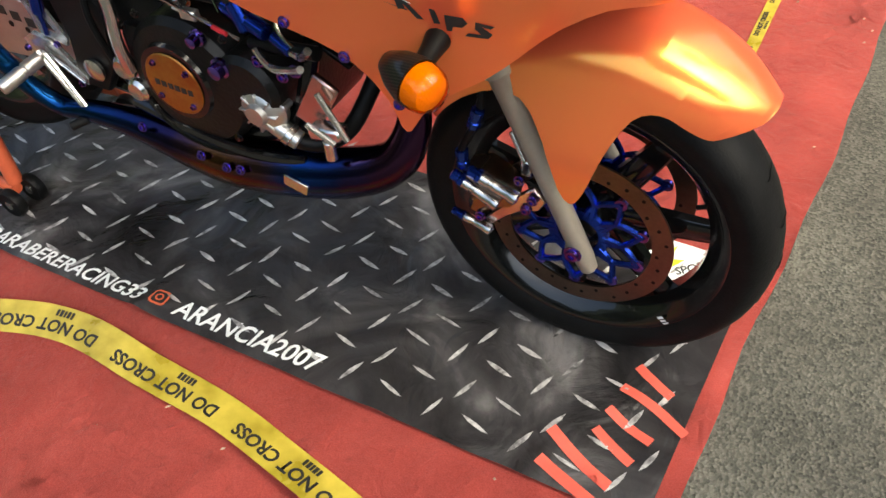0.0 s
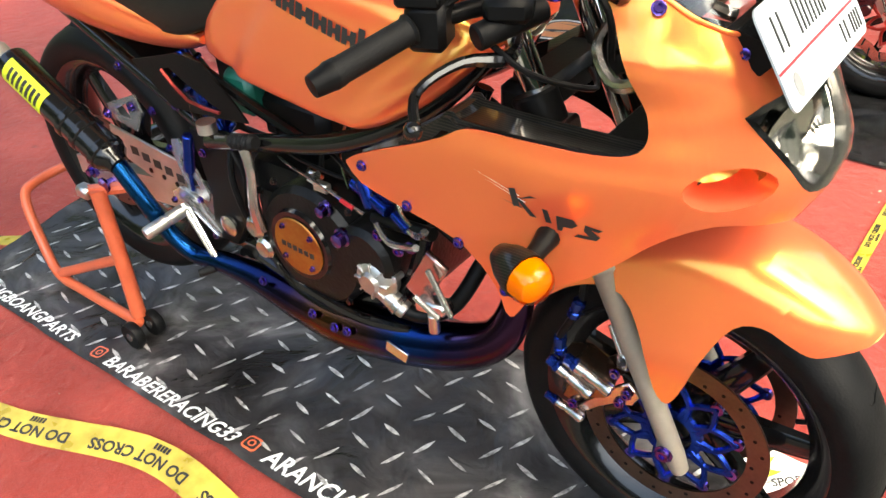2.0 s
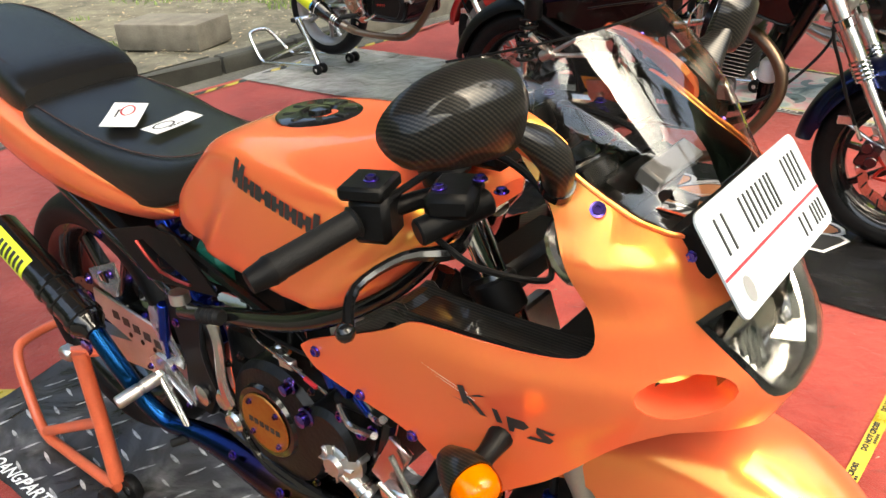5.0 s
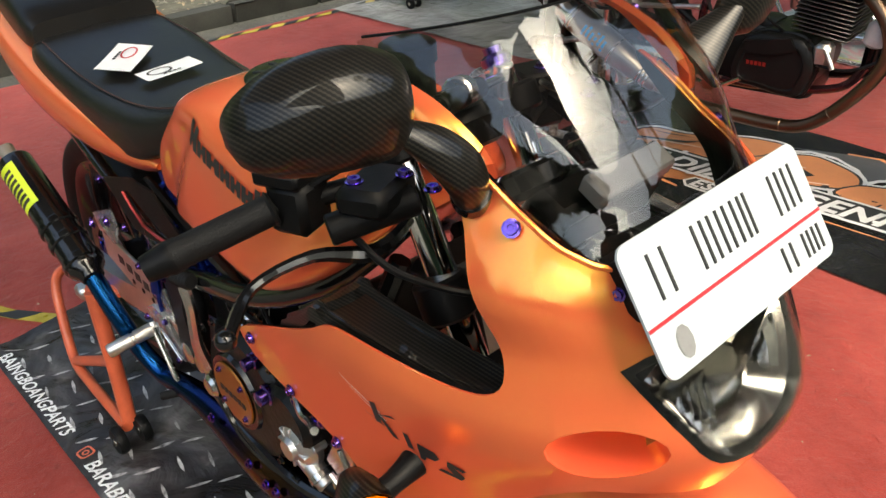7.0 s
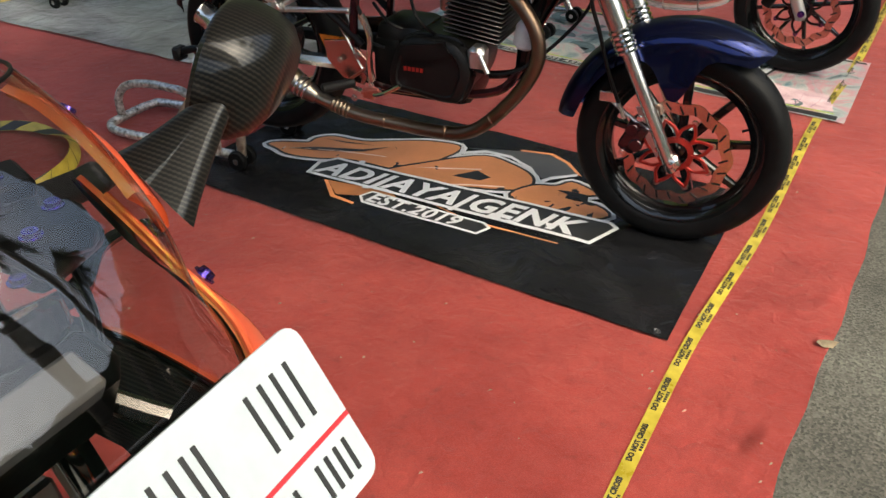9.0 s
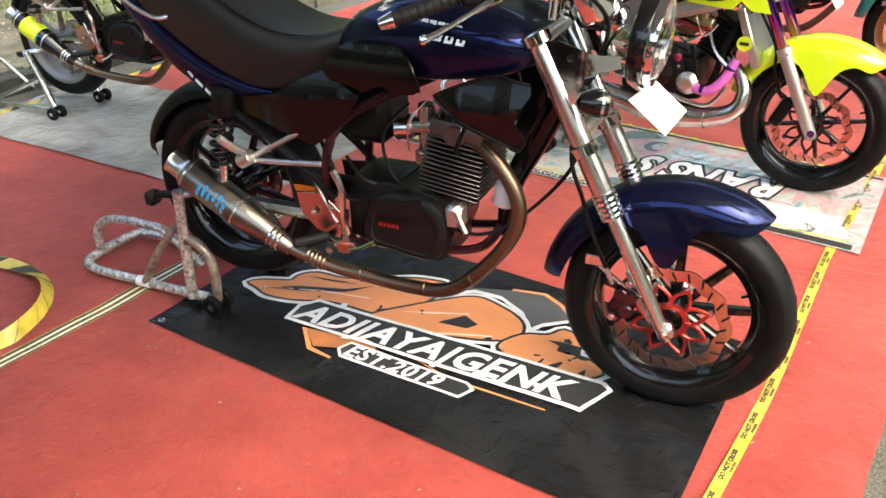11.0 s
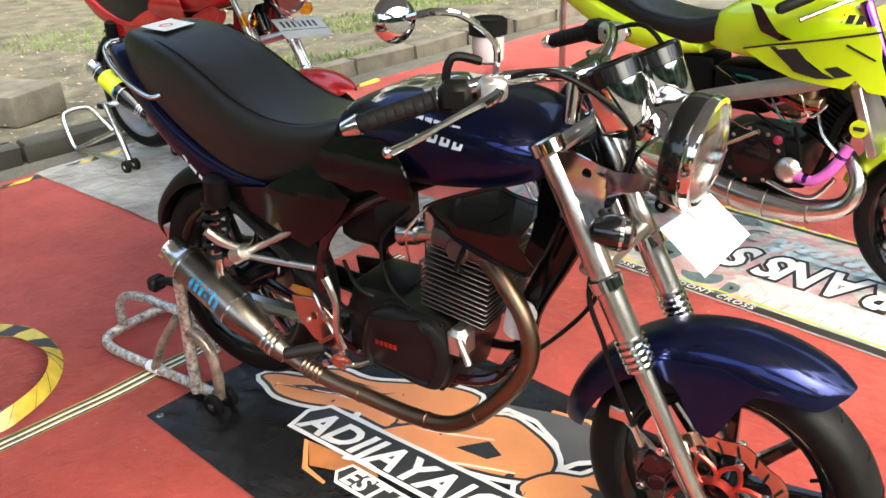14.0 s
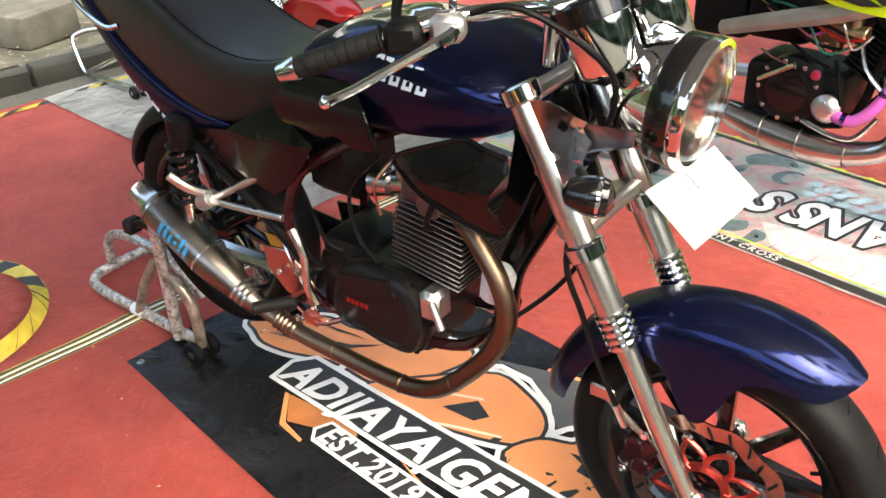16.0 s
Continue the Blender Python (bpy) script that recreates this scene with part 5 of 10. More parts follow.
# clip-on bars, grips, levers
for f in (-1, 1):
    a, b2_, c = Vector((-0.235, f * 0.10, 0.945)), Vector((-0.29, f * 0.205, 0.938)), Vector((-0.334, f * 0.338, 0.905))
    hb = part("handlebar", tube([tuple(a), tuple(b2_), tuple(c)], 0.0115, 10, 2), SATIN, bike)
    d = (c - b2_).normalized()
    part("grip", lathe([(0.017, 0), (0.020, 0.003), (0.0165, 0.006), (0.0165, 0.10), (0.0175, 0.102), (0.0175, 0.112), (0.015, 0.113)], b2_ + d * 0.005, d, 18), GRIP, hb, "black rubber grip")
    part("bar_end", lathe([(0.0175, -0.002), (0.0182, 0.002), (0.0165, 0.007), (0.0150, 0.020), (0.0135, 0.028), (0.006, 0.029)], b2_ + d * 0.116, d, 18), SATIN, hb)
    part("switch_box", box(tuple(b2_ - d * 0.022 + Vector((0.0, 0, -0.006))), (0.05, 0.052, 0.058), 0.008, Matrix.Rotation(radians(-20 * f), 4, "Z")), SATIN, hb)
    part("switch_lid", box(tuple(b2_ - d * 0.022 + Vector((-0.006, 0, 0.028))), (0.056, 0.062, 0.018), 0.004, Matrix.Rotation(radians(-20 * f), 4, "Z")), SATIN, hb)
    part("bar_bolt", bolt(b2_ - d * 0.02 + Vector((0, 0, 0.037)), (0, 0, 1), 0.007), PURPLE, hb)
    mc = part("master_cylinder", joined(rod((-0.205, f * 0.205, 0.94), (-0.165, f * 0.125, 0.957), 0.016), box((-0.19, f * 0.155, 0.968), (0.055, 0.075, 0.03), 0.008, Matrix.Rotation(radians(-25 * f), 4, "Z"))), SATIN, bike)
    for p in ((-0.170, f * 0.135, 0.984), (-0.195, f * 0.175, 0.983), (-0.16, f * 0.11, 0.962)):
        part("cap_bolt", bolt(p, (0, 0, 1), 0.0068, 0.005), PURPLE, mc)
    part("lever", tube([(-0.215, f * 0.10, 0.905), (-0.19, f * 0.165, 0.905), (-0.215, f * 0.22, 0.915), (-0.232, f * 0.28, 0.900), (-0.200 - 0.02 * (f + 1), f * (0.326 - 0.012 * (f + 1)), 0.884)], [0.007, 0.010, 0.007, 0.006, 0.007], 8, 4), BLACK, mc, "black alloy lever")
    part("lever_tip", lathe([(0.003, -0.010), (0.009, -0.006), (0.011, 0), (0.009, 0.006), (0.003, 0.010)], (-0.200 - 0.02 * (f + 1), f * (0.330 - 0.012 * (f + 1)), 0.883), (0.2, f, 0), 12), BLACK, mc)
    part("cable", tube([(-0.2, f * 0.18, 0.925), (-0.16, f * 0.16, 0.89), (-0.11, f * 0.10, 0.86), (-0.15, f * 0.03, 0.85)], 0.004, 7), SATIN, bike)
    part("wiring", tube([(-0.27, f * 0.19, 0.955), (-0.20, f * 0.10, 1.0), (-0.10, f * 0.11, 0.97), (-0.09, f * 0.10, 0.90)], 0.0045, 7), SATIN, bike)
part("ignition_block", box((-0.235, 0, 0.975), (0.06, 0.09, 0.05), 0.01), SATIN, bike)

# mirrors
for f in (-1, 1):
    c = Vector((-0.092, -0.268, 1.106)) if f < 0 else Vector((-0.072, 0.276, 1.092))
    rings = []
    ex, ey = Vector((-0.36, f * 0.93, 0.05)).normalized(), Vector((0.30, 0.10 * f, 0.95)).normalized()
    ez = ex.cross(ey).normalized() * (1 if f < 0 else -1)
    if ez.x < 0:
        ez = -ez
    shape = [(-0.064, -0.036), (-0.071, -0.002), (-0.060, 0.030), (-0.022, 0.044), (0.026, 0.034), (0.058, 0.012), (0.069, -0.012), (0.058, -0.036), (0.022, -0.046), (-0.026, -0.046)]
    shape = [tuple(p) for p in spline(shape, 3, True)]
    for sc, dep in ((0.94, -0.016), (1.0, -0.012), (1.0, 0.0), (0.95, 0.014), (0.82, 0.026), (0.55, 0.035), (0.2, 0.038)):
        rings.append([c + ex * (u * sc) + ey * (v * sc) + ez * dep for u, v in shape])
    mi = part("mirror", loft(rings), CARBON, bike, "carbon fibre mirror shell")
    part("mirror_glass", loft([[c + ex * (u * 0.92) + ey * (v * 0.9) - ez * 0.0145 for u, v in shape], [c + ex * (u * 0.92) + ey * (v * 0.9) - ez * 0.0165 for u, v in shape]]), CHROME, mi)
    if f < 0:
        part("mirror_stalk", tube([(-0.062, f * 0.152, 1.010), (-0.052, f * 0.170, 1.036), (-0.058, f * 0.190, 1.060), (-0.070, f * 0.216, 1.080)], [0.0215, 0.0225, 0.019, 0.010], 18, 6, squash=0.75), CARBON, mi)
    else:
        rings = []
        for k in range(7):
            q = k / 6
            o_ = Vector((-0.062, 0.164, 1.036)).lerp(Vector((-0.046, 0.224, 1.084)), q)
            la, wa = Vector((0.80, 0, -0.60)) * (0.036 - 0.027 * q ** 0.85), Vector((0.40, -0.62, 0.55)) * (0.014 - 0.005 * q)
            rings.append([o_ + la * math.cos(2 * math.pi * j / 20) + wa * math.sin(2 * math.pi * j / 20) for j in range(20)])
        part("mirror_stalk", loft(rings), CARBON, mi)
    if f < 0:
        part("stalk_gasket", tube([(-0.066, f * 0.148, 1.003), (-0.061, f * 0.153, 1.012)], [0.0235, 0.0232], 18, 1, squash=0.78), BLACK, mi)

# front indicators
for f in (-1, 1):
    c, d = (-0.098, f * 0.276, 0.702), (0.93, f * 0.34, -0.10)
    ind = part("indicator", lathe([(0.004, -0.052), (0.014, -0.046), (0.024, -0.026), (0.0290, -0.006), (0.0295, 0.004)], c, d, 22), CARBON, bike, "carbon indicator with amber lens")
    part("indicator_lens", lathe([(0.0288, 0.004)] + [(0.0290 - 0.0005 * (k % 2) - 0.00008 * k * k, 0.006 + 0.0030 * k) for k in range(8)] + [(0.020, 0.033), (0.010, 0.0365), (0.003, 0.0375)], c, d, 22), AMBER, ind, "amber ribbed lens")
    part("indicator_bulb", lathe([(0.0272, 0.005), (0.0262, 0.016), (0.022, 0.026), (0.012, 0.031), (0.003, 0.032)], c, d, 16), AMBER_CORE, ind)
    part("indicator_stem", tube([(-0.106, f * 0.206, 0.712), (-0.104, f * 0.235, 0.708), (-0.104, f * 0.258, 0.705)], [0.016, 0.012, 0.013], 12, 3), SATIN, ind)
# dark slanted script shape on the side panel
def on_side(f):
    def g(u, v):
        x, y, z = panel_at(u, v, 0.0012)
        return (x, -f * y, z)
    return g


DECAL = ([(-0.170, 0.764), (-0.160, 0.766), (-0.153, 0.736), (-0.163, 0.733)], [(-0.137, 0.759), (-0.127, 0.758), (-0.156, 0.749), (-0.160, 0.745)], [(-0.158, 0.748), (-0.152, 0.750), (-0.128, 0.722), (-0.138, 0.722)], [(-0.120, 0.742), (-0.112, 0.741), (-0.106, 0.718), (-0.115, 0.718)], [(-0.100, 0.735), (-0.076, 0.733), (-0.070, 0.724), (-0.078, 0.716), (-0.090, 0.716), (-0.092, 0.708), (-0.099, 0.708)], [(-0.060, 0.728), (-0.036, 0.722), (-0.042, 0.717), (-0.052, 0.720), (-0.040, 0.708), (-0.046, 0.700), (-0.076, 0.702), (-0.070, 0.708), (-0.055, 0.707), (-0.062, 0.716)], [(-0.185, 0.742), (-0.150, 0.7355), (-0.150, 0.733)])
for f in (-1, 1):
    for o in [[(-0.150 + (u + 0.165) * 0.86, 0.768 + (v - 0.760) * 0.80) for u, v in o] for o in DECAL]:
        part("side_decal", sheet(o, on_side(f), 0.02, 0.0), INK, bike, "black script-like decal stroke")
    for o in ([(-0.205, 0.785), (-0.140, 0.764), (-0.140, 0.763)], [(-0.190, 0.776), (-0.132, 0.757), (-0.132, 0.756)]):
        part("side_decal", sheet(o, on_side(f), 0.02, 0.0), CARD, bike, "thin pale decal line")

# tank, seats, tail
tank_shape = [(0.0, 1.0), (0.45, 0.992), (0.74, 0.95), (0.91, 0.84), (0.965, 0.66), (0.99, 0.42), (1.0, 0.18), (0.94, 0.02), (0.5, 0.0), (0.0, 0.0)]
TANK = hull_rings([(-0.850, 0.088, 0.776, 0.795), (-0.815, 0.112, 0.768, 0.832), (-0.765, 0.134, 0.760, 0.884), (-0.715, 0.146, 0.754, 0.930), (-0.655, 0.154, 0.749, 0.955), (-0.58, 0.161, 0.744, 0.965), (-0.50, 0.166, 0.738, 0.967), (-0.44, 0.167, 0.740, 0.963), (-0.385, 0.162, 0.765, 0.954), (-0.335, 0.148, 0.800, 0.940), (-0.285, 0.122, 0.848, 0.918), (-0.258, 0.080, 0.875, 0.900)], tank_shape, 5)


def pressed(p):
    """Knee hollow behind a slanting ridge, and a belly crease with a shallow trough over it."""
    x, y, z = p
    if abs(y) < 0.05:
        return p
    back = (-0.590 - x) * 0.763 - (0.888 - z) * 0.647
    hollow = 0.015 * smooth_step(0.0, 0.045, back) * smooth_step(0.95, 0.90, z) * smooth_step(-0.82, -0.72, x)
    over = (z - 0.754) * 0.80 - (x + 0.44) * 0.60
    crease = 0.009 * math.exp(-((over - 0.034) / 0.020) ** 2) * smooth_step(-0.52, -0.42, x)
    crease += 0.45 * max(0.0, -over) * smooth_step(-0.50, -0.42, x)
    q = max(0.0, abs(y) - hollow - crease)
    return (x, math.copysign(q, y), z)


TANK = [[pressed(p) for p in ring_] for ring_ in TANK]
part("fuel_tank", loft(TANK), ORANGE, bike, "pearl orange fuel tank")


def tank_hit(x, z, f):
    """The flank of the tank at a given length and height, lifted a hair."""
    best = 0.0
    rings_ = sorted(TANK, key=lambda r: abs(r[0][0] - x))[:2]
    w = []
    for r in rings_:
        pts_ = sorted((abs(p[2] - z), abs(p[1])) for p in r if abs(p[1]) > 0.4 * max(abs(q[1]) for q in r))[:4]
        k = sum(1 / (d + 1e-4) for d, y in pts_)
        w.append((1 / (abs(r[0][0] - x) + 1e-4), sum(y / (d + 1e-4) for d, y in pts_) / k))
    best = sum(a * y for a, y in w) / sum(a for a, y in w)
    return (x, f * (best + 0.0022), z)


cap = part("fuel_cap", lathe([(0.066, -0.002), (0.066, 0.006), (0.062, 0.009), (0.030, 0.010), (0.026, 0.006), (0.018, 0.006), (0.016, 0.014), (0.004, 0.016)], (-0.562, 0, 0.960), (0.02, 0, 1), 32), BLACK, bike, "round black fuel cap with cut-outs")
for k in range(8):
    a = 2 * math.pi * k / 8
    part("cap_slot", box((-0.562 + 0.045 * math.cos(a), 0.045 * math.sin(a), 0.969), (0.020, 0.009, 0.004), 0.001, Matrix.Rotation(a, 4, "Z")), DARKMETAL, cap)
# black lettering blocks on the tank flanks
for f in (-1, 1):
    def on_tank(u, v, f=f):
        p0, p1 = Vector((-0.598, 0, 0.906)), Vector((-0.398, 0, 0.862))
        up = Vector((0.004, 0, 0.026))
        q = p0 + (p1 - p0) * u + up * v
        return tank_hit(q.x, q.z, f)
    notch = [(0.0, 0.0), (0.36, 0.0), (0.42, 0.34), (0.60, 0.34), (0.64, 0.0), (1.0, 0.0), (1.0, 1.0), (0.62, 1.0), (0.56, 0.66), (0.40, 0.66), (0.36, 1.0), (0.0, 1.0)]
    for u0, u1, h in ((0.0, 0.155, 1.25), (0.165, 0.285, 0.86), (0.295, 0.465, 0.86), (0.475, 0.595, 0.86), (0.605, 0.72, 0.86), (0.73, 0.85, 0.86), (0.865, 0.92, 1.2)):
        o = [(u0 + (u1 - u0) * q[0], h * q[1]) for q in (notch if u1 - u0 > 0.1 else ((0, 0), (1, 0), (1, 1), (0, 1)))]
        part("tank_letter", sheet(o, on_tank, 0.03, 0.0), INK, bike, "black tank lettering block")
seat_shape = [(0.0, 1.0), (0.55, 0.985), (0.85, 0.93), (0.97, 0.80), (1.0, 0.55), (0.97, 0.2), (0.85, 0.0), (0.0, 0.0)]
st = part("rider_seat", loft(hull_rings([(-1.245, 0.128, 0.860, 0.925), (-1.20, 0.140, 0.830, 0.925), (-1.08, 0.142, 0.800, 0.905), (-0.97, 0.138, 0.790, 0.886), (-0.87, 0.130, 0.790, 0.880), (-0.80, 0.112, 0.815, 0.886), (-0.755, 0.096, 0.850, 0.899), (-0.715, 0.080, 0.885, 0.914), (-0.695, 0.062, 0.90, 0.912)], seat_shape, 4)), LEATHER, bike, "black vinyl seat with stitched seams")
for f in (-1, 1):
    part("seam", tube([(-1.22, f * 0.112, 0.923), (-1.08, f * 0.120, 0.903), (-0.97, f * 0.112, 0.884), (-0.87, f * 0.100, 0.879), (-0.79, f * 0.084, 0.888), (-0.765, f * 0.05, 0.899), (-0.76, 0.0, 0.900)], 0.0016, 5), STITCH, st)
rs = part("pillion_seat", loft(hull_rings([(-1.235, 0.120, 0.90, 0.955), (-1.28, 0.128, 0.88, 0.985), (-1.40, 0.120, 0.905, 1.02), (-1.52, 0.105, 0.945, 1.05), (-1.60, 0.085, 0.985, 1.06), (-1.625, 0.06, 1.0, 1.045)], seat_shape, 4)), LEATHER, bike)
for f in (-1, 1):
    part("seam", tube([(-1.29, f * 0.100, 0.982), (-1.40, f * 0.098, 1.016), (-1.52, f * 0.085, 1.046), (-1.59, f * 0.06, 1.057)], 0.0016, 5), STITCH, rs)
tail_shape = [(0.0, 1.0), (0.6, 1.0), (0.93, 0.92), (1.0, 0.65), (0.96, 0.35), (0.82, 0.08), (0.6, 0.0), (0.0, 0.02)]
part("tail_fairing", loft(hull_rings([(-0.835, 0.110, 0.772, 0.792), (-0.90, 0.128, 0.752, 0.815), (-1.02, 0.150, 0.750, 0.850), (-1.18, 0.160, 0.765, 0.890), (-1.33, 0.156, 0.800, 0.935), (-1.48, 0.138, 0.870, 0.99), (-1.62, 0.108, 0.945, 1.03), (-1.72, 0.065, 1.0, 1.05)], tail_shape, 4)), ORANGE, bike, "pearl orange tail fairing")
part("tail_lamp", box((-1.725, 0, 1.02), (0.02, 0.10, 0.035), 0.008), RED_ANO, bike)
for f in (-1, 1):
    sc = part("side_cover", sheet([(-0.99, 0.735), (-0.86, 0.772), (-0.80, 0.765), (-0.74, 0.70), (-0.72, 0.672), (-0.80, 0.668), (-0.90, 0.665)], lambda u, v, f=f: (u, f * (0.148 - 0.1 * max(0, u + 0.85)), v), 0.03, 0.004, [[(-0.905, 0.735), (-0.885, 0.742), (-0.80, 0.695), (-0.775, 0.683), (-0.80, 0.682), (-0.85, 0.69)]]), SATIN, bike, "black side cover with slot")
    part("slot_trim", tube([(-0.905, f * 0.150, 0.735), (-0.85, f * 0.150, 0.690), (-0.775, f * 0.146, 0.683)], 0.003, 6, 2), RED_ANO, sc)

# frame
for f in (-1, 1):
    part("frame_spar", tube([(-0.285, f * 0.05, 0.86), (-0.36, f * 0.105, 0.775), (-0.50, f * 0.138, 0.700), (-0.68, f * 0.140, 0.650), (-0.84, f * 0.130, 0.606)], [0.019, 0.018, 0.017, 0.016, 0.016], 10, 5), BLACK, bike)
    part("pivot_plate", plate([(-0.90, 0.62), (-0.80, 0.625), (-0.765, 0.55), (-0.79, 0.44), (-0.83, 0.38), (-0.90, 0.38), (-0.88, 0.48)], f * 0.110, f * 0.130, 0.004), SATIN, bike)
    part("seat_rail", tube([(-0.83, f * 0.125, 0.615), (-0.95, f * 0.120, 0.665), (-1.12, f * 0.115, 0.735), (-1.40, f * 0.10, 0.84)], 0.013, 10, 4), BLACK, bike)
    part("seat_stay", tube([(-0.60, f * 0.12, 0.665), (-0.74, f * 0.118, 0.705), (-0.88, f * 0.115, 0.75)], 0.010, 8, 3), BLACK, bike)
    part("down_tube", tube([(-0.30, f * 0.05, 0.80), (-0.36, f * 0.11, 0.60), (-0.42, f * 0.12, 0.44), (-0.55, f * 0.11, 0.375), (-0.85, f * 0.10, 0.385)], 0.014, 8, 5), BLACK, bike)
    sa = part("swingarm", loft([[(x, f * (w + sx * 0.016), z + sz * h) for sx, sz in ((-1, -1), (1, -1), (1, 1), (-1, 1))] for x, z, h, w in ((-0.84, 0.43, 0.028, 0.08), (-1.0, 0.425, 0.032, 0.095), (-1.2, 0.41, 0.026, 0.105), (-1.36, 0.405, 0.022, 0.105))]), ALU, bike, "brushed alloy swingarm")
    part("spool", lathe([(0.009, 0), (0.009, 0.02), (0.018, 0.022), (0.018, 0.028)], (-1.24, f * 0.118, 0.395), (0, f, 0), 14), PURPLE, sa)
    part("axle_nut", lathe([(0.016, 0), (0.016, 0.012), (0.009, 0.013), (0.009, 0.022)], (-1.30, f * 0.118, 0.405), (0, f, 0), 6), PURPLE, sa)
guard = part("chain_guard", plate([(-1.19, 0.545), (-0.98, 0.520), (-0.93, 0.455), (-0.98, 0.425), (-1.10, 0.455), (-1.20, 0.485)], -0.118, -0.112, 0.002), ALU, bike, "brushed alloy guard plate with dark lettering bars")
for k in range(5):
    part("guard_bar", box((-1.12 + 0.034 * k, -0.1185, 0.502 - 0.006 * k), (0.022, 0.001, 0.018), 0), INK, guard)
for k in range(4):
    part("guard_hole", lathe([(0.006, 0), (0.006, 0.001)], (-1.08 + 0.04 * k, -0.1195, 0.468 - 0.004 * k), (0, 1, 0), 10), SATIN, guard)
part("rear_shock", joined(coil((-0.93, -0.02, 0.48), (-1.02, -0.02, 0.68), 0.030, 0.006, 6), rod((-0.92, -0.02, 0.45), (-1.03, -0.02, 0.70), 0.018)), BLUE_ANO, bike)
part("rear_shock_tank", lathe([(0.012, 0), (0.021, 0.004), (0.021, 0.05), (0.016, 0.055), (0.020, 0.06), (0.020, 0.075)], (-0.835, -0.135, 0.645), (0, 0, 1), 16), CLEAR, bike, "clear fluid pot with metal base")
part("pot_base", lathe([(0.018, 0), (0.018, 0.02)], (-0.835, -0.135, 0.628), (0, 0, 1), 16), ALU, bike)
part("coolant_bottle", box((-0.775, -0.06, 0.70), (0.07, 0.09, 0.08), 0.012), GREEN, bike)
arc = [(math.cos(radians(a)) * 0.33 + RA.x, math.sin(radians(a)) * 0.33 + RA.z) for a in range(20, 100, 8)]
part("hugger", loft([[(x, -0.07, z - 0.02), (x, -0.05, z), (x, 0.05, z), (x, 0.07, z - 0.02), (x, 0.05, z - 0.006), (x, -0.05, z - 0.006)] for x, z in arc]), SATIN, bike)
part("chain", tube([(-0.86, 0.10, 0.47), (-1.30, 0.10, 0.475), (-1.37, 0.10, 0.405), (-1.30, 0.10, 0.335), (-0.86, 0.10, 0.39), (-0.82, 0.10, 0.43)], 0.008, 6, 5, True), DARKMETAL, bike)
for f in (-1, 1):
    rs_ = part("rearset", sheet([(-1.0, 0.452), (-0.972, 0.470), (-0.930, 0.462), (-0.868, 0.402), (-0.874, 0.386), (-0.892, 0.386), (-0.935, 0.420), (-0.985, 0.428)], lambda u, v, f=f: (u, f * 0.134, v), 0.02, 0.009, [[(-0.955, 0.456), (-0.932, 0.450), (-0.895, 0.412), (-0.925, 0.430)]]), WHITE_ALU, bike, "machined alloy footrest bracket")
    part("heel_plate", sheet([(-0.966, 0.575), (-0.945, 0.580), (-0.888, 0.475), (-0.895, 0.458), (-0.950, 0.470), (-0.972, 0.545)], lambda u, v, f=f: (u, f * 0.128, v), 0.03, 0.005, [[(-0.950, 0.548), (-0.910, 0.480), (-0.938, 0.484), (-0.956, 0.530)]]), WHITE_ALU, rs_)
    pg = part("footpeg", lathe([(0.007, 0), (0.011, 0.004), (0.011, 0.012), (0.0135, 0.014), (0.0135, 0.046), (0.0115, 0.048), (0.0115, 0.052), (0.0135, 0.054), (0.0135, 0.096), (0.011, 0.100), (0.006, 0.101)], (-0.950, f * 0.138, 0.436), (-0.16, f * 0.85, -0.16), 16), ALU, rs_, "knurled alloy footpeg")
    part("pedal", tube([(-0.955, f * 0.148, 0.446), (-0.925, f * 0.150, 0.400), (-0.872, f * 0.154, 0.335)], [0.0075, 0.0055, 0.0065], 8, 3), WHITE_ALU, rs_)
    part("pedal", tube([(-0.930, f * 0.152, 0.448), (-0.905, f * 0.152, 0.400), (-0.872, f * 0.154, 0.338)], [0.005, 0.0045, 0.005], 8, 3), CHROME, rs_)
    part("pedal_rubber", rod((-0.872, f * 0.152, 0.330), (-0.900, f * 0.186, 0.322), 0.0085), GRIP, rs_)
    part("linkage", rod((-0.935, f * 0.142, 0.440), (-0.872, f * 0.140, 0.395), 0.0035), CHROME, rs_)
    for p in ((-0.985, 0.442), (-0.878, 0.394), (-0.955, 0.566), (-0.898, 0.470)):
        part("rearset_bolt", bolt((p[0], f * 0.141, p[1]), (0, f, 0), 0.0055), PURPLE, rs_)
for p in ((-0.86, -0.138, 0.58), (-0.99, -0.135, 0.63), (-0.91, -0.135, 0.66), (-1.07, -0.13, 0.70)):
    part("frame_bolt", bolt(p, (0, -1, 0), 0.007), PURPLE, bike)
part("kick_starter", tube([(-0.715, -0.155, 0.475), (-0.71, -0.165, 0.53), (-0.70, -0.165, 0.60), (-0.705, -0.165, 0.645)], [0.012, 0.010, 0.009, 0.010], 8, 4), STEEL, bike)
part("kick_rubber", lathe([(0.010, 0)] + [((0.014 if k % 2 else 0.0115), 0.004 + 0.006 * k) for k in range(10)] + [(0.010, 0.065)], (-0.735, -0.165, 0.650), (1, 0, 0.22), 14), GRIP, bike)
for x, z in ((-0.73, 0.475), (-0.715, 0.435)):
    part("pivot_cap", lathe([(0.022, 0), (0.022, 0.008), (0.016, 0.014), (0.005, 0.012)], (x, -0.150, z), (0, -1, 0), 18), STEEL, bike)

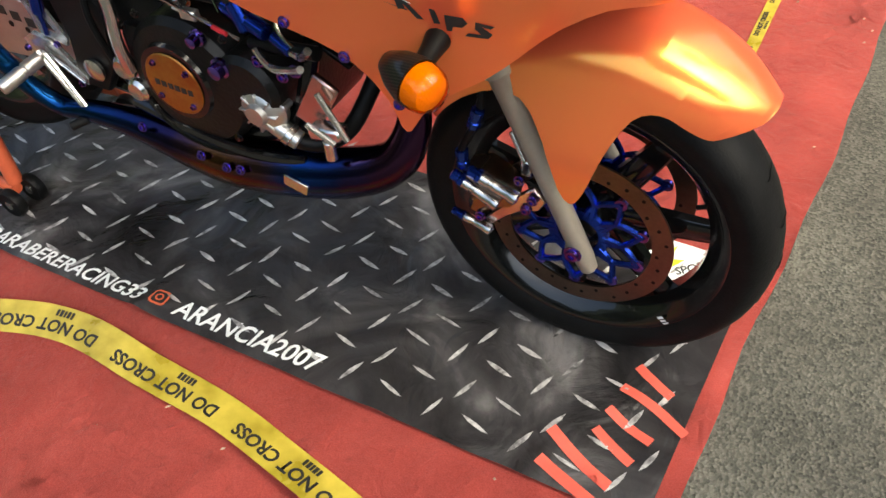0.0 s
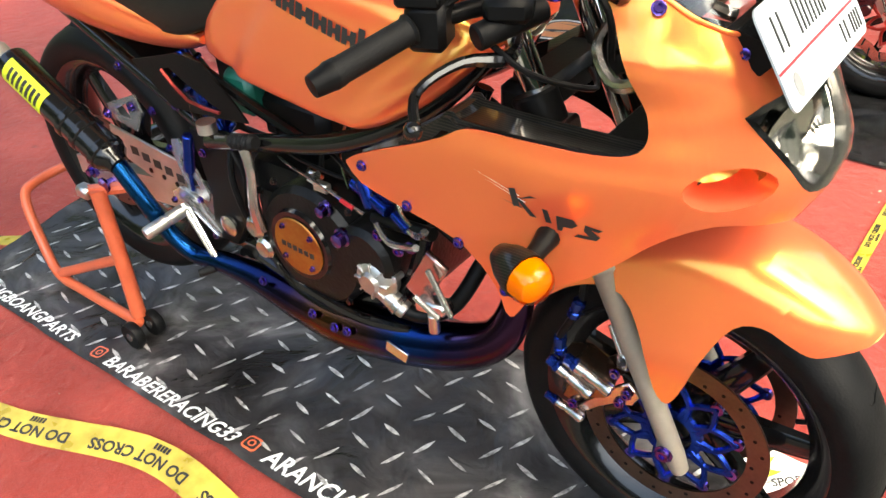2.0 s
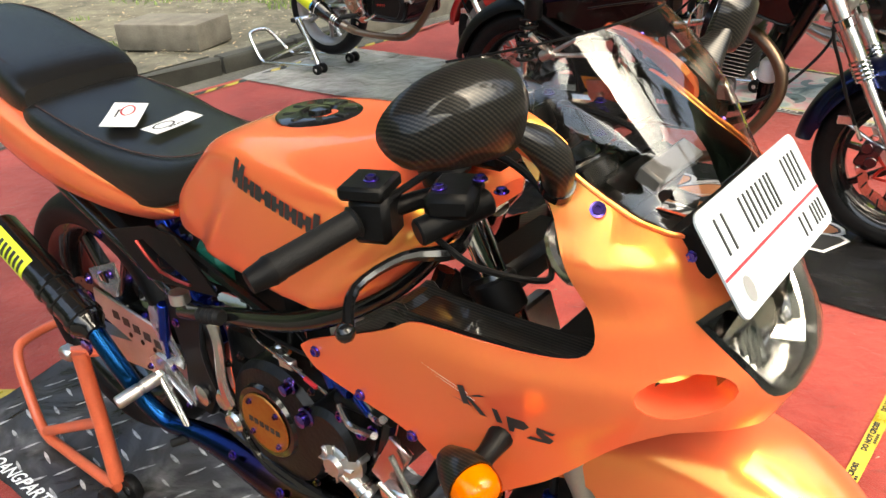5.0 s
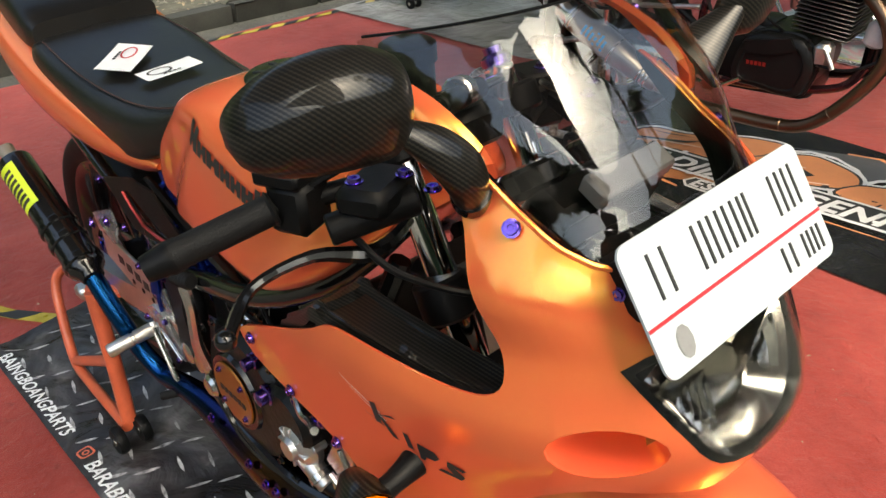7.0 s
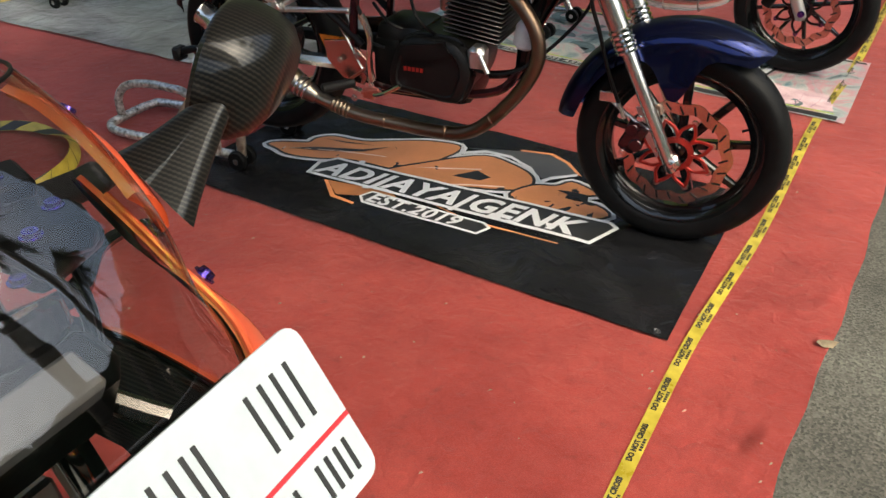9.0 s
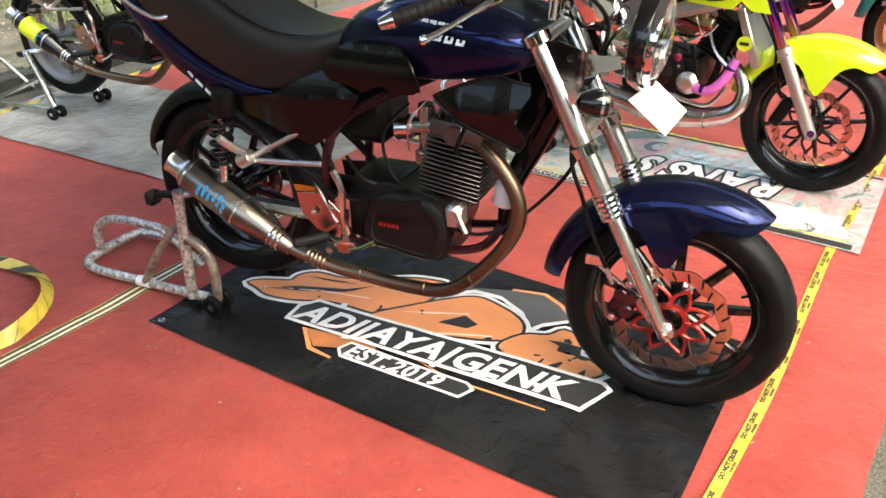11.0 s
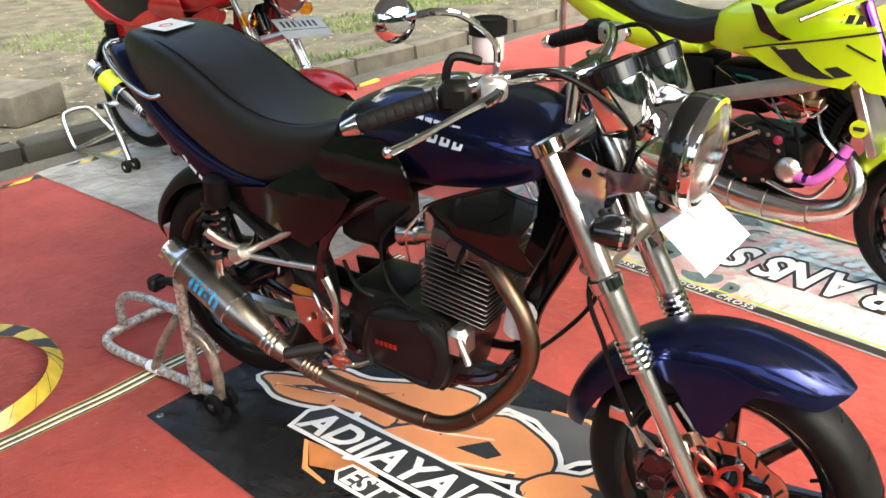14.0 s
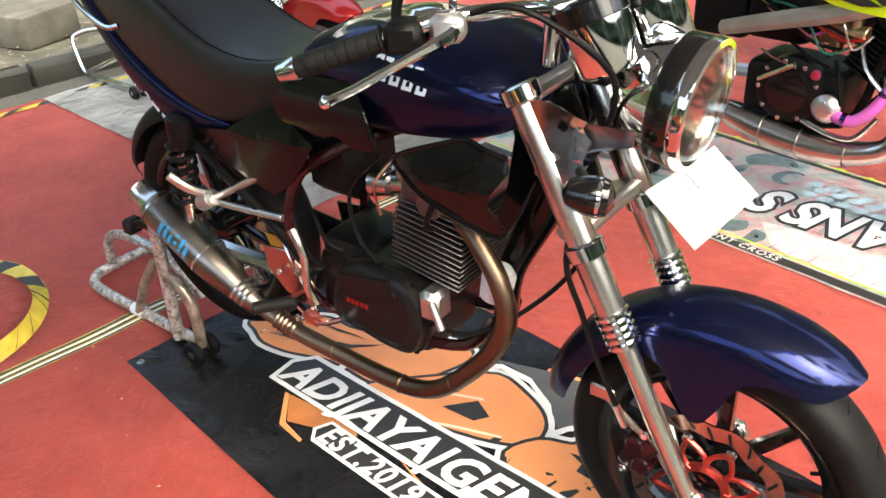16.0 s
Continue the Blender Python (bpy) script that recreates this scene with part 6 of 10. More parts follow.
# engine
eng = part("crankcase", joined(box((-0.60, 0, 0.45), (0.34, 0.24, 0.17), 0.03, seg=2), box((-0.72, 0, 0.52), (0.14, 0.20, 0.12), 0.025, seg=2), lathe([(0.115, 0), (0.115, 0.05), (0.105, 0.062), (0.06, 0.066)], (-0.60, -0.09, 0.475), (0, -1, 0), 32), lathe([(0.06, 0), (0.06, 0.06), (0.05, 0.07)], (-0.475, -0.09, 0.50), (0, -1, 0), 24)), DARKMETAL, bike, "black cast engine case")
cov = part("clutch_cover", lathe([(0.068, 0), (0.070, 0.003), (0.066, 0.010), (0.010, 0.010)], (-0.615, -0.152, 0.480), (0, -1, 0), 32), BLACK, eng)
part("cover_plate", lathe([(0.052, 0), (0.056, 0.002), (0.054, 0.004), (0.005, 0.004)], (-0.615, -0.162, 0.480), (0, -1, 0), 32), mat("orange_gold_plate", (0.42, 0.11, 0.025), 0.3, 0.85, color2=(0.48, 0.24, 0.05)), cov, "orange gold cover plate with dark bars")
for k in range(6):
    part("cover_bar", box((-0.648 + 0.013 * k, -0.1665, 0.478 - 0.001 * k), (0.009, 0.001, 0.010), 0), INK, cov)
for k in range(4):
    a = 0.7 + k * math.pi / 2
    part("cover_bolt", bolt((-0.615 + 0.045 * math.cos(a), -0.165, 0.48 + 0.045 * math.sin(a)), (0, -1, 0), 0.0045), PURPLE, cov)
for p, r in (((-0.545, -0.150, 0.575), 0.0105), ((-0.51, -0.155, 0.535), 0.013)):
    part("filler_cap", lathe([(r * 1.3, 0), (r * 1.3, 0.006), (r, 0.008), (r * 0.9, 0.02), (r * 0.4, 0.022)], p, (0, -1, 0), 14), PURPLE, eng)
part("breather", lathe([(0.012, 0), (0.014, 0.01), (0.010, 0.014), (0.010, 0.03), (0.004, 0.034)], (-0.60, -0.11, 0.585), (0, -0.3, 1), 14), STEEL, eng)
wp = part("water_pump", joined(lathe([(0.040, 0), (0.042, 0.012), (0.032, 0.026), (0.020, 0.03), (0.016, 0.038)], (-0.455, -0.135, 0.470), (0, -1, 0), 24), rod((-0.455, -0.15, 0.455), (-0.40, -0.145, 0.420), 0.016), *[rod((-0.455 + 0.040 * math.cos(a), -0.13, 0.47 + 0.040 * math.sin(a)), (-0.455 + 0.040 * math.cos(a), -0.152, 0.47 + 0.040 * math.sin(a)), 0.007, 8) for a in (0.3, 1.9, 3.4, 4.9)]), ALU, bike, "cast alloy water pump")
for a in range(8):
    part("pump_rib", box((-0.455 + 0.026 * math.cos(a * 0.785), -0.160, 0.470 + 0.026 * math.sin(a * 0.785)), (0.018, 0.012, 0.004), 0.001, Matrix.Rotation(-a * 0.785, 4, "Y")), ALU, wp)
part("pump_clamp", lathe([(0.0165, -0.006), (0.0185, -0.005), (0.0185, 0.005), (0.0165, 0.006)], (-0.415, -0.147, 0.430), (0.7, 0, -0.5), 16, closed=True), STEEL, wp)
part("coolant_hose", tube([(-0.405, -0.145, 0.422), (-0.37, -0.13, 0.415), (-0.33, -0.10, 0.44), (-0.30, -0.05, 0.52)], 0.014, 10), SATIN, bike)
part("cylinder", joined(*[box((-0.395 + 0.0 + 0.014 * k * 0.5, 0, 0.55 + 0.014 * k), (0.125 - 0.001 * k, 0.14, 0.008), 0.002, Matrix.Rotation(radians(28), 4, "Y")) for k in range(9)], box((-0.38, 0, 0.60), (0.10, 0.11, 0.14), 0.01, Matrix.Rotation(radians(28), 4, "Y"))), DARKMETAL, bike)
part("cylinder_head", box((-0.335, 0, 0.69), (0.13, 0.14, 0.04), 0.012, Matrix.Rotation(radians(28), 4, "Y")), DARKMETAL, bike)
part("carburettor", joined(rod((-0.53, -0.05, 0.635), (-0.44, -0.05, 0.64), 0.024), rod((-0.485, -0.05, 0.60), (-0.485, -0.05, 0.71), 0.022), box((-0.485, -0.05, 0.595), (0.055, 0.055, 0.03), 0.008)), ALU, bike)
part("blue_pump", joined(rod((-0.50, -0.125, 0.625), (-0.42, -0.14, 0.605), 0.013), rod((-0.475, -0.13, 0.64), (-0.455, -0.135, 0.60), 0.016), rod((-0.41, -0.14, 0.602), (-0.375, -0.15, 0.592), 0.009)), BLUE_ANO, bike)
part("braided_hose", tube([(-0.375, -0.15, 0.592), (-0.35, -0.16, 0.595), (-0.32, -0.18, 0.625)], 0.006, 8), STEEL, bike)
part("engine_cable", tube([(-0.60, -0.10, 0.66), (-0.52, -0.13, 0.655), (-0.45, -0.14, 0.62)], 0.004, 6), SATIN, bike)
part("radiator", box((-0.235, 0, 0.60), (0.03, 0.26, 0.20), 0.005, Matrix.Rotation(radians(-15), 4, "Y")), ALU, bike)
part("heat_shield", box((-0.36, -0.135, 0.50), (0.045, 0.012, 0.10), 0.003, Matrix.Rotation(radians(30), 4, "Y")), mat("pink_tinted_alloy", (0.62, 0.40, 0.36), 0.25, 1.0), bike)
part("shield_clamp", joined(box((-0.345, -0.14, 0.455), (0.06, 0.03, 0.022), 0.004, Matrix.Rotation(radians(-10), 4, "Y")), rod((-0.34, -0.15, 0.445), (-0.34, -0.15, 0.41), 0.010)), STEEL, bike)
for p in ((-0.44, -0.15, 0.56), (-0.40, -0.15, 0.545), (-0.375, -0.15, 0.56)):
    part("engine_bolt", bolt(p, (0, -1, 0), 0.008), PURPLE, bike)
part("intake_rod", tube([(-0.46, -0.13, 0.575), (-0.33, -0.15, 0.60)], 0.011, 10, 1), SATIN, bike)

# two-stroke exhaust: header, chamber, tail pipe, silencer
ex = part("exhaust_chamber", tube([(-0.315, -0.03, 0.53), (-0.255, -0.06, 0.530), (-0.228, -0.08, 0.475), (-0.250, -0.105, 0.405), (-0.330, -0.118, 0.360), (-0.45, -0.125, 0.330), (-0.56, -0.128, 0.315), (-0.66, -0.13, 0.318), (-0.78, -0.135, 0.330), (-0.87, -0.145, 0.335), (-0.94, -0.155, 0.335), (-0.985, -0.17, 0.375), (-1.02, -0.185, 0.45), (-1.065, -0.195, 0.528)], [0.021, 0.022, 0.026, 0.034, 0.042, 0.047, 0.048, 0.042, 0.030, 0.022, 0.019, 0.018, 0.018, 0.018], 16, 6), BLUE_EXH, bike, "heat-blued steel expansion chamber")
part("chamber_badge", box((-0.41, -0.168, 0.345), (0.045, 0.004, 0.022), 0.001, Matrix.Rotation(radians(14), 4, "Y")), STEEL, ex)
for p in ((-0.60, -0.172, 0.345), (-0.545, -0.175, 0.34), (-0.515, -0.175, 0.345), (-0.73, -0.165, 0.36)):
    part("chamber_bolt", bolt(p, (0, -1, 0.3), 0.007), PURPLE, ex)
part("lower_guard", tube([(-0.76, -0.135, 0.385), (-0.62, -0.15, 0.375), (-0.50, -0.15, 0.365), (-0.40, -0.14, 0.375)], 0.010, 8), BLACK, bike)
sd = Vector((-0.295, -0.005, 0.170)).normalized()
s0 = Vector((-1.062, -0.196, 0.530))
si = part("silencer", lathe([(0.021, -0.01), (0.024, 0.0), (0.034, 0.012), (0.035, 0.02), (0.035, 0.30), (0.033, 0.305), (0.018, 0.312)], s0, sd, 28), BLACK, bike, "black tubular silencer with lime badge")
for h in (0.022, 0.075, 0.115):
    part("silencer_band", lathe([(0.036, 0), (0.0385, 0.003), (0.0385, 0.014), (0.036, 0.017)], s0 + sd * h, sd, 28), BLACK, si)
part("silencer_tip", lathe([(0.016, 0.0), (0.016, 0.035), (0.012, 0.035), (0.012, 0.0)], s0 + sd * 0.31, (sd + Vector((-0.1, 0, 0.1))), 16, closed=True), GUNMETAL, si)
u_ = Vector((0.1, -1, 0.45))
u_ = (u_ - sd * u_.dot(sd)).normalized()
w_ = sd.cross(u_).normalized()
rings = []
for h in (0.175, 0.285):
    rings.append([s0 + sd * h + (u_ * math.cos(a) + w_ * math.sin(a)) * 0.0356 for a in (-0.8, -0.5, -0.25, 0, 0.25, 0.5, 0.8)] + [s0 + sd * h + (u_ * math.cos(a) + w_ * math.sin(a)) * 0.0342 for a in (0.8, 0.4, 0, -0.4, -0.8)])
part("silencer_badge", loft(rings), BADGE, si, "lime sticker with black bars")
for k in range(7):
    h = 0.186 + 0.013 * k
    part("badge_bar", loft([[s0 + sd * hh + (u_ * math.cos(a) + w_ * math.sin(a)) * r for a, r in ((-0.45, 0.0360), (-0.15, 0.0360), (0.15, 0.0360), (0.45, 0.0360), (0.45, 0.0350), (0, 0.0350), (-0.45, 0.0350))] for hh in (h, h + 0.0075)]), INK, si)
part("silencer_bracket", sheet([(-1.13, 0.615), (-1.03, 0.655), (-1.02, 0.62), (-1.05, 0.575), (-1.12, 0.585)], lambda u, v: (u, -0.142, v), 0.03, 0.005, [[(-1.105, 0.608), (-1.062, 0.630), (-1.060, 0.597), (-1.10, 0.595)]]), WHITE_ALU, bike, "triangular alloy hanger")
part("bracket_bolt", bolt((-1.12, -0.15, 0.6), (0, -1, 0), 0.009), PURPLE, bike)
part("bracket_bolt", bolt((-1.03, -0.15, 0.635), (0, -1, 0), 0.008), PURPLE, bike)

# rear stand under it
paddock_stand("paddock_stand", "orange painted tubular rear paddock stand with black castors", B1 @ pose(-1.235, 0, 0.004), DARK_ORANGE, ALU, 0.380, 0.125, 0.36, 0.03)
# seat tags
for x, y, rz, n_ in ((-1.040, -0.040, -47, 0), (-0.951, -0.003, 97, 1)):
    t = thing("paper_tag", "white paper tag with red oval print lying on the seat", "tag", B1 @ pose(x, y, 0.9055 if n_ == 0 else 0.893) @ pose(0, 0, 0, 0, 9 if n_ == 0 else 6, 0) @ pose(0, 0, 0, 0, 0, rz), "paper tags")
    w_ = 0.031 if n_ == 0 else 0.021
    part("paper", sheet([(-0.054, -w_), (0.054, -w_), (0.054, w_), (-0.054, w_)], lambda u, v: (u, v, 0.003 + 1.2 * u * u * 0.3), 0.02, 0.0006), CARD, t)
    part("red_oval", sheet(ellipse((-0.018, 0.002), 0.024, 0.013, 18), lambda u, v: (u, v, 0.0040 + 0.36 * u * u), 0.02, 0, [ellipse((-0.018, 0.002), 0.020, 0.010, 12)]), REDINK if n_ == 0 else INK, t)
    part("print_bars", moved(bars([0.007, 0.007, 0.007, 0.007], 0.004, 0.002), Matrix.Translation((-0.02, -0.016, 0.0045))), INK, t)

# cables, hoses and small fittings round the engine
for k, pts in enumerate(([(-0.70, -0.10, 0.60), (-0.64, -0.13, 0.615), (-0.56, -0.14, 0.605), (-0.47, -0.145, 0.585)], [(-0.74, -0.06, 0.66), (-0.66, -0.12, 0.64), (-0.58, -0.13, 0.63), (-0.50, -0.13, 0.628)], [(-0.55, -0.08, 0.69), (-0.53, -0.12, 0.66), (-0.50, -0.14, 0.62)], [(-0.42, -0.10, 0.66), (-0.40, -0.14, 0.62), (-0.37, -0.15, 0.60)], [(-0.66, 0.02, 0.70), (-0.62, -0.06, 0.66), (-0.60, -0.10, 0.60)])):
    part("engine_cable", tube(pts, (0.0028, 0.0035, 0.0022, 0.003, 0.005)[k], 6, 4), (STEEL, SATIN, CHROME, STEEL, SATIN)[k], bike)
part("red_sleeve", tube([(-0.515, -0.146, 0.597), (-0.49, -0.147, 0.590)], 0.0038, 8, 1), REDINK, bike)
part("braided_hose", tube([(-0.440, -0.150, 0.580), (-0.405, -0.165, 0.568), (-0.365, -0.175, 0.580), (-0.33, -0.19, 0.600)], [0.0052 + 0.0006 * (k % 2) for k in range(4)], 8, 8), STEEL, bike)
part("linkage_block", joined(box((-0.565, -0.135, 0.600), (0.030, 0.014, 0.016), 0.002), rod((-0.595, -0.136, 0.605), (-0.535, -0.136, 0.596), 0.003)), ALU, bike)
part("case_rib", tube([(-0.705, -0.150, 0.440), (-0.690, -0.152, 0.400), (-0.640, -0.154, 0.366), (-0.560, -0.154, 0.358), (-0.48, -0.148, 0.372)], 0.007, 8, 4), BLACK, bike)
for x, z in ((-0.700, 0.425), (-0.665, 0.378), (-0.585, 0.360), (-0.520, 0.395), (-0.495, 0.585), (-0.700, 0.560), (-0.66, 0.590)):
    part("case_bolt", bolt((x, -0.152, z), (0, -1, 0), 0.0055), BLACK, bike)
part("airbox", box((-0.68, 0, 0.66), (0.16, 0.16, 0.10), 0.02), SATIN, bike)
part("battery_tray", box((-0.86, 0.03, 0.68), (0.12, 0.12, 0.09), 0.01), SATIN, bike)
part("swing_pivot", lathe([(0.012, 0), (0.022, 0.003), (0.022, 0.010), (0.012, 0.014)], (-0.835, -0.130, 0.43), (0, -1, 0), 18), STEEL, bike)
part("pivot_hose", tube([(-0.80, -0.115, 0.62), (-0.79, -0.14, 0.55), (-0.77, -0.14, 0.47), (-0.75, -0.13, 0.40)], 0.006, 8, 4), SATIN, bike)
part("rear_master_cylinder", joined(rod((-0.905, -0.13, 0.60), (-0.925, -0.132, 0.52), 0.011), rod((-0.925, -0.132, 0.52), (-0.930, -0.132, 0.475), 0.004)), BLUE_ANO, bike)
for q0, q1 in (((-0.305, -0.15, 0.455), (-0.345, -0.15, 0.530)), ((-0.325, -0.155, 0.445), (-0.372, -0.155, 0.470))):
    part("shield_edge", rod(q0, q1, 0.005, 8), STEEL, bike)


# ======== roadsters ========
def arch_fender(cx, cz, r0, w, depth, u0, u1, skirt=()):
    """A mudguard round the wheel from angle u0 to u1; skirt: (angle, reach) points of its lower edge."""
    def f(u, v):
        t, s, a = radians(u), (1 if v >= 0 else -1), abs(v)
        ww = w * (1 - 0.55 * math.exp(-max(u - u0, 0) / 5.0)) * (1 - 0.4 * math.exp(-max(u1 - u, 0) / 8.0))
        if a <= 1:
            r, y = r0 - depth * (1 - math.cos(a * math.pi / 2)) ** 1.2, ww * math.sin(a * math.pi / 2)
        else:
            r, y = r0 - depth - (a - 1) * 0.1, ww + 0.012 * min(1, a - 1)
        return (cx + r * math.cos(t), s * y, cz + r * math.sin(t))
    half = [(u0, 0), (u0 + 1, 0.5), (u0 + 4, 0.95), (u0 + 9, 1.05)] + list(skirt) + [(u1 - 6, 1.05), (u1 - 2, 0.9), (u1, 0)]
    half = [tuple(p) for p in spline(half, 3)]
    return sheet(half + [(u, -v) for u, v in reversed(half[1:-1])], f, (4, 0.2), 0.0025)


def round_lamp(parent, c, r, depth, ax=(1, 0, -0.12)):
    a = Vector(ax).normalized()
    o = Vector(c)
    sh = part("headlamp", lathe([(r * 0.3, -depth), (r * 0.66, -depth * 0.92), (r * 0.90, -depth * 0.60), (r * 0.97, -depth * 0.2), (r * 0.97, 0), (r * 0.90, 0.0), (r * 0.90, -depth * 0.3)], o, a, 40), CHROME, parent, "round chrome headlamp")
    part("lamp_rim", lathe([(r * 0.90, -0.006), (r * 1.0, -0.012), (r * 1.03, -0.004), (r * 1.0, 0.008), (r * 0.91, 0.009)], o, a, 40, closed=True), CHROME, sh)
    part("lamp_band", lathe([(r * 0.97, -0.050), (r * 0.995, -0.046), (r * 1.0, -0.016), (r * 0.985, -0.012)], o, a, 40, closed=True), BLACK, sh)
    part("reflector", lathe([(r * 0.88, -0.004), (r * 0.75, -depth * 0.25), (r * 0.5, -depth * 0.42), (r * 0.18, -depth * 0.5), (0.002, -depth * 0.5)], o, a, 36), LAMP_BOWL, sh)
    part("bulb", lathe([(0.003, -depth * 0.5), (0.012, -depth * 0.45), (0.012, -depth * 0.25), (0.004, -depth * 0.2)], o, a, 14), STEEL, sh)
    part("lamp_glass", lathe([(r * 0.90, 0.002), (r * 0.78, 0.014), (r * 0.5, 0.023), (r * 0.2, 0.027), (0.002, 0.0275)], o, a, 36), CLEAR, sh, "domed clear lamp glass")
    return sh


def gauge(parent, c, ax, r, h):
    a = Vector(ax).normalized()
    g = part("gauge", lathe([(r * 0.82, -h * 0.5), (r * 0.95, -h * 0.42), (r * 0.98, h * 0.20), (r * 0.9, h * 0.22)], c, a, 32), CHROME, parent, "chrome gauge cup with black rim")
    part("gauge_rim", lathe([(r * 0.98, h * 0.20), (r * 1.03, h * 0.22), (r * 1.03, h * 0.46), (r * 0.95, h * 0.5), (r * 0.86, h * 0.5), (r * 0.86, h * 0.40)], c, a, 32), BLACK, g)
    part("gauge_face", lathe([(r * 0.86, h * 0.41), (0.002, h * 0.41)], c, a, 24), INK, g)
    return g


def finned_cylinder(parent, c, tilt, size, n, material):
    m = Matrix.Translation(c) @ Matrix.Rotation(radians(tilt), 4, "Y")
    cyl = part("cylinder", moved(lathe([(size[0] * 0.40, -size[2] / 2), (size[0] * 0.40, size[2] / 2)], (0, 0, 0), (0, 0, 1), 20), m), DARKMETAL, parent)
    for k in range(n):
        z = -size[2] / 2 + size[2] * (k + 0.5) / n
        s = 1.0 - 0.10 * abs(k / (n - 1) - 0.35)
        part("cooling_fin", moved(box((0, 0, z), (size[0] * s, size[1] * s, size[2] / n * 0.30), 0.0012), m), material, cyl)
    return cyl


def roadster(name, label, M, paint, cover, fender_paint, opts):
    b = thing(name, label, "motorcycle", M, "show motorcycles")
    FX, FZ, RX, RZ = 0.0, 0.292, opts.get("rx", -1.345), opts.get("rz", 0.425)
    fw = wheel(b, "front_wheel", (FX, 0, FZ), 0.296, 0.105, opts.get("spokes", 9), opts.get("rim", BLACK), turn=0.15, spoke_w=(0.028, 0.020), hub=0.038)
    brake_disc(fw, -0.070, 0.150, 0.119, 0.102, COPPER_DISC, RED_ANO, 8, petal=0.0045, holes=24, bobbin=STEEL)
    rw = wheel(b, "rear_wheel", (RX, 0, RZ), 0.298, 0.125, opts.get("spokes", 9), opts.get("rim", BLACK), turn=0.5, spoke_w=(0.022, 0.016), hub=0.05)
    part("sprocket", lathe([(0.04, 0.07), (0.085, 0.07), (0.09, 0.075), (0.04, 0.078)], (0, 0, 0), (0, 1, 0), 40, closed=True), STEEL, rw)
    up = Vector((-0.445, 0, 0.895)).normalized()
    for sy in (-1, 1):
        o = Vector((FX - 0.005, sy * 0.108, FZ - 0.02))
        leg = part("fork_leg", lathe([(0.012, -0.02), (0.017, -0.01), (0.0185, 0.02), (0.0185, 0.34), (0.016, 0.36)], o, up, 18), opts.get("leg", STEEL), b, "polished fork leg")
        part("axle_clamp", box(tuple(o + Vector((0.004, 0, 0.012))), (0.04, 0.03, 0.045), 0.008, Matrix.Rotation(radians(-26), 4, "Y")), opts.get("leg", STEEL), leg)
        part("axle_nut", lathe([(0.011, 0), (0.011, 0.009), (0.006, 0.010), (0.006, 0.016)], o + Vector((0.004, sy * 0.014, 0.012)), (0, sy, 0), 6), CHROME, leg)
        rings = [(0.020, 0.335)]
        for k in range(5):
            rings += [(0.031, 0.338 + 0.014 * k), (0.031, 0.344 + 0.014 * k), (0.023, 0.347 + 0.014 * k)]
        part("fork_gaiter", lathe(rings + [(0.020, 0.41)], o, up, 20), CHROME, leg, "ribbed chrome fork gaiter")
        tb = part("fork_tube", lathe([(0.022, 0.40), (0.027, 0.405), (0.027, 0.80), (0.024, 0.815)], o, up, 22), opts.get("tube", STEEL), b, "polished upper fork tube")
        for h in (0.52, 0.80):
            part("clamp_ring", lathe([(0.028, -0.016), (0.034, -0.012), (0.034, 0.012), (0.028, 0.016)], o + up * h, up, 20), CHROME, tb)
        part("lamp_bracket", sheet([(-0.36, 0.86), (-0.30, 0.845), (-0.245, 0.925), (-0.20, 0.935), (-0.20, 0.962), (-0.26, 0.965), (-0.335, 0.99), (-0.375, 0.985)], lambda u, v, sy=sy: (u + 0.035, sy * (0.125 - 0.25 * max(0, u + 0.28)), v), 0.03, 0.004, [ellipse((-0.31, 0.955), 0.010, 0.010, 8), ellipse((-0.325, 0.90), 0.012, 0.008, 8)]), CHROME, b, "chrome lamp bracket")
        ind = part("indicator", lathe([(0.005, -0.045), (0.020, -0.038), (0.031, -0.012), (0.033, 0.010), (0.028, 0.025), (0.010, 0.036)], (-0.20, sy * 0.165, 0.872), (0.85, -0.35 * sy, -0.1), 20), opts.get("signal", MAROON), b, "dark smoked indicator")
        part("indicator_stem", rod((-0.245, sy * 0.12, 0.885), (-0.215, sy * 0.15, 0.877), 0.009), SATIN, ind)
        part("indicator_ring", lathe([(0.031, 0.006), (0.0335, 0.008), (0.0335, 0.013), (0.031, 0.015)], (-0.20, sy * 0.165, 0.872), (0.85, -0.35 * sy, -0.1), 20, closed=True), CHROME, ind)
    for h in (0.545, 0.785):
        part("triple_clamp", box(tuple(Vector((FX - 0.02, 0, FZ - 0.02)) + up * h), (0.07, 0.22, 0.03), 0.01, Matrix.Rotation(radians(-26), 4, "Y")), ALU, b)
    part("front_fender", arch_fender(FX, FZ, 0.356, 0.078, 0.052, 55, 172, ((68, 1.1), (80, 1.35), (88, 2.1), (96, 2.45), (106, 2.3), (112, 1.4), (125, 1.1), (150, 1.08))), fender_paint, b, opts.get("fender_label", ""))
    part("fender_stay", tube([(-0.19, -0.092, 0.43), (-0.11, -0.10, 0.38), (-0.06, -0.10, 0.36)], 0.006, 8), STEEL, b)
    part("fender_bracket", box((-0.195, -0.098, 0.44), (0.05, 0.008, 0.03), 0.003), STEEL, b)
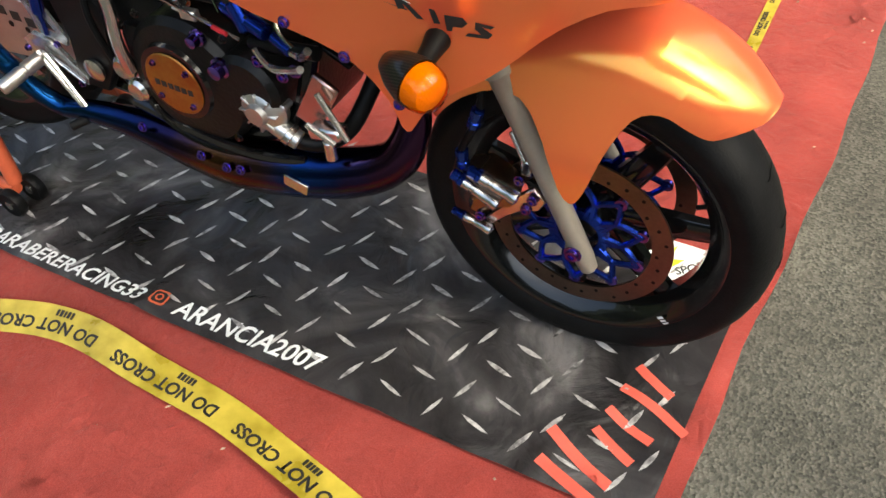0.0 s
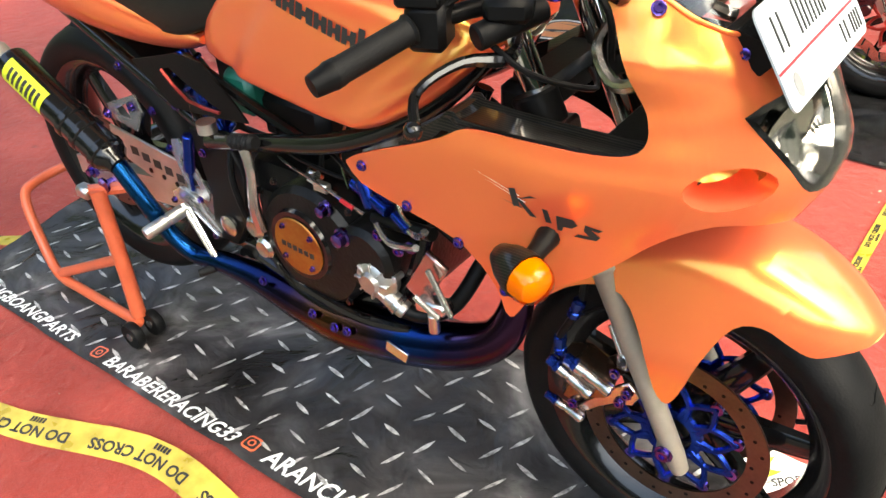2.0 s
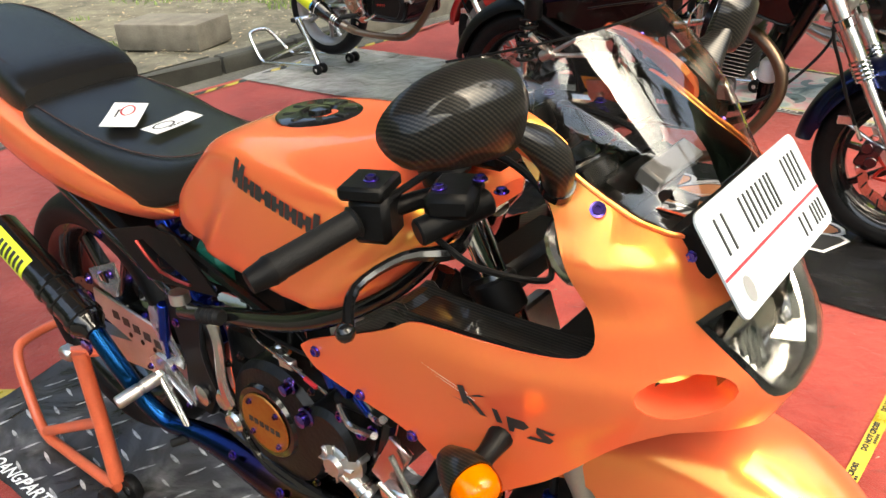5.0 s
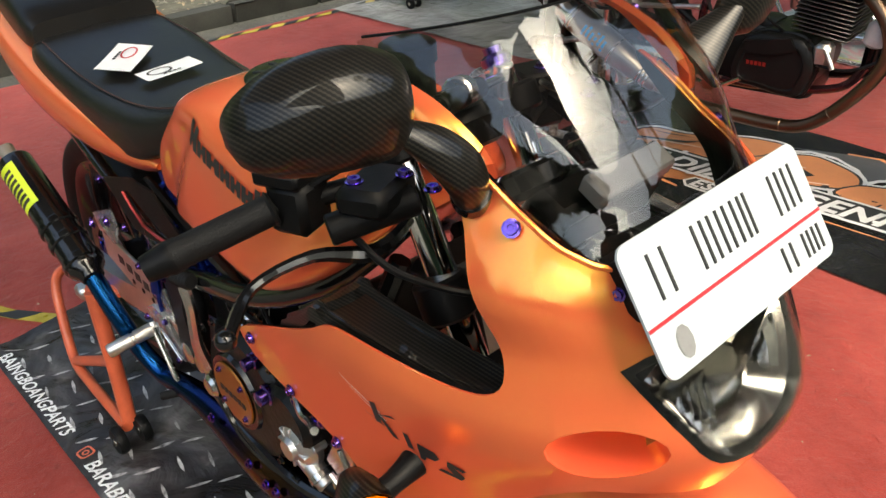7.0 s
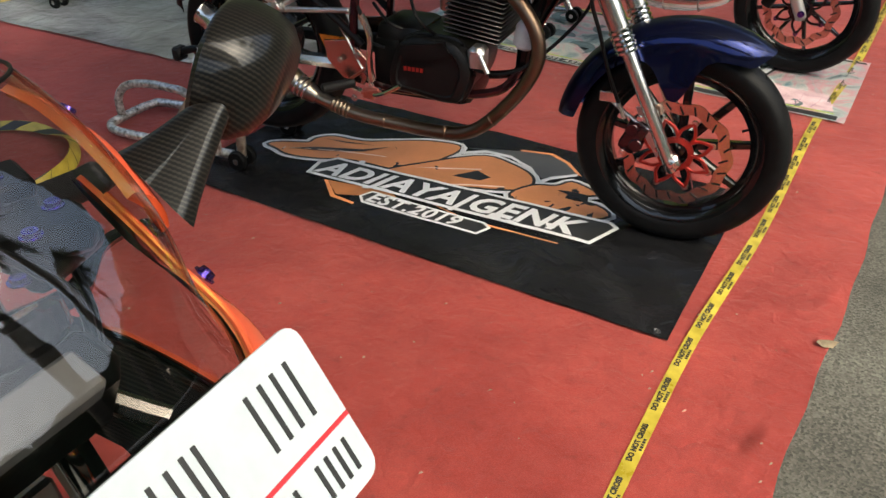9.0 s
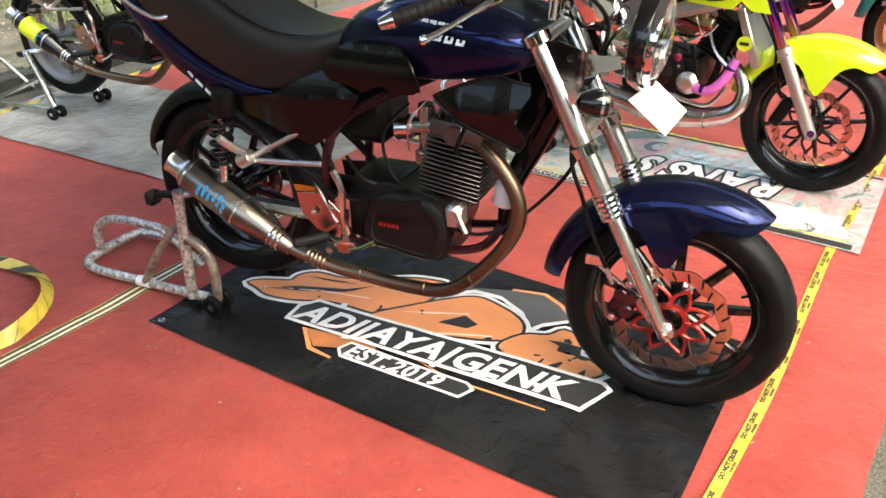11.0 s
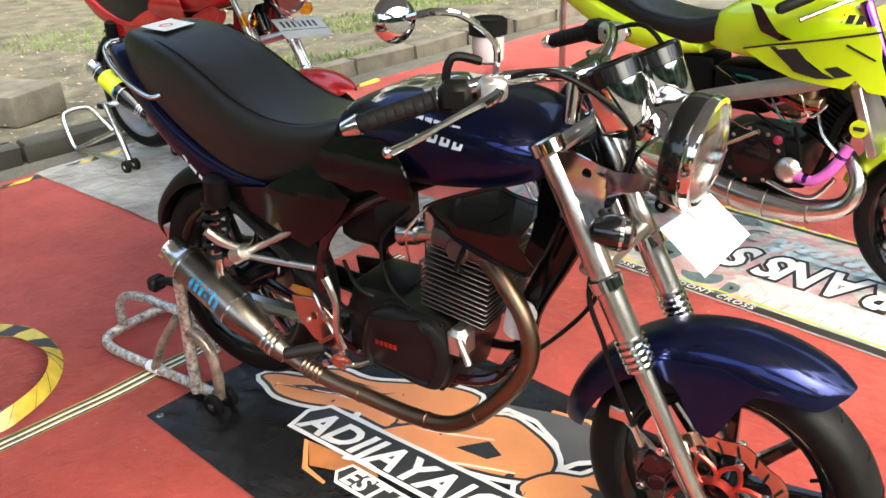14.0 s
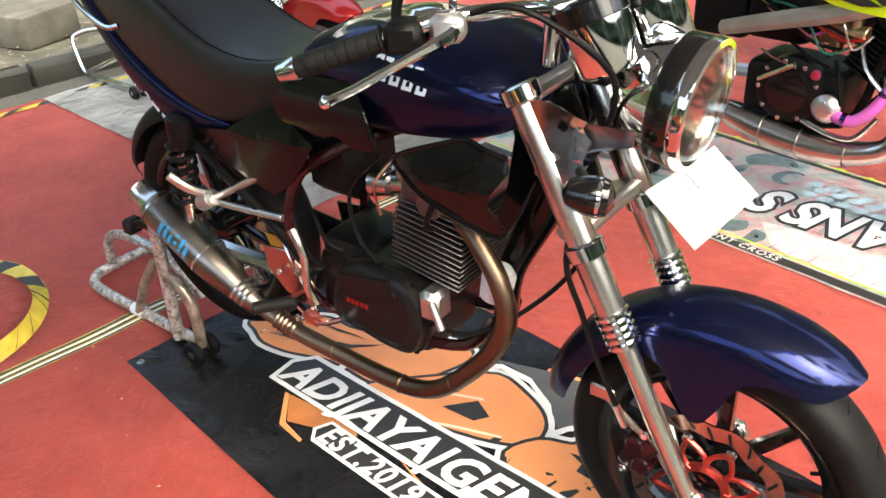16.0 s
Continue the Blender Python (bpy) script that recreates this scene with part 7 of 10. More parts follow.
    cal = part("brake_caliper", joined(box((-0.115, -0.085, 0.335), (0.055, 0.05, 0.10), 0.014, Matrix.Rotation(radians(25), 4, "Y"), 2), rod((-0.12, -0.115, 0.36), (-0.12, -0.07, 0.36), 0.019), rod((-0.105, -0.115, 0.315), (-0.105, -0.07, 0.315), 0.019)), opts.get("caliper", MAROON), b, "dark red brake caliper")
    part("caliper_plate", plate([(-0.12, 0.42), (-0.06, 0.42), (-0.03, 0.33), (-0.045, 0.28), (-0.08, 0.33), (-0.10, 0.38)], -0.094, -0.086, 0.002), ALU, cal)
    for p in ((-0.10, -0.118, 0.40), (-0.055, -0.10, 0.395), (-0.045, -0.10, 0.31), (-0.14, -0.11, 0.29)):
        part("caliper_bolt", bolt(p, (0, -1, 0), 0.007), CHROME, cal)
    part("brake_hose", tube([(-0.14, -0.10, 0.38), (-0.17, -0.105, 0.44), (-0.20, -0.115, 0.52), (-0.23, -0.125, 0.62), (-0.26, -0.13, 0.72), (-0.25, -0.10, 0.85)], 0.0055, 8), SATIN, b)
    part("hose_union", rod((-0.145, -0.102, 0.385), (-0.165, -0.105, 0.43), 0.007, 8), STEEL, b)
    round_lamp(b, opts.get("lamp", (-0.105, 0, 0.978)), 0.104, 0.13)
    for x, y in ((-0.250, -0.066), (-0.225, 0.066)):
        gauge(b, (x, y, 1.085), (-0.42, 0, 0.91), 0.057, 0.115)
    part("gauge_stay", box((-0.25, 0, 1.02), (0.05, 0.16, 0.02), 0.005), SATIN, b)
    if opts.get("plate", True):
        P = Matrix.Translation((-0.098, 0.04, 0.812)) @ Matrix.Rotation(radians(-7), 4, "X") @ Matrix.Rotation(radians(38), 4, "Y")
        if opts.get("plate_m") is not None:
            P = opts["plate_m"]
        pl = part("number_plate", moved(box((0, 0, 0), (0.115, 0.29, 0.002), 0.0), P), opts.get("plate_mat", WHITE), b, "pale number plate with faint bars")
        for k in range(7):
            part("plate_bar", moved(box((-0.022, -0.105 + 0.032 * k, 0.0014), (0.036, 0.016, 0.0006), 0), P), opts.get("plate_ink", CARD), pl)
        part("plate_line", moved(box((0.012, 0, 0.0014), (0.003, 0.28, 0.0006), 0), P), opts.get("plate_ink", CARD), pl)
        part("plate_stay", tube([(-0.17, 0.0, 0.88), (-0.14, 0.02, 0.85), (-0.11, 0.03, 0.82)], 0.007, 8), STEEL, pl)

    # handlebar, grips, levers
    part("handlebar", tube([(-0.60, -0.366, 1.066), (-0.49, -0.312, 1.105), (-0.40, -0.24, 1.135), (-0.345, -0.12, 1.125), (-0.335, 0, 1.10), (-0.345, 0.12, 1.125), (-0.40, 0.24, 1.135), (-0.49, 0.312, 1.105), (-0.60, 0.366, 1.066)], 0.0125, 12, 5), CHROME, b, "chrome tubular handlebar")
    for f in (-1, 1):
        a, c = Vector((-0.468, f * 0.299, 1.112)), Vector((-0.592, f * 0.362, 1.069))
        d = (c - a).normalized()
        L = (c - a).length
        prof = [(0.018, 0), (0.022, 0.003), (0.017, 0.007)]
        for k in range(7):
            prof += [(0.0178, 0.010 + k * 0.017), (0.0178, 0.022 + k * 0.017), (0.0165, 0.0235 + k * 0.017)]
        gp = part("grip", lathe(prof + [(0.0165, L - 0.004)], a, d, 20), GRIP, b, "black ribbed rubber grip")
        part("bar_end", lathe([(0.014, 0), (0.0185, 0.002), (0.0185, 0.006), (0.013, 0.034), (0.008, 0.037)], c - d * 0.004, d, 18), CHROME, gp)
        part("switch_box", box(tuple(a - d * 0.030 + Vector((0, 0, -0.004))), (0.055, 0.05, 0.048), 0.01, Matrix.Rotation(radians(-27 * f), 4, "Z")), SATIN, gp)
        part("lever", tube([(-0.385, f * 0.245, 1.125), (-0.375, f * 0.275, 1.120), (-0.415, f * 0.32, 1.095), (-0.47, f * 0.365, 1.06), (-0.508, f * 0.390, 1.04)], [0.010, 0.011, 0.0075, 0.0065, 0.0075], 8, 5), CHROME, b, "polished lever")
        part("lever_ball", lathe([(0.003, -0.010), (0.008, -0.007), (0.0105, 0), (0.008, 0.007), (0.003, 0.010)], (-0.510, f * 0.391, 1.040), (0.5, f, 0), 12), CHROME, b)
        part("lever_perch", box((-0.395, f * 0.245, 1.125), (0.05, 0.045, 0.04), 0.008, Matrix.Rotation(radians(-27 * f), 4, "Z")), ALU, b)
        part("cable", tube([(-0.40, f * 0.22, 1.13), (-0.30, f * 0.20, 1.15), (-0.20, f * 0.12, 1.05), (-0.235, f * 0.06, 0.93), (-0.30, 0, 0.87)], 0.005, 8), SATIN, b)
    part("riser", joined(*[rod((-0.345, y, 1.02), (-0.335, y, 1.10), 0.016) for y in (-0.05, 0.05)], box((-0.335, 0, 1.11), (0.04, 0.13, 0.03), 0.008)), CHROME, b)
    rv = part("fluid_reservoir", lathe([(0.018, 0), (0.026, 0.006), (0.028, 0.045), (0.026, 0.05)], (-0.435, -0.19, 1.152), (0, 0, 1), 24), mat(name + "_fluid_pot", (0.55, 0.46, 0.48), 0.2, vary=0.05, coat=0.5), b, "pinkish clear fluid pot with black lid")
    part("lid", lathe([(0.029, 0), (0.033, 0.002), (0.033, 0.024), (0.028, 0.028), (0.024, 0.026)], (-0.435, -0.19, 1.20), (0, 0, 1), 24), SATIN, rv)
    part("pot_hose", tube([(-0.435, -0.215, 1.16), (-0.47, -0.25, 1.17), (-0.475, -0.26, 1.12), (-0.43, -0.25, 1.11), (-0.40, -0.235, 1.12)], 0.008, 8), SATIN, b)
    if opts.get("mirror"):
        mr = part("mirror", lathe([(0.004, -0.018), (0.020, -0.015), (0.032, -0.005), (0.037, 0.005), (0.035, 0.008), (0.003, 0.008)], (-0.50, -0.36, 1.25), (-0.75, 0.45, -0.1), 28), CHROME, b, "round chrome mirror on a bent arm")
        part("mirror_arm", tube([(-0.41, -0.215, 1.13), (-0.385, -0.25, 1.20), (-0.40, -0.32, 1.255), (-0.43, -0.355, 1.265), (-0.475, -0.36, 1.255)], 0.006, 8), CHROME, mr)

    # tank, shrouds, seat, tail
    sh = [(0.0, 1.0), (0.42, 0.99), (0.75, 0.92), (0.95, 0.72), (1.0, 0.48), (0.95, 0.22), (0.85, 0.05), (0.5, 0.0), (0.0, 0.0)]
    tk = part("fuel_tank", loft(hull_rings([(-0.905, 0.085, 0.865, 0.955), (-0.86, 0.110, 0.855, 1.000), (-0.76, 0.132, 0.855, 1.042), (-0.64, 0.145, 0.860, 1.058), (-0.52, 0.150, 0.875, 1.052), (-0.43, 0.145, 0.895, 1.028), (-0.37, 0.118, 0.92, 0.995), (-0.345, 0.07, 0.94, 0.97)], sh, 5)), paint, b, opts.get("tank_label", ""))
    part("fuel_cap", lathe([(0.034, -0.003), (0.036, 0.004), (0.030, 0.012), (0.012, 0.016), (0.002, 0.016)], (-0.63, 0, 1.056), (0, 0, 1), 24), CHROME, tk)
    if opts.get("top_print"):
        def tank_top(u, v):
            zl, zh, hw = [float(np.interp(u, (-0.905, -0.86, -0.76, -0.64, -0.52, -0.43), q)) for q in ((0.865, 0.855, 0.855, 0.860, 0.875, 0.895), (0.955, 1.000, 1.042, 1.058, 1.052, 1.028), (0.085, 0.110, 0.132, 0.145, 0.150, 0.145))]
            return (u, v * hw, zl + (zh - zl) * float(np.interp(abs(v), (0, 0.42, 0.75, 0.95), (1.0, 0.99, 0.92, 0.72))) + 0.0035)
        o = [(-0.888, 0), (-0.880, 0.5), (-0.855, 0.80), (-0.80, 0.88), (-0.70, 0.86), (-0.62, 0.70), (-0.57, 0.40), (-0.56, 0)]
        part("tank_panel", sheet(o + [(u, -v) for u, v in reversed(o[1:-1])], tank_top, (0.02, 0.1), 0.0), opts["top_print"], tk, "marbled silver and black panel on the tank")
    for f in (-1, 1):
        # lettering shapes on the tank flank
        if opts.get("graphic"):
            def flank(u, v, f=f):
                return (u, f * (0.1525 - 0.25 * max(0, v - 0.965) - 0.5 * abs(u + 0.54) ** 2 - 3.2 * max(0, v - 0.985) ** 2), v)
            for k in range(6):
                x0 = -0.665 + 0.022 * k
                part("tank_letter", sheet([(x0, 1.000 - 0.002 * k), (x0 + 0.018, 0.999 - 0.002 * k), (x0 + 0.024, 1.020 - 0.002 * k), (x0 + 0.006, 1.021 - 0.002 * k)], flank, 0.02, 0.0), opts["graphic"], tk, "pale slanted lettering block")
            for k in range(4):
                x0 = -0.636 + 0.030 * k
                o = [(x0, 0.976 - 0.003 * k), (x0 + 0.022, 0.975 - 0.003 * k), (x0 + 0.029, 0.997 - 0.003 * k), (x0 + 0.007, 0.998 - 0.003 * k)]
                c_ = [sum(p[0] for p in o) / 4, sum(p[1] for p in o) / 4]
                part("tank_letter", sheet(o, flank, 0.05, 0.0, [[(c_[0] + (p[0] - c_[0]) * 0.35, c_[1] + (p[1] - c_[1]) * 0.4) for p in o]] if k else []), opts["graphic"], tk)
        def shroud_skin(u, v, f=f, out=0.0):
            vc = float(np.interp(u, (-0.60, -0.52, -0.44, -0.36), (0.838, 0.820, 0.821, 0.835)))
            return (u, f * (0.182 + out - (0.26 * (v - vc) + 1.6 * (v - vc) ** 2 if v > vc else 0.34 * (vc - v)) - 1.1 * max(0.0, -0.53 - u) ** 1.5 - 0.12 * max(0.0, u + 0.40)), v)
        o = [(-0.602, 0.842), (-0.555, 0.867), (-0.492, 0.891), (-0.443, 0.906), (-0.404, 0.900), (-0.357, 0.894), (-0.353, 0.87), (-0.381, 0.826), (-0.390, 0.80), (-0.368, 0.752), (-0.384, 0.730), (-0.43, 0.741), (-0.529, 0.785), (-0.585, 0.82)]
        sd = part("shroud", sheet(o, shroud_skin, 0.01, 0.004), cover, b, opts.get("shroud_label", ""), smooth=False)
        part("shroud_inset", sheet([tuple(p) for p in spline([(-0.548, 0.847), (-0.505, 0.870), (-0.445, 0.882), (-0.412, 0.874), (-0.455, 0.842), (-0.505, 0.830)], 4, True)], lambda u, v, f=f: shroud_skin(u, v, f, 0.005), 0.02, 0.004), cover, sd)
        part("shroud_edge", tube([shroud_skin(u, v, f, 0.001) for u, v in ((-0.600, 0.842), (-0.555, 0.866), (-0.492, 0.890), (-0.443, 0.905), (-0.404, 0.899), (-0.358, 0.893))], 0.0045, 8, 4), cover, sd)
        part("shroud_edge", tube([shroud_skin(u, v, f, 0.001) for u, v in ((-0.598, 0.836), (-0.529, 0.787), (-0.43, 0.743), (-0.386, 0.733), (-0.370, 0.752))], 0.0045, 8, 4), cover, sd)
        part("frame_shield", plate([(-0.405, 0.985), (-0.365, 0.995), (-0.328, 0.895), (-0.340, 0.833), (-0.370, 0.764), (-0.408, 0.690), (-0.438, 0.700), (-0.405, 0.80), (-0.388, 0.90)], f * 0.072, f * 0.090, 0.004), cover, b)

        def cover_skin(u, v, f=f):
            vc = 0.786 + 0.09 * (u + 1.066)
            return (u, f * (0.156 - (0.34 * (v - vc) + 2.6 * (v - vc) ** 2 if v > vc else 0.20 * (vc - v)) - 0.13 * max(0.0, -1.05 - u) - 0.10 * max(0.0, u + 0.88)), v)
        sc_ = part("side_cover", sheet([(-1.076, 0.791), (-1.0, 0.835), (-0.934, 0.861), (-0.87, 0.837), (-0.816, 0.810), (-0.85, 0.765), (-0.882, 0.729), (-0.93, 0.685), (-0.979, 0.650), (-1.051, 0.674), (-1.18, 0.715), (-1.276, 0.721), (-1.32, 0.735), (-1.22, 0.765)], cover_skin, 0.012, 0.004), cover, b, smooth=False)
        part("cover_slot", tube([cover_skin(u, v) for u, v in ((-1.06, 0.705), (-1.03, 0.690), (-1.0, 0.700), (-0.985, 0.715))], 0.003, 6, 3), STEEL, sc_)

        def knee_skin(u, v, f=f):
            return (u, f * (0.143 + 0.05 * (u + 0.78) + 0.012 * max(0.0, 1 - ((v - 0.885) / 0.06) ** 2) - 0.25 * max(0.0, v - 0.925)), v)
        kn = part("knee_panel", sheet([tuple(p) for p in spline([(-0.915, 0.885), (-0.862, 0.938), (-0.80, 0.950), (-0.735, 0.953), (-0.691, 0.943), (-0.655, 0.905), (-0.642, 0.845), (-0.712, 0.828), (-0.755, 0.845), (-0.845, 0.810), (-0.908, 0.852)], 3, True)], knee_skin, 0.015, 0.004), cover, b)
        part("panel_edge", tube([knee_skin(u, v) for u, v in ((-0.735, 0.953), (-0.696, 0.943), (-0.663, 0.912), (-0.648, 0.877), (-0.642, 0.845))], 0.004, 8, 4), cover, kn)
    ss = [(0.0, 1.0), (0.5, 0.995), (0.80, 0.97), (0.93, 0.89), (1.0, 0.64), (0.98, 0.25), (0.88, 0.0), (0.0, 0.0)]
    st = part("seat", loft(hull_rings([(-0.865, 0.055, 0.905, 0.965), (-0.905, 0.090, 0.875, 0.958), (-0.98, 0.118, 0.825, 0.946), (-1.08, 0.136, 0.795, 0.955), (-1.18, 0.142, 0.800, 0.992), (-1.29, 0.140, 0.840, 1.052), (-1.40, 0.134, 0.90, 1.095), (-1.50, 0.122, 0.965, 1.112), (-1.56, 0.105, 1.005, 1.108), (-1.585, 0.08, 1.03, 1.09)], ss, 5)), LEATHER, b, "black vinyl dual seat")
    for f in (-1, 1):
        part("seam", tube([(-1.55, f * 0.088, 1.106), (-1.40, f * 0.112, 1.090), (-1.29, f * 0.118, 1.046), (-1.18, f * 0.120, 0.986), (-1.08, f * 0.114, 0.949), (-0.98, f * 0.098, 0.941), (-0.905, f * 0.07, 0.955)], 0.0018, 5), SATIN, st)
    ts = [(0.0, 1.0), (0.6, 1.0), (0.93, 0.93), (1.0, 0.65), (0.95, 0.3), (0.80, 0.05), (0.5, 0.0), (0.0, 0.02)]
    part("tail_fairing", loft(hull_rings([(-1.10, 0.128, 0.755, 0.795), (-1.20, 0.140, 0.742, 0.815), (-1.32, 0.144, 0.755, 0.860), (-1.44, 0.138, 0.815, 0.930), (-1.54, 0.124, 0.905, 1.01), (-1.62, 0.105, 0.985, 1.06), (-1.68, 0.075, 1.02, 1.065)], ts, 4)), opts.get("tail", paint), b)
    part("tail_lamp", box((-1.685, 0, 1.02), (0.03, 0.12, 0.05), 0.012), RED_ANO, b)
    for f in (-1, 1):
        part("grab_rail", tube([(-1.40, f * 0.146, 0.972), (-1.43, f * 0.160, 0.968), (-1.50, f * 0.158, 0.992), (-1.57, f * 0.148, 1.030), (-1.615, f * 0.128, 1.062), (-1.605, f * 0.112, 1.078), (-1.575, f * 0.104, 1.085)], 0.0065, 10, 5), CHROME, b, "slim chrome grab rail")
        for k in range(9):
            part("tail_lettering", sheet([(-1.555 + 0.030 * k, 0.962 - 0.0235 * k), (-1.533 + 0.030 * k, 0.944 - 0.0235 * k), (-1.528 + 0.030 * k, 0.953 - 0.0235 * k), (-1.550 + 0.030 * k, 0.971 - 0.0235 * k)], lambda u, v, f=f: (u, f * (0.1455 - 0.45 * max(0.0, -1.44 - u) ** 1.3 - 0.20 * max(0.0, -1.34 - u)), v), 0.05, 0.0), opts["graphic"], b, "pale lettering bar on the tail") if opts.get("graphic") else None
    part("rear_fender", arch_fender(RX, RZ, 0.345, 0.072, 0.04, 62, 165), SATIN, b)

    # frame and swingarm
    part("steering_head", rod((-0.30, 0, 0.78), (-0.37, 0, 0.96), 0.042), PIANO, b)
    part("down_tube", tube([(-0.325, 0, 0.84), (-0.39, 0, 0.70), (-0.455, 0, 0.56), (-0.47, 0, 0.42)], [0.040, 0.034, 0.028, 0.025], 12, 4), PIANO, b, "black lacquered frame tube")
    part("frame_gusset", box((-0.37, 0, 0.86), (0.12, 0.07, 0.16), 0.02, Matrix.Rotation(radians(-20), 4, "Y")), PIANO, b)
    for f in (-1, 1):
        part("frame_rail", tube([(-0.47, f * 0.04, 0.46), (-0.52, f * 0.08, 0.40), (-0.70, f * 0.09, 0.37), (-0.92, f * 0.10, 0.38), (-0.96, f * 0.12, 0.50), (-0.90, f * 0.12, 0.72), (-0.62, f * 0.06, 0.87)], 0.013, 8, 5), MAROON, b)
        part("seat_rail", tube([(-0.90, f * 0.12, 0.72), (-1.15, f * 0.12, 0.75), (-1.5, f * 0.11, 0.95)], 0.013, 8, 4), SATIN, b)
        part("stay_tube", tube([(-0.93, f * 0.125, 0.50), (-1.05, f * 0.13, 0.60), (-1.28, f * 0.125, 0.74)], 0.012, 8, 3), SATIN, b)
        part("swingarm", tube([(-0.93, f * 0.08, 0.42), (-1.15, f * 0.105, 0.425), (RX - 0.06, f * 0.11, RZ)], [0.024, 0.022, 0.020], 8, 3), STEEL if f < 0 else SATIN, b)
        part("axle_nut", lathe([(0.016, 0), (0.016, 0.012), (0.009, 0.013), (0.009, 0.022)], (RX, f * 0.125, RZ), (0, f, 0), 6), CHROME, b)
        sk = part("rear_shock", rod((-1.27, f * 0.14, 0.76), (-1.31, f * 0.14, 0.46), 0.012), STEEL, b)
        part("spring", coil((-1.272, f * 0.14, 0.735), (-1.300, f * 0.14, 0.56), 0.030, 0.0065, 6), SATIN, sk)
        part("shock_can", lathe([(0.03, 0), (0.034, 0.01), (0.034, 0.07), (0.02, 0.08)], (-1.262, f * 0.14, 0.71), (0.1, 0, 1), 18), SATIN, sk)
        part("rear_footpeg", joined(tube([(-1.20, f * 0.145, 0.60), (-1.215, f * 0.19, 0.635), (-1.235, f * 0.215, 0.670)], [0.010, 0.012, 0.011], 8, 3)), ALU, b)
        part("peg_stay", joined(rod((-1.20, f * 0.14, 0.585), (-1.02, f * 0.13, 0.685), 0.0085), rod((-1.20, f * 0.14, 0.58), (-0.96, f * 0.135, 0.60), 0.0085), rod((-1.225, f * 0.15, 0.575), (-1.18, f * 0.15, 0.60), 0.022)), ALU, b, "alloy footrest stays")
        part("footpeg", lathe([(0.011, 0), (0.015, 0.004), (0.015, 0.10), (0.010, 0.104)], (-0.955, f * 0.14, 0.385), (-0.75, f * 0.75, -0.05), 12), GRIP, b)
        part("pedal", tube([(-0.98, f * 0.13, 0.37), (-0.88, f * 0.15, 0.36), (-0.80, f * 0.15, 0.40)], 0.007, 8, 3), CHROME, b)
        part("hanger_plate", plate([(-1.06, 0.50), (-0.97, 0.51), (-0.90, 0.44), (-0.93, 0.375), (-1.0, 0.39), (-1.05, 0.44)], f * 0.122, f * 0.130, 0.002), mat(name + "_rose_alloy" + ("r" if f < 0 else "l"), (0.60, 0.36, 0.30), 0.25, 1.0), b)
    part("chain_case", tube([(-0.90, 0.09, 0.45), (-1.12, 0.095, 0.46), (RX, 0.095, RZ + 0.07)], 0.012, 8, 3), SATIN, b)

    # engine
    cover_o = [(-0.81, 0.523), (-0.757, 0.552), (-0.702, 0.554), (-0.65, 0.551), (-0.616, 0.536), (-0.587, 0.494), (-0.58, 0.45), (-0.6, 0.391), (-0.623, 0.362), (-0.678, 0.358), (-0.761, 0.371), (-0.832, 0.379), (-0.847, 0.418), (-0.832, 0.478)]
    rounded = spline([Vector((u, v)) for u, v in cover_o], 3, True)
    mid = Vector((-0.715, 0.455))

    def ring(y, k, dx=0.0):
        return [(mid.x + dx + (p[0] - mid.x) * k, y, mid.y + (p[1] - mid.y) * k) for p in rounded]
    cc = part("crankcase", joined(box((-0.76, 0, 0.43), (0.32, 0.20, 0.19), 0.035, None, 2), box((-0.83, 0, 0.50), (0.16, 0.18, 0.12), 0.03, None, 2), loft([ring(0.10, 0.94), ring(-0.09, 0.97), ring(-0.100, 1.02), ring(-0.112, 1.02), ring(-0.114, 0.97), ring(-0.134, 0.94), ring(-0.142, 0.86), ring(-0.144, 0.76), ring(-0.139, 0.72), ring(-0.139, 0.2)])), opts.get("case", DARKMETAL), b, "black cast engine case")
    part("case_step", loft([[(x, y, z) for x, z in ((-0.80, 0.520), (-0.66, 0.545), (-0.64, 0.515), (-0.70, 0.488), (-0.79, 0.485))] for y in (-0.130, -0.146, -0.150)]), opts.get("case", DARKMETAL), cc)
    part("case_badge", moved(bars([0.010, 0.010, 0.010, 0.010, 0.010], 0.013, 0.003), Matrix.Translation((-0.79, -0.1405, 0.446)) @ Matrix.Rotation(radians(90), 4, "X")), RED_ANO, cc, "red badge shown as bars")
    for u, v in cover_o[::2]:
        part("case_bolt", bolt((mid.x + (u - mid.x) * 0.99, -0.113, mid.y + (v - mid.y) * 0.99), (0, -1, 0), 0.0055), SATIN, cc)
    finned_cylinder(b, (-0.590, 0, 0.628), 8, (0.175, 0.20, 0.165), 13, FIN_ALU)
    HM = Matrix.Translation((-0.578, 0, 0.728)) @ Matrix.Rotation(radians(8), 4, "Y")
    ch_ = part("cylinder_head", moved(joined(box((0, 0, 0), (0.15, 0.19, 0.05), 0.014, None, 2), rod((0.0, -0.10, -0.01), (0.0, -0.085, -0.01), 0.03)), HM), FIN_ALU, b)
    for k in range(6):
        part("head_fin", moved(box((-0.05 + 0.02 * k, 0, 0.035), (0.006, 0.17, 0.03), 0.002), HM), FIN_ALU, ch_)
    part("spark_lead", tube([(-0.56, -0.11, 0.68), (-0.55, -0.14, 0.71), (-0.52, -0.12, 0.79), (-0.50, -0.05, 0.85)], 0.006, 8), SATIN, b)
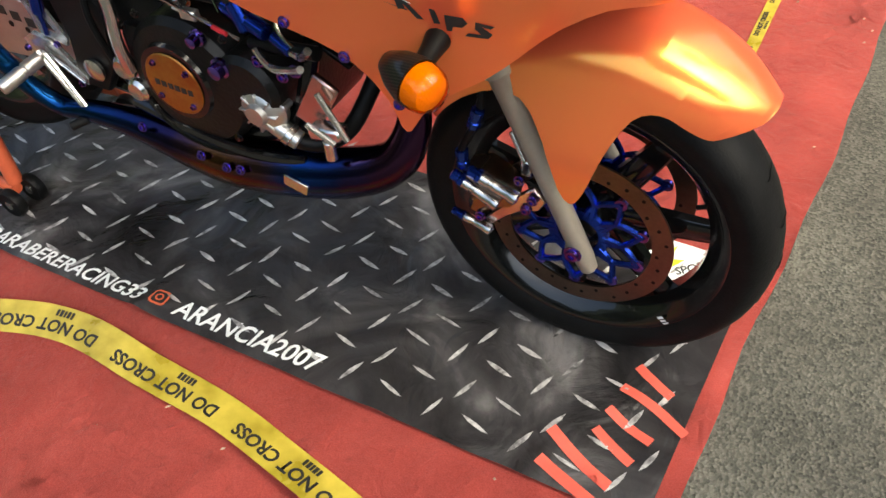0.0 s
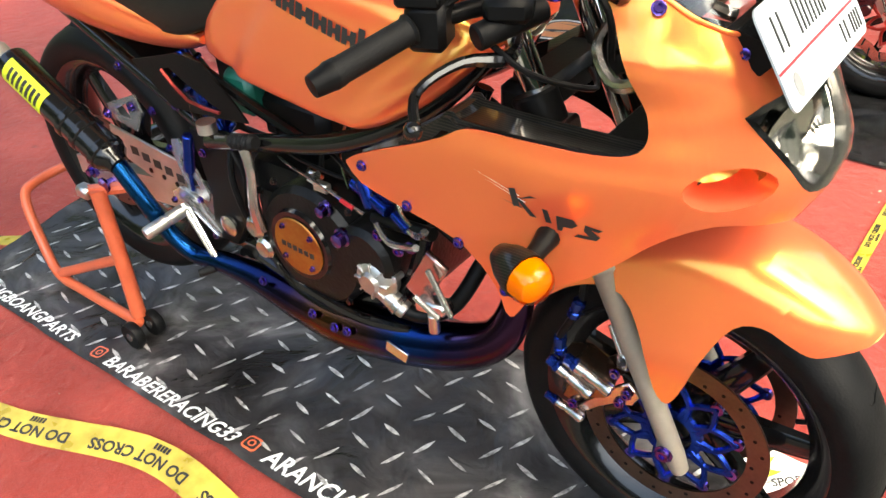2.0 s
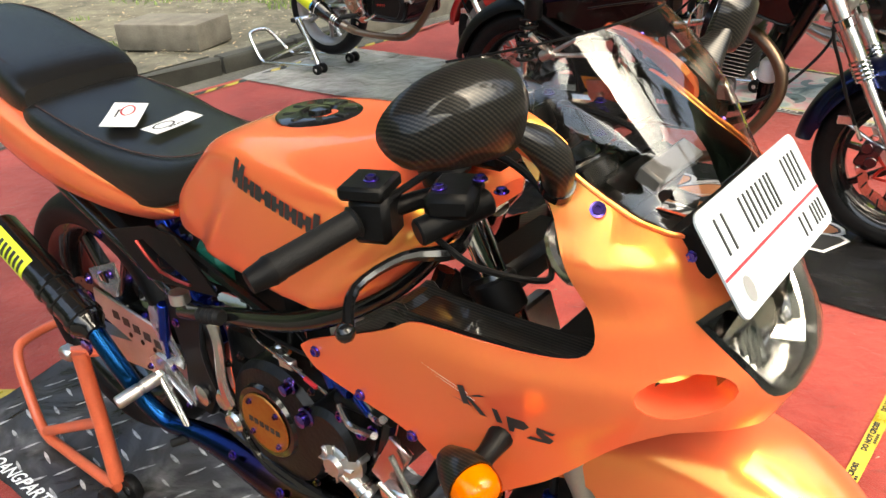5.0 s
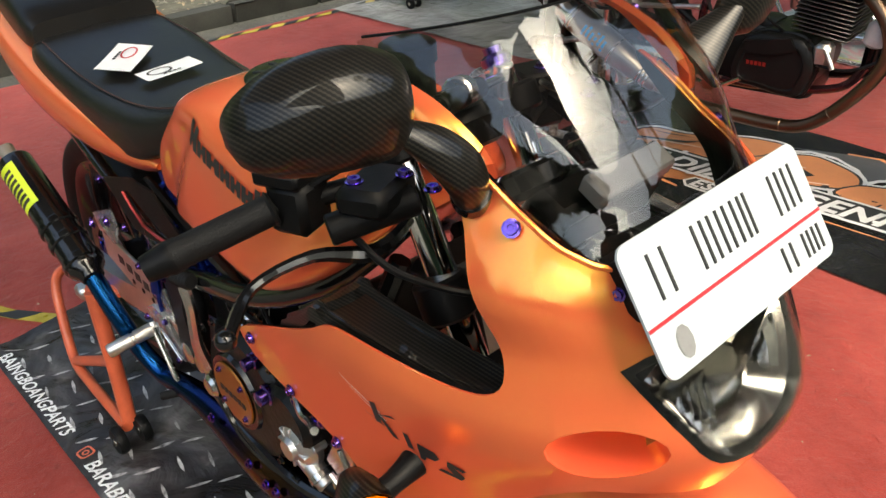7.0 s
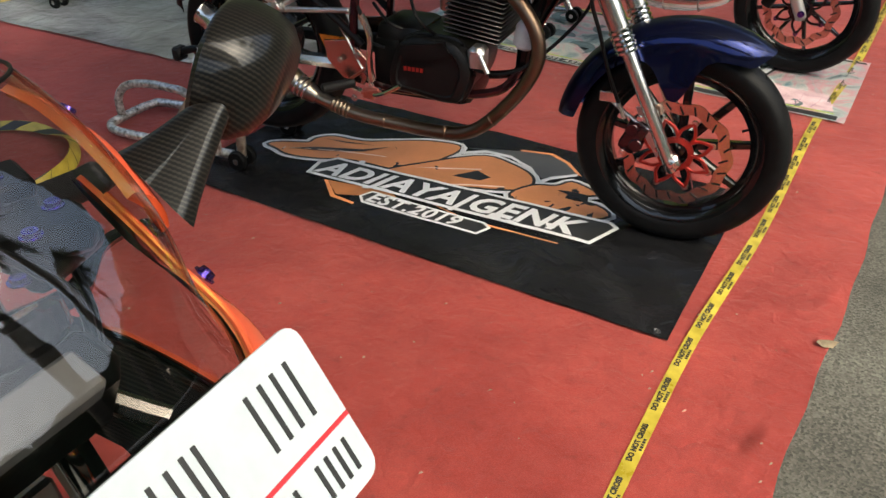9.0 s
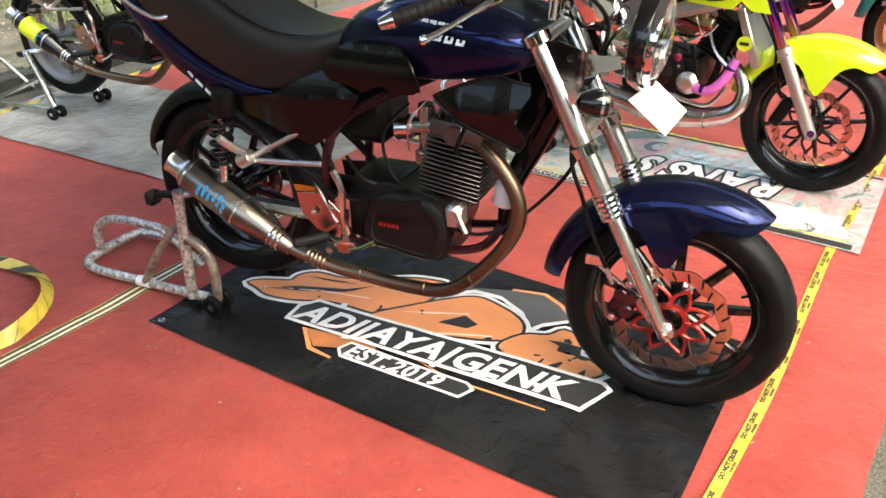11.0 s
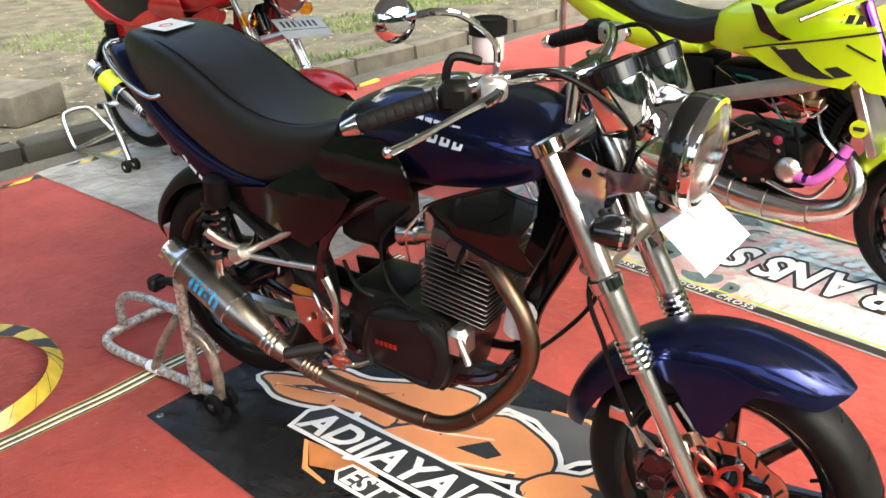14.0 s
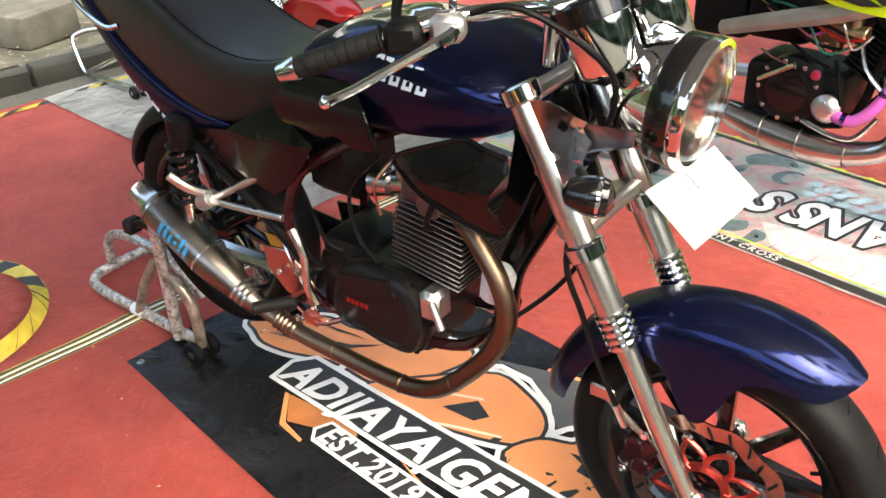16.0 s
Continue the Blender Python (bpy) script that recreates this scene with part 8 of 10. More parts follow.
    part("carburettor", joined(rod((-0.73, -0.02, 0.70), (-0.64, -0.02, 0.715), 0.026), rod((-0.69, -0.02, 0.64), (-0.69, -0.02, 0.77), 0.024), rod((-0.75, -0.02, 0.70), (-0.73, -0.02, 0.70), 0.034)), STEEL, b)
    part("air_box", box((-0.86, 0, 0.73), (0.16, 0.16, 0.16), 0.03), SATIN, b)
    part("kick_starter", tube([(-0.90, -0.135, 0.40), (-0.895, -0.155, 0.46), (-0.885, -0.16, 0.54), (-0.91, -0.16, 0.60)], [0.013, 0.010, 0.009, 0.011], 8, 4), STEEL, b)
    part("engine_cable", tube([(-0.62, -0.12, 0.48), (-0.50, -0.13, 0.47), (-0.40, -0.10, 0.52), (-0.28, -0.06, 0.66), (-0.26, -0.05, 0.80)], 0.005, 8, 6), SATIN, b)
    part("pump_cover", joined(box((-0.575, -0.10, 0.50), (0.05, 0.06, 0.07), 0.012), rod((-0.56, -0.13, 0.52), (-0.53, -0.14, 0.47), 0.008)), ALU, b)
    part("breather_flask", lathe([(0.02, 0), (0.032, 0.01), (0.034, 0.06), (0.025, 0.075)], (-0.455, -0.06, 0.53), (0.2, 0, 1), 18), mat(name + "_white_can", (0.6, 0.6, 0.6), 0.3), b)

    for k, pts in enumerate(([(-0.90, -0.10, 0.62), (-0.84, -0.13, 0.58), (-0.80, -0.12, 0.56)], [(-0.72, -0.06, 0.78), (-0.78, -0.10, 0.70), (-0.76, -0.11, 0.60), (-0.70, -0.12, 0.56)], [(-0.66, -0.08, 0.80), (-0.70, -0.11, 0.74), (-0.71, -0.09, 0.66)], [(-0.98, -0.10, 0.66), (-0.93, -0.13, 0.60), (-0.90, -0.13, 0.52), (-0.86, -0.12, 0.50)], [(-1.02, -0.11, 0.56), (-0.97, -0.13, 0.50), (-0.94, -0.13, 0.44), (-0.90, -0.14, 0.40)])):
        part("engine_cable", tube(pts, (0.005, 0.0045, 0.003, 0.006, 0.004)[k], 6, 4), (SATIN, SATIN, STEEL, SATIN, STEEL)[k], b)
    part("intake_bell", lathe([(0.030, 0), (0.034, 0.006), (0.030, 0.02), (0.026, 0.05)], (-0.775, -0.03, 0.695), (1, 0, 0.1), 22), STEEL, b)
    part("float_bowl", lathe([(0.012, 0), (0.022, 0.006), (0.024, 0.04), (0.020, 0.045)], (-0.69, -0.045, 0.605), (0, 0, 1), 18), mat(name + "_rosy_bowl", (0.55, 0.38, 0.34), 0.3, 1.0), b)
    for x, z in ((-0.94, 0.47), (-0.90, 0.385), (-1.0, 0.45), (-0.96, 0.335)):
        part("frame_bolt", bolt((x, -0.140, z), (0, -1, 0), 0.008), STEEL, b)
    part("pedal_link", joined(rod((-0.98, -0.145, 0.385), (-0.90, -0.15, 0.445), 0.0045), rod((-0.93, -0.15, 0.36), (-0.87, -0.15, 0.375), 0.006), box((-0.905, -0.145, 0.36), (0.04, 0.02, 0.035), 0.005)), mat(name + "_red_link", (0.50, 0.14, 0.10), 0.3, 0.8), b)
    part("gold_chain_cover", sheet([(-1.10, 0.50), (-0.98, 0.50), (-0.96, 0.46), (-1.08, 0.455)], lambda u, v: (u, -0.085, v), 0.05, 0.004), mat(name + "_gold_plate", (0.75, 0.48, 0.08), 0.25, 0.9), b)

    # exhaust
    if opts.get("exhaust", True):
        ep = part("exhaust_pipe", tube([(-0.525, -0.07, 0.700), (-0.475, -0.09, 0.675), (-0.415, -0.105, 0.610), (-0.395, -0.11, 0.530), (-0.43, -0.115, 0.44), (-0.52, -0.12, 0.33), (-0.60, -0.125, 0.275), (-0.70, -0.13, 0.265), (-0.85, -0.13, 0.27), (-0.98, -0.135, 0.285), (-1.10, -0.145, 0.325)], 0.0205, 14, 6), BRONZE_EXH, b, "straw-tempered steel header pipe")
        for h in (0, 1, 2, 3, 4):
            part("pipe_rib", lathe([(0.023, -0.004), (0.0255, 0), (0.023, 0.004)], (-0.985 - 0.012 * h, -0.136 - 0.001 * h, 0.287 + 0.004 * h), (-0.95, -0.05, 0.3), 18), BRONZE_EXH, ep)
        for p in ((-0.66, -0.13, 0.267), (-0.52, -0.12, 0.33), (-0.86, -0.13, 0.27)):
            part("pipe_weld", lathe([(0.0205, -0.003), (0.0222, 0), (0.0205, 0.003)], p, (1, 0, 0.05 if p[0] < -0.6 else 0.8), 16), BRONZE_EXH, ep)
        d = Vector((-0.365, -0.01, 0.220)).normalized()
        o = Vector((-1.105, -0.147, 0.328))
        si = part("silencer", lathe([(0.022, -0.02), (0.028, 0.0), (0.034, 0.05), (0.036, 0.06), (0.048, 0.13), (0.051, 0.16), (0.051, 0.355), (0.046, 0.37)], o, d, 28), opts.get("can", BRUSHED), b, opts.get("can_label", "brushed steel tapered silencer"))
        for h, r in ((0.015, 0.031), (0.030, 0.033), (0.045, 0.035), (0.165, 0.052), (0.35, 0.052)):
            part("silencer_band", lathe([(r - 0.002, 0), (r + 0.0015, 0.002), (r + 0.0015, 0.008), (r - 0.002, 0.010)], o + d * h, d, 28), STEEL, si)
        part("silencer_tip", lathe([(0.046, 0.0), (0.040, 0.012), (0.038, 0.045), (0.041, 0.055), (0.036, 0.055), (0.033, 0.0)], o + d * 0.37, d, 24, closed=True), STEEL, si)
        if opts.get("badge"):
            part("silencer_badge", lathe([(0.0515, 0.21), (0.0530, 0.212), (0.0530, 0.318), (0.0515, 0.32)], o, d, 28), opts["badge"], si, "lime sticker round the silencer")
        u_ = Vector((0.1, -1, 0.3))
        u_ = (u_ - d * u_.dot(d)).normalized()
        w_ = d.cross(u_).normalized()
        for k, (h, a0, a1) in enumerate(((0.20, -0.5, 0.3), (0.218, -0.3, 0.5), (0.236, -0.5, 0.45), (0.254, -0.4, 0.2), (0.272, -0.35, 0.45), (0.29, -0.45, 0.3))):
            part("silencer_mark", loft([[o + d * hh + (u_ * math.cos(a) + w_ * math.sin(a)) * r for a, r in ((a0, 0.0518), ((a0 + a1) / 2, 0.0518), (a1, 0.0518), (a1, 0.0505), (a0, 0.0505))] for hh in (h, h + 0.010)]), mat(name + "_blue_mark%d" % k, (0.02, 0.25, 0.5), 0.4) if k == 0 else bpy.data.materials[name + "_blue_mark0"], si)
    return b


b = roadster("roadster_motorcycle", "dark blue and black roadster with chrome forks on a rear stand", pose(-0.12, 2.96, 0.002), BLUE_PAINT, PIANO, BLUE_PAINT, {"fender_label": "dark blue glossy front fender", "tank_label": "dark blue pearl fuel tank", "shroud_label": "glossy black side shroud", "mirror": True, "plate_ink": CARD, "signal": BLACK, "graphic": mat("pale_blue_graphic", (0.62, 0.74, 0.86), 0.3), "top_print": vinyl_material("marbled_print", [(0.38, (0.012, 0.011, 0.010)), (0.47, (0.10, 0.095, 0.09)), (0.53, (0.62, 0.58, 0.54)), (0.60, (0.05, 0.045, 0.04)), (0.68, (0.35, 0.32, 0.30))], 0.12, 9.0)})
WRAP_BROWN = mat("brown_wrapped_steel", (0.22, 0.13, 0.08), 0.3, 0.5, vary=0.6, scale=24, color2=(0.48, 0.42, 0.36))
WRAP = mat("tape_wrapped_steel", (0.16, 0.12, 0.09), 0.30, 0.5, vary=0.6, scale=65, color2=(0.85, 0.83, 0.78), bump=0.6, fine=120)
ps = thing("paddock_stand", "steel rear paddock stand wrapped in clear and brown tape", "paddock stand", pose(-1.65, 2.96, 0.003))
part("base_tube", tube([(0.05, -0.10, 0.028), (-0.20, -0.098, 0.026), (-0.45, -0.092, 0.024), (-0.53, -0.06, 0.024), (-0.545, 0.0, 0.024), (-0.53, 0.16, 0.024), (-0.45, 0.20, 0.024), (0.05, 0.19, 0.028)], 0.0165, 12, 6), WRAP, ps)
part("handle_loop", tube([(-0.545, 0.02, 0.03), (-0.545, 0.02, 0.10), (-0.50, 0.02, 0.155), (-0.41, 0.02, 0.180), (-0.29, 0.02, 0.180), (-0.22, 0.03, 0.16), (-0.10, 0.05, 0.04)], 0.0155, 12, 6), WRAP, ps)
for y, d in ((-0.125, -1), (0.195, 1)):
    part("upright", tube([(0.0, y, 0.035), (0.01, y, 0.22), (0.022, y, 0.425)], 0.0175, 12, 3), WRAP, ps)
    part("brace", tube([(-0.025, y, 0.285), (-0.12, y, 0.17), (-0.22, y + 0.02 * -d, 0.035)], 0.014, 10, 2), WRAP_BROWN, ps)
    part("front_arch", tube([(0.005, y, 0.245), (0.055, y, 0.252), (0.100, y, 0.205), (0.112, y, 0.14), (0.105, y, 0.05)], 0.0165, 12, 5), WRAP_BROWN, ps)
    part("pad_arm", tube([(0.025, y, 0.405), (-0.03, y, 0.405), (-0.085, y, 0.385)], 0.013, 10, 3), SATIN, ps)
    part("pad", box((-0.085, y, 0.385), (0.035, 0.05, 0.045), 0.008), GRIP, ps)
    part("lifting_arm", tube([(0.022, y, 0.405), (0.07, y * 0.8 + 0.01, 0.412), (0.16, y * 0.72 + 0.01, 0.418)], 0.012, 10, 3), WRAP, ps)
    for q in (-0.028, 0.028):
        c = part("castor", lathe([(0.012, -0.011), (0.031, -0.011), (0.036, -0.006), (0.036, 0.006), (0.031, 0.011), (0.012, 0.011)], (0.105, y + q, 0.038), (0, 1, 0), 20), SATIN, ps)
        part("castor_hub", lathe([(0.011, -0.013), (0.011, 0.013)], (0.105, y + q, 0.038), (0, 1, 0), 12), STEEL, c)
part("tape_band", lathe([(0.018, -0.03), (0.0195, -0.028), (0.0195, 0.028), (0.018, 0.03)], (-0.23, -0.098, 0.027), (1, 0, 0), 14, closed=True), CARD, ps)
t = thing("paper_tag", "white paper tag with red oval print lying on the seat", "tag", pose(-1.60, 2.935, 1.114, 0, 6, 8), "paper tags")
part("paper", sheet([(-0.04, -0.055), (0.04, -0.055), (0.04, 0.055), (-0.04, 0.055)], lambda u, v: (u, v, 0.003 + 0.5 * u * u), 0.02, 0.0006), CARD, t)
part("red_oval", sheet(ellipse((0.0, -0.008), 0.012, 0.022, 18), lambda u, v: (u, v, 0.0042 + 0.5 * u * u), 0.02, 0, [ellipse((0.0, -0.008), 0.008, 0.017, 12)]), REDINK, t)


# ======== the lime naked two-stroke ========
M3 = pose(0.13, 4.55, 0.002, 0, 0, -9.0)
b = thing("naked_motorcycle", "lime yellow naked two-stroke motorcycle with black graphics", "motorcycle", M3, "show motorcycles")
fw = wheel(b, "front_wheel", (0, 0, 0.288), 0.290, 0.105, 8, BLACK, turn=0.2, spoke_w=(0.018, 0.014))
brake_disc(fw, -0.068, 0.150, 0.121, 0.104, COPPER_DISC, BLACK, 6, petal=0.006, holes=24)
rw = wheel(b, "rear_wheel", (-1.30, 0, 0.36), 0.296, 0.125, 8, BLACK, turn=0.1, spoke_w=(0.018, 0.014))
up = Vector((-0.43, 0, 0.90)).normalized()
VIOLET = heated("rainbow_fork_tube", [(0.0, (0.55, 0.35, 0.12)), (0.35, (0.30, 0.05, 0.35)), (0.6, (0.10, 0.04, 0.5)), (1.0, (0.35, 0.08, 0.45))], "Z", 0.55, 1.0, 0.15)
for sy in (-1, 1):
    o = Vector((0.01, sy * 0.102, 0.27))
    leg = part("fork_leg", lathe([(0.012, -0.02), (0.022, -0.01), (0.024, 0.03), (0.024, 0.33), (0.029, 0.335), (0.029, 0.36)], o, up, 18), mat("fork_silver" + ("r" if sy < 0 else "l"), (0.42, 0.40, 0.38), 0.35, 0.8), b)
    part("fork_tube", lathe([(0.02, 0.36), (0.0215, 0.362), (0.0215, 0.80), (0.018, 0.81)], o, up, 18), VIOLET, b, "rainbow-tinted fork tube")
    part("axle_bolt", bolt(o + Vector((0.004, sy * 0.022, 0.012)), (0, sy, 0), 0.011, 0.01), PURPLE, leg)
    ind = part("indicator", lathe([(0.004, -0.03), (0.016, -0.024), (0.022, 0), (0.020, 0.02), (0.006, 0.03)], (-0.18, sy * 0.17, 0.80), (1, -0.2 * sy, 0), 18), CLEAR, b, "clear indicator")
    part("indicator_stem", rod((-0.22, sy * 0.12, 0.80), (-0.19, sy * 0.16, 0.80), 0.008), SATIN, ind)
for h in (0.53, 0.78):
    part("triple_clamp", box(tuple(Vector((-0.015, 0, 0.27)) + up * h), (0.07, 0.21, 0.03), 0.01, Matrix.Rotation(radians(-26), 4, "Y")), ALU, b)
part("front_fender", arch_fender(0, 0.288, 0.352, 0.082, 0.055, 50, 165, ((66, 1.12), (74, 1.5), (82, 2.3), (90, 2.6), (100, 2.3), (108, 1.4), (120, 1.1), (145, 1.05))), LIME, b, "lime front fender")
cal = part("brake_caliper", box((-0.115, -0.085, 0.34), (0.05, 0.05, 0.12), 0.014, Matrix.Rotation(radians(25), 4, "Y"), 2), SATIN, b)
part("brake_hose", tube([(-0.12, -0.10, 0.40), (-0.16, -0.105, 0.50), (-0.17, -0.115, 0.60), (-0.25, -0.12, 0.74)], 0.006, 8), SATIN, b)
sh = [(0.0, 1.0), (0.42, 0.99), (0.75, 0.92), (0.95, 0.74), (1.0, 0.5), (0.93, 0.22), (0.82, 0.04), (0.5, 0.0), (0.0, 0.0)]
tk = part("fuel_tank", loft(hull_rings([(-0.86, 0.08, 0.80, 0.90), (-0.80, 0.11, 0.79, 0.95), (-0.68, 0.14, 0.78, 0.99), (-0.52, 0.16, 0.80, 1.01), (-0.40, 0.155, 0.84, 1.0), (-0.32, 0.12, 0.88, 0.96), (-0.29, 0.07, 0.9, 0.93)], sh, 5)), LIME, b, "lime fuel tank")
for f in (-1, 1):
    g = lambda u, v, f=f: (u, f * (0.163 + 0.04 * max(0.0, 1 - ((u + 0.35) / 0.25) ** 2)), v)
    part("shroud", sheet([(-0.70, 0.83), (-0.52, 0.875), (-0.38, 0.92), (-0.27, 0.945), (-0.245, 0.90), (-0.235, 0.84), (-0.19, 0.735), (-0.26, 0.742), (-0.30, 0.775), (-0.33, 0.742), (-0.50, 0.752), (-0.60, 0.775)], g, 0.025, 0.004), LIME, b, "lime tank shroud")
    gg = lambda u, v, f=f: (u, f * (0.1655 + 0.04 * max(0.0, 1 - ((u + 0.35) / 0.25) ** 2)), v)
    part("shroud_line", sheet([(-0.69, 0.822), (-0.25, 0.925), (-0.25, 0.932), (-0.69, 0.829)], gg, 0.03, 0.001), INK, b)
    part("shroud_graphic", sheet([(-0.57, 0.835), (-0.50, 0.852), (-0.44, 0.80), (-0.36, 0.772), (-0.42, 0.765), (-0.50, 0.775)], gg, 0.03, 0.001), INK, b, "black slashed graphic")
    part("shroud_graphic", sheet([(-0.40, 0.80), (-0.36, 0.812), (-0.31, 0.79), (-0.36, 0.775)], gg, 0.03, 0.001), INK, b)
    for x0, m_ in ((-0.60, INK), (-0.56, CARD), (-0.53, MAROON)):
        part("shroud_graphic", sheet([(x0, 0.842), (x0 + 0.02, 0.846), (x0 + 0.15, 0.775), (x0 + 0.10, 0.778)], lambda u, v, f=f: (u, f * (0.1663 + 0.04 * max(0.0, 1 - ((u + 0.35) / 0.25) ** 2)), v), 0.03, 0.0), m_, b)
    part("shroud_mark", sheet([(-0.34, 0.885), (-0.25, 0.845), (-0.252, 0.839), (-0.345, 0.879)], gg, 0.03, 0.001), INK, b)
    tg = lambda u, v, f=f: (u, f * (0.166 - 0.35 * max(0, v - 0.905) - 0.3 * abs(u + 0.5) ** 1.6), v)
    part("tank_graphic", sheet([(-0.70, 0.97), (-0.66, 0.965), (-0.58, 0.89), (-0.52, 0.868), (-0.56, 0.860), (-0.64, 0.885)], tg, 0.03, 0.001), MAROON, b, "dark red and black slash")
    bits = [sheet([(x0, 0.935), (x0 + 0.022, 0.937), (x0 + 0.026, 0.963), (x0 + 0.004, 0.961)], lambda u, v, f=f: (u, f * (0.1685 - 0.42 * max(0, v - 0.905) - 0.25 * abs(u + 0.48) ** 1.8), v), 0.03, 0.001) for x0 in [-0.53 + 0.031 * k for k in range(7)]]
    for q in bits:
        part("tank_letter", q, INK, b, "black tank lettering bar")
    part("frame_spar", tube([(-0.28, f * 0.05, 0.80), (-0.45, f * 0.13, 0.735), (-0.70, f * 0.145, 0.665), (-0.88, f * 0.13, 0.61)], [0.030, 0.032, 0.030, 0.026], 8, 4), mat("spar_grey" + ("r" if f < 0 else "l"), (0.30, 0.27, 0.25), 0.45, 0.5), b, "grey alloy frame spar")
    part("down_tube", tube([(-0.27, f * 0.05, 0.76), (-0.36, f * 0.09, 0.60), (-0.45, f * 0.10, 0.36), (-0.85, f * 0.10, 0.34)], 0.014, 8, 4), SATIN, b)
    part("swingarm", tube([(-0.86, f * 0.09, 0.40), (-1.32, f * 0.11, 0.36)], 0.025, 8, 1), ALU, b)
    part("grip", lathe([(0.016, 0), (0.018, 0.01), (0.018, 0.11), (0.012, 0.12)], (-0.45, f * 0.25, 1.03), (-0.7, f * 0.9, -0.35), 14), GRIP, b)
    part("lever", tube([(-0.33, f * 0.21, 1.03), (-0.37, f * 0.29, 1.01), (-0.44, f * 0.36, 0.975)], [0.010, 0.007, 0.008], 8, 3), CHROME, b)
part("handlebar", tube([(-0.45, -0.25, 1.03), (-0.36, -0.18, 1.05), (-0.33, 0, 1.03), (-0.36, 0.18, 1.05), (-0.45, 0.25, 1.03)], 0.012, 10), SATIN, b)
part("master_cylinder", box((-0.37, -0.19, 1.06), (0.06, 0.06, 0.05), 0.01), SATIN, b)
part("seat", loft(hull_rings([(-0.78, 0.07, 0.86, 0.93), (-0.84, 0.10, 0.82, 0.915), (-0.95, 0.125, 0.80, 0.90), (-1.10, 0.13, 0.82, 0.92), (-1.22, 0.125, 0.87, 0.97), (-1.40, 0.11, 0.94, 1.03), (-1.55, 0.08, 1.0, 1.06)], [(0.0, 1.0), (0.55, 0.985), (0.85, 0.93), (0.97, 0.80), (1.0, 0.55), (0.97, 0.2), (0.85, 0.0), (0.0, 0.0)], 4)), LEATHER, b, "black vinyl seat")
part("tail_fairing", loft(hull_rings([(-0.88, 0.11, 0.77, 0.81), (-1.05, 0.14, 0.76, 0.85), (-1.25, 0.145, 0.80, 0.91), (-1.45, 0.12, 0.89, 0.99), (-1.62, 0.07, 0.98, 1.05)], [(0.0, 1.0), (0.6, 1.0), (0.93, 0.92), (1.0, 0.65), (0.96, 0.35), (0.82, 0.08), (0.6, 0.0), (0.0, 0.02)], 4)), LIME, b)
part("crankcase", joined(box((-0.62, 0, 0.43), (0.34, 0.24, 0.18), 0.03, None, 2), lathe([(0.11, 0), (0.11, 0.05), (0.09, 0.06)], (-0.62, -0.09, 0.45), (0, -1, 0), 28)), DARKMETAL, b)
part("cover_ring", lathe([(0.065, 0), (0.07, 0.008), (0.06, 0.010)], (-0.62, -0.15, 0.45), (0, -1, 0), 28), BLACK, b)
finned_cylinder(b, (-0.40, 0, 0.592), 28, (0.13, 0.15, 0.17), 10, DARKMETAL)
part("carburettor", joined(rod((-0.58, -0.05, 0.62), (-0.48, -0.05, 0.63), 0.026), rod((-0.53, -0.05, 0.58), (-0.53, -0.05, 0.70), 0.024)), mat("brass_carb", (0.45, 0.34, 0.18), 0.35, 0.9), b)
part("water_pump", lathe([(0.045, 0), (0.047, 0.012), (0.035, 0.028), (0.02, 0.034)], (-0.485, -0.14, 0.42), (0, -1, 0), 22), ALU, b)
part("coolant_hose", tube([(-0.47, -0.15, 0.41), (-0.40, -0.155, 0.40), (-0.345, -0.14, 0.45), (-0.31, -0.11, 0.53)], 0.019, 12), MAGENTA, b, "pink rubber coolant hose")
for at_, ax_ in (((-0.42, -0.155, 0.402), (1, 0, 0)), ((-0.325, -0.125, 0.495), (0.5, 0, 1))):
    part("hose_clamp", lathe([(0.019, -0.008), (0.021, 0), (0.019, 0.008)], at_, ax_, 14), PURPLE, b)
rd = part("radiator", box((-0.275, 0, 0.62), (0.035, 0.25, 0.24), 0.006, Matrix.Rotation(radians(-22), 4, "Y")), ALU, b)
part("radiator_badge", lathe([(0.03, 0), (0.03, 0.002)], (-0.285, -0.127, 0.60), (0, -1, 0), 20), BADGE, rd, "yellow and black oval badge")
part("badge_bar", box((-0.285, -0.1302, 0.60), (0.036, 0.001, 0.013), 0), INK, rd)
for k, pts in enumerate(([(-0.66, -0.10, 0.60), (-0.58, -0.13, 0.57), (-0.50, -0.14, 0.55)], [(-0.70, -0.06, 0.66), (-0.60, -0.12, 0.63), (-0.52, -0.10, 0.66)], [(-0.50, -0.10, 0.56), (-0.46, -0.14, 0.50), (-0.44, -0.15, 0.44)], [(-0.44, -0.09, 0.64), (-0.40, -0.12, 0.56), (-0.34, -0.12, 0.50)], [(-0.74, -0.12, 0.56), (-0.68, -0.14, 0.545), (-0.60, -0.15, 0.53)])):
    part("engine_cable", tube(pts, (0.006, 0.005, 0.007, 0.008, 0.004)[k], 6, 4), (SATIN, MAGENTA, SATIN, STEEL, STEEL)[k], b)
for k in range(9):
    a = 0.35 + k * 0.7
    part("case_bolt", bolt((-0.62 + 0.098 * math.cos(a), -0.150, 0.45 + 0.098 * math.sin(a)), (0, -1, 0), 0.006), STEEL, b)
part("filler_cap", lathe([(0.016, 0), (0.016, 0.008), (0.010, 0.012)], (-0.535, -0.145, 0.52), (0, -1, 0), 14), mat("red_filler", (0.5, 0.05, 0.12), 0.3, 0.6), b)
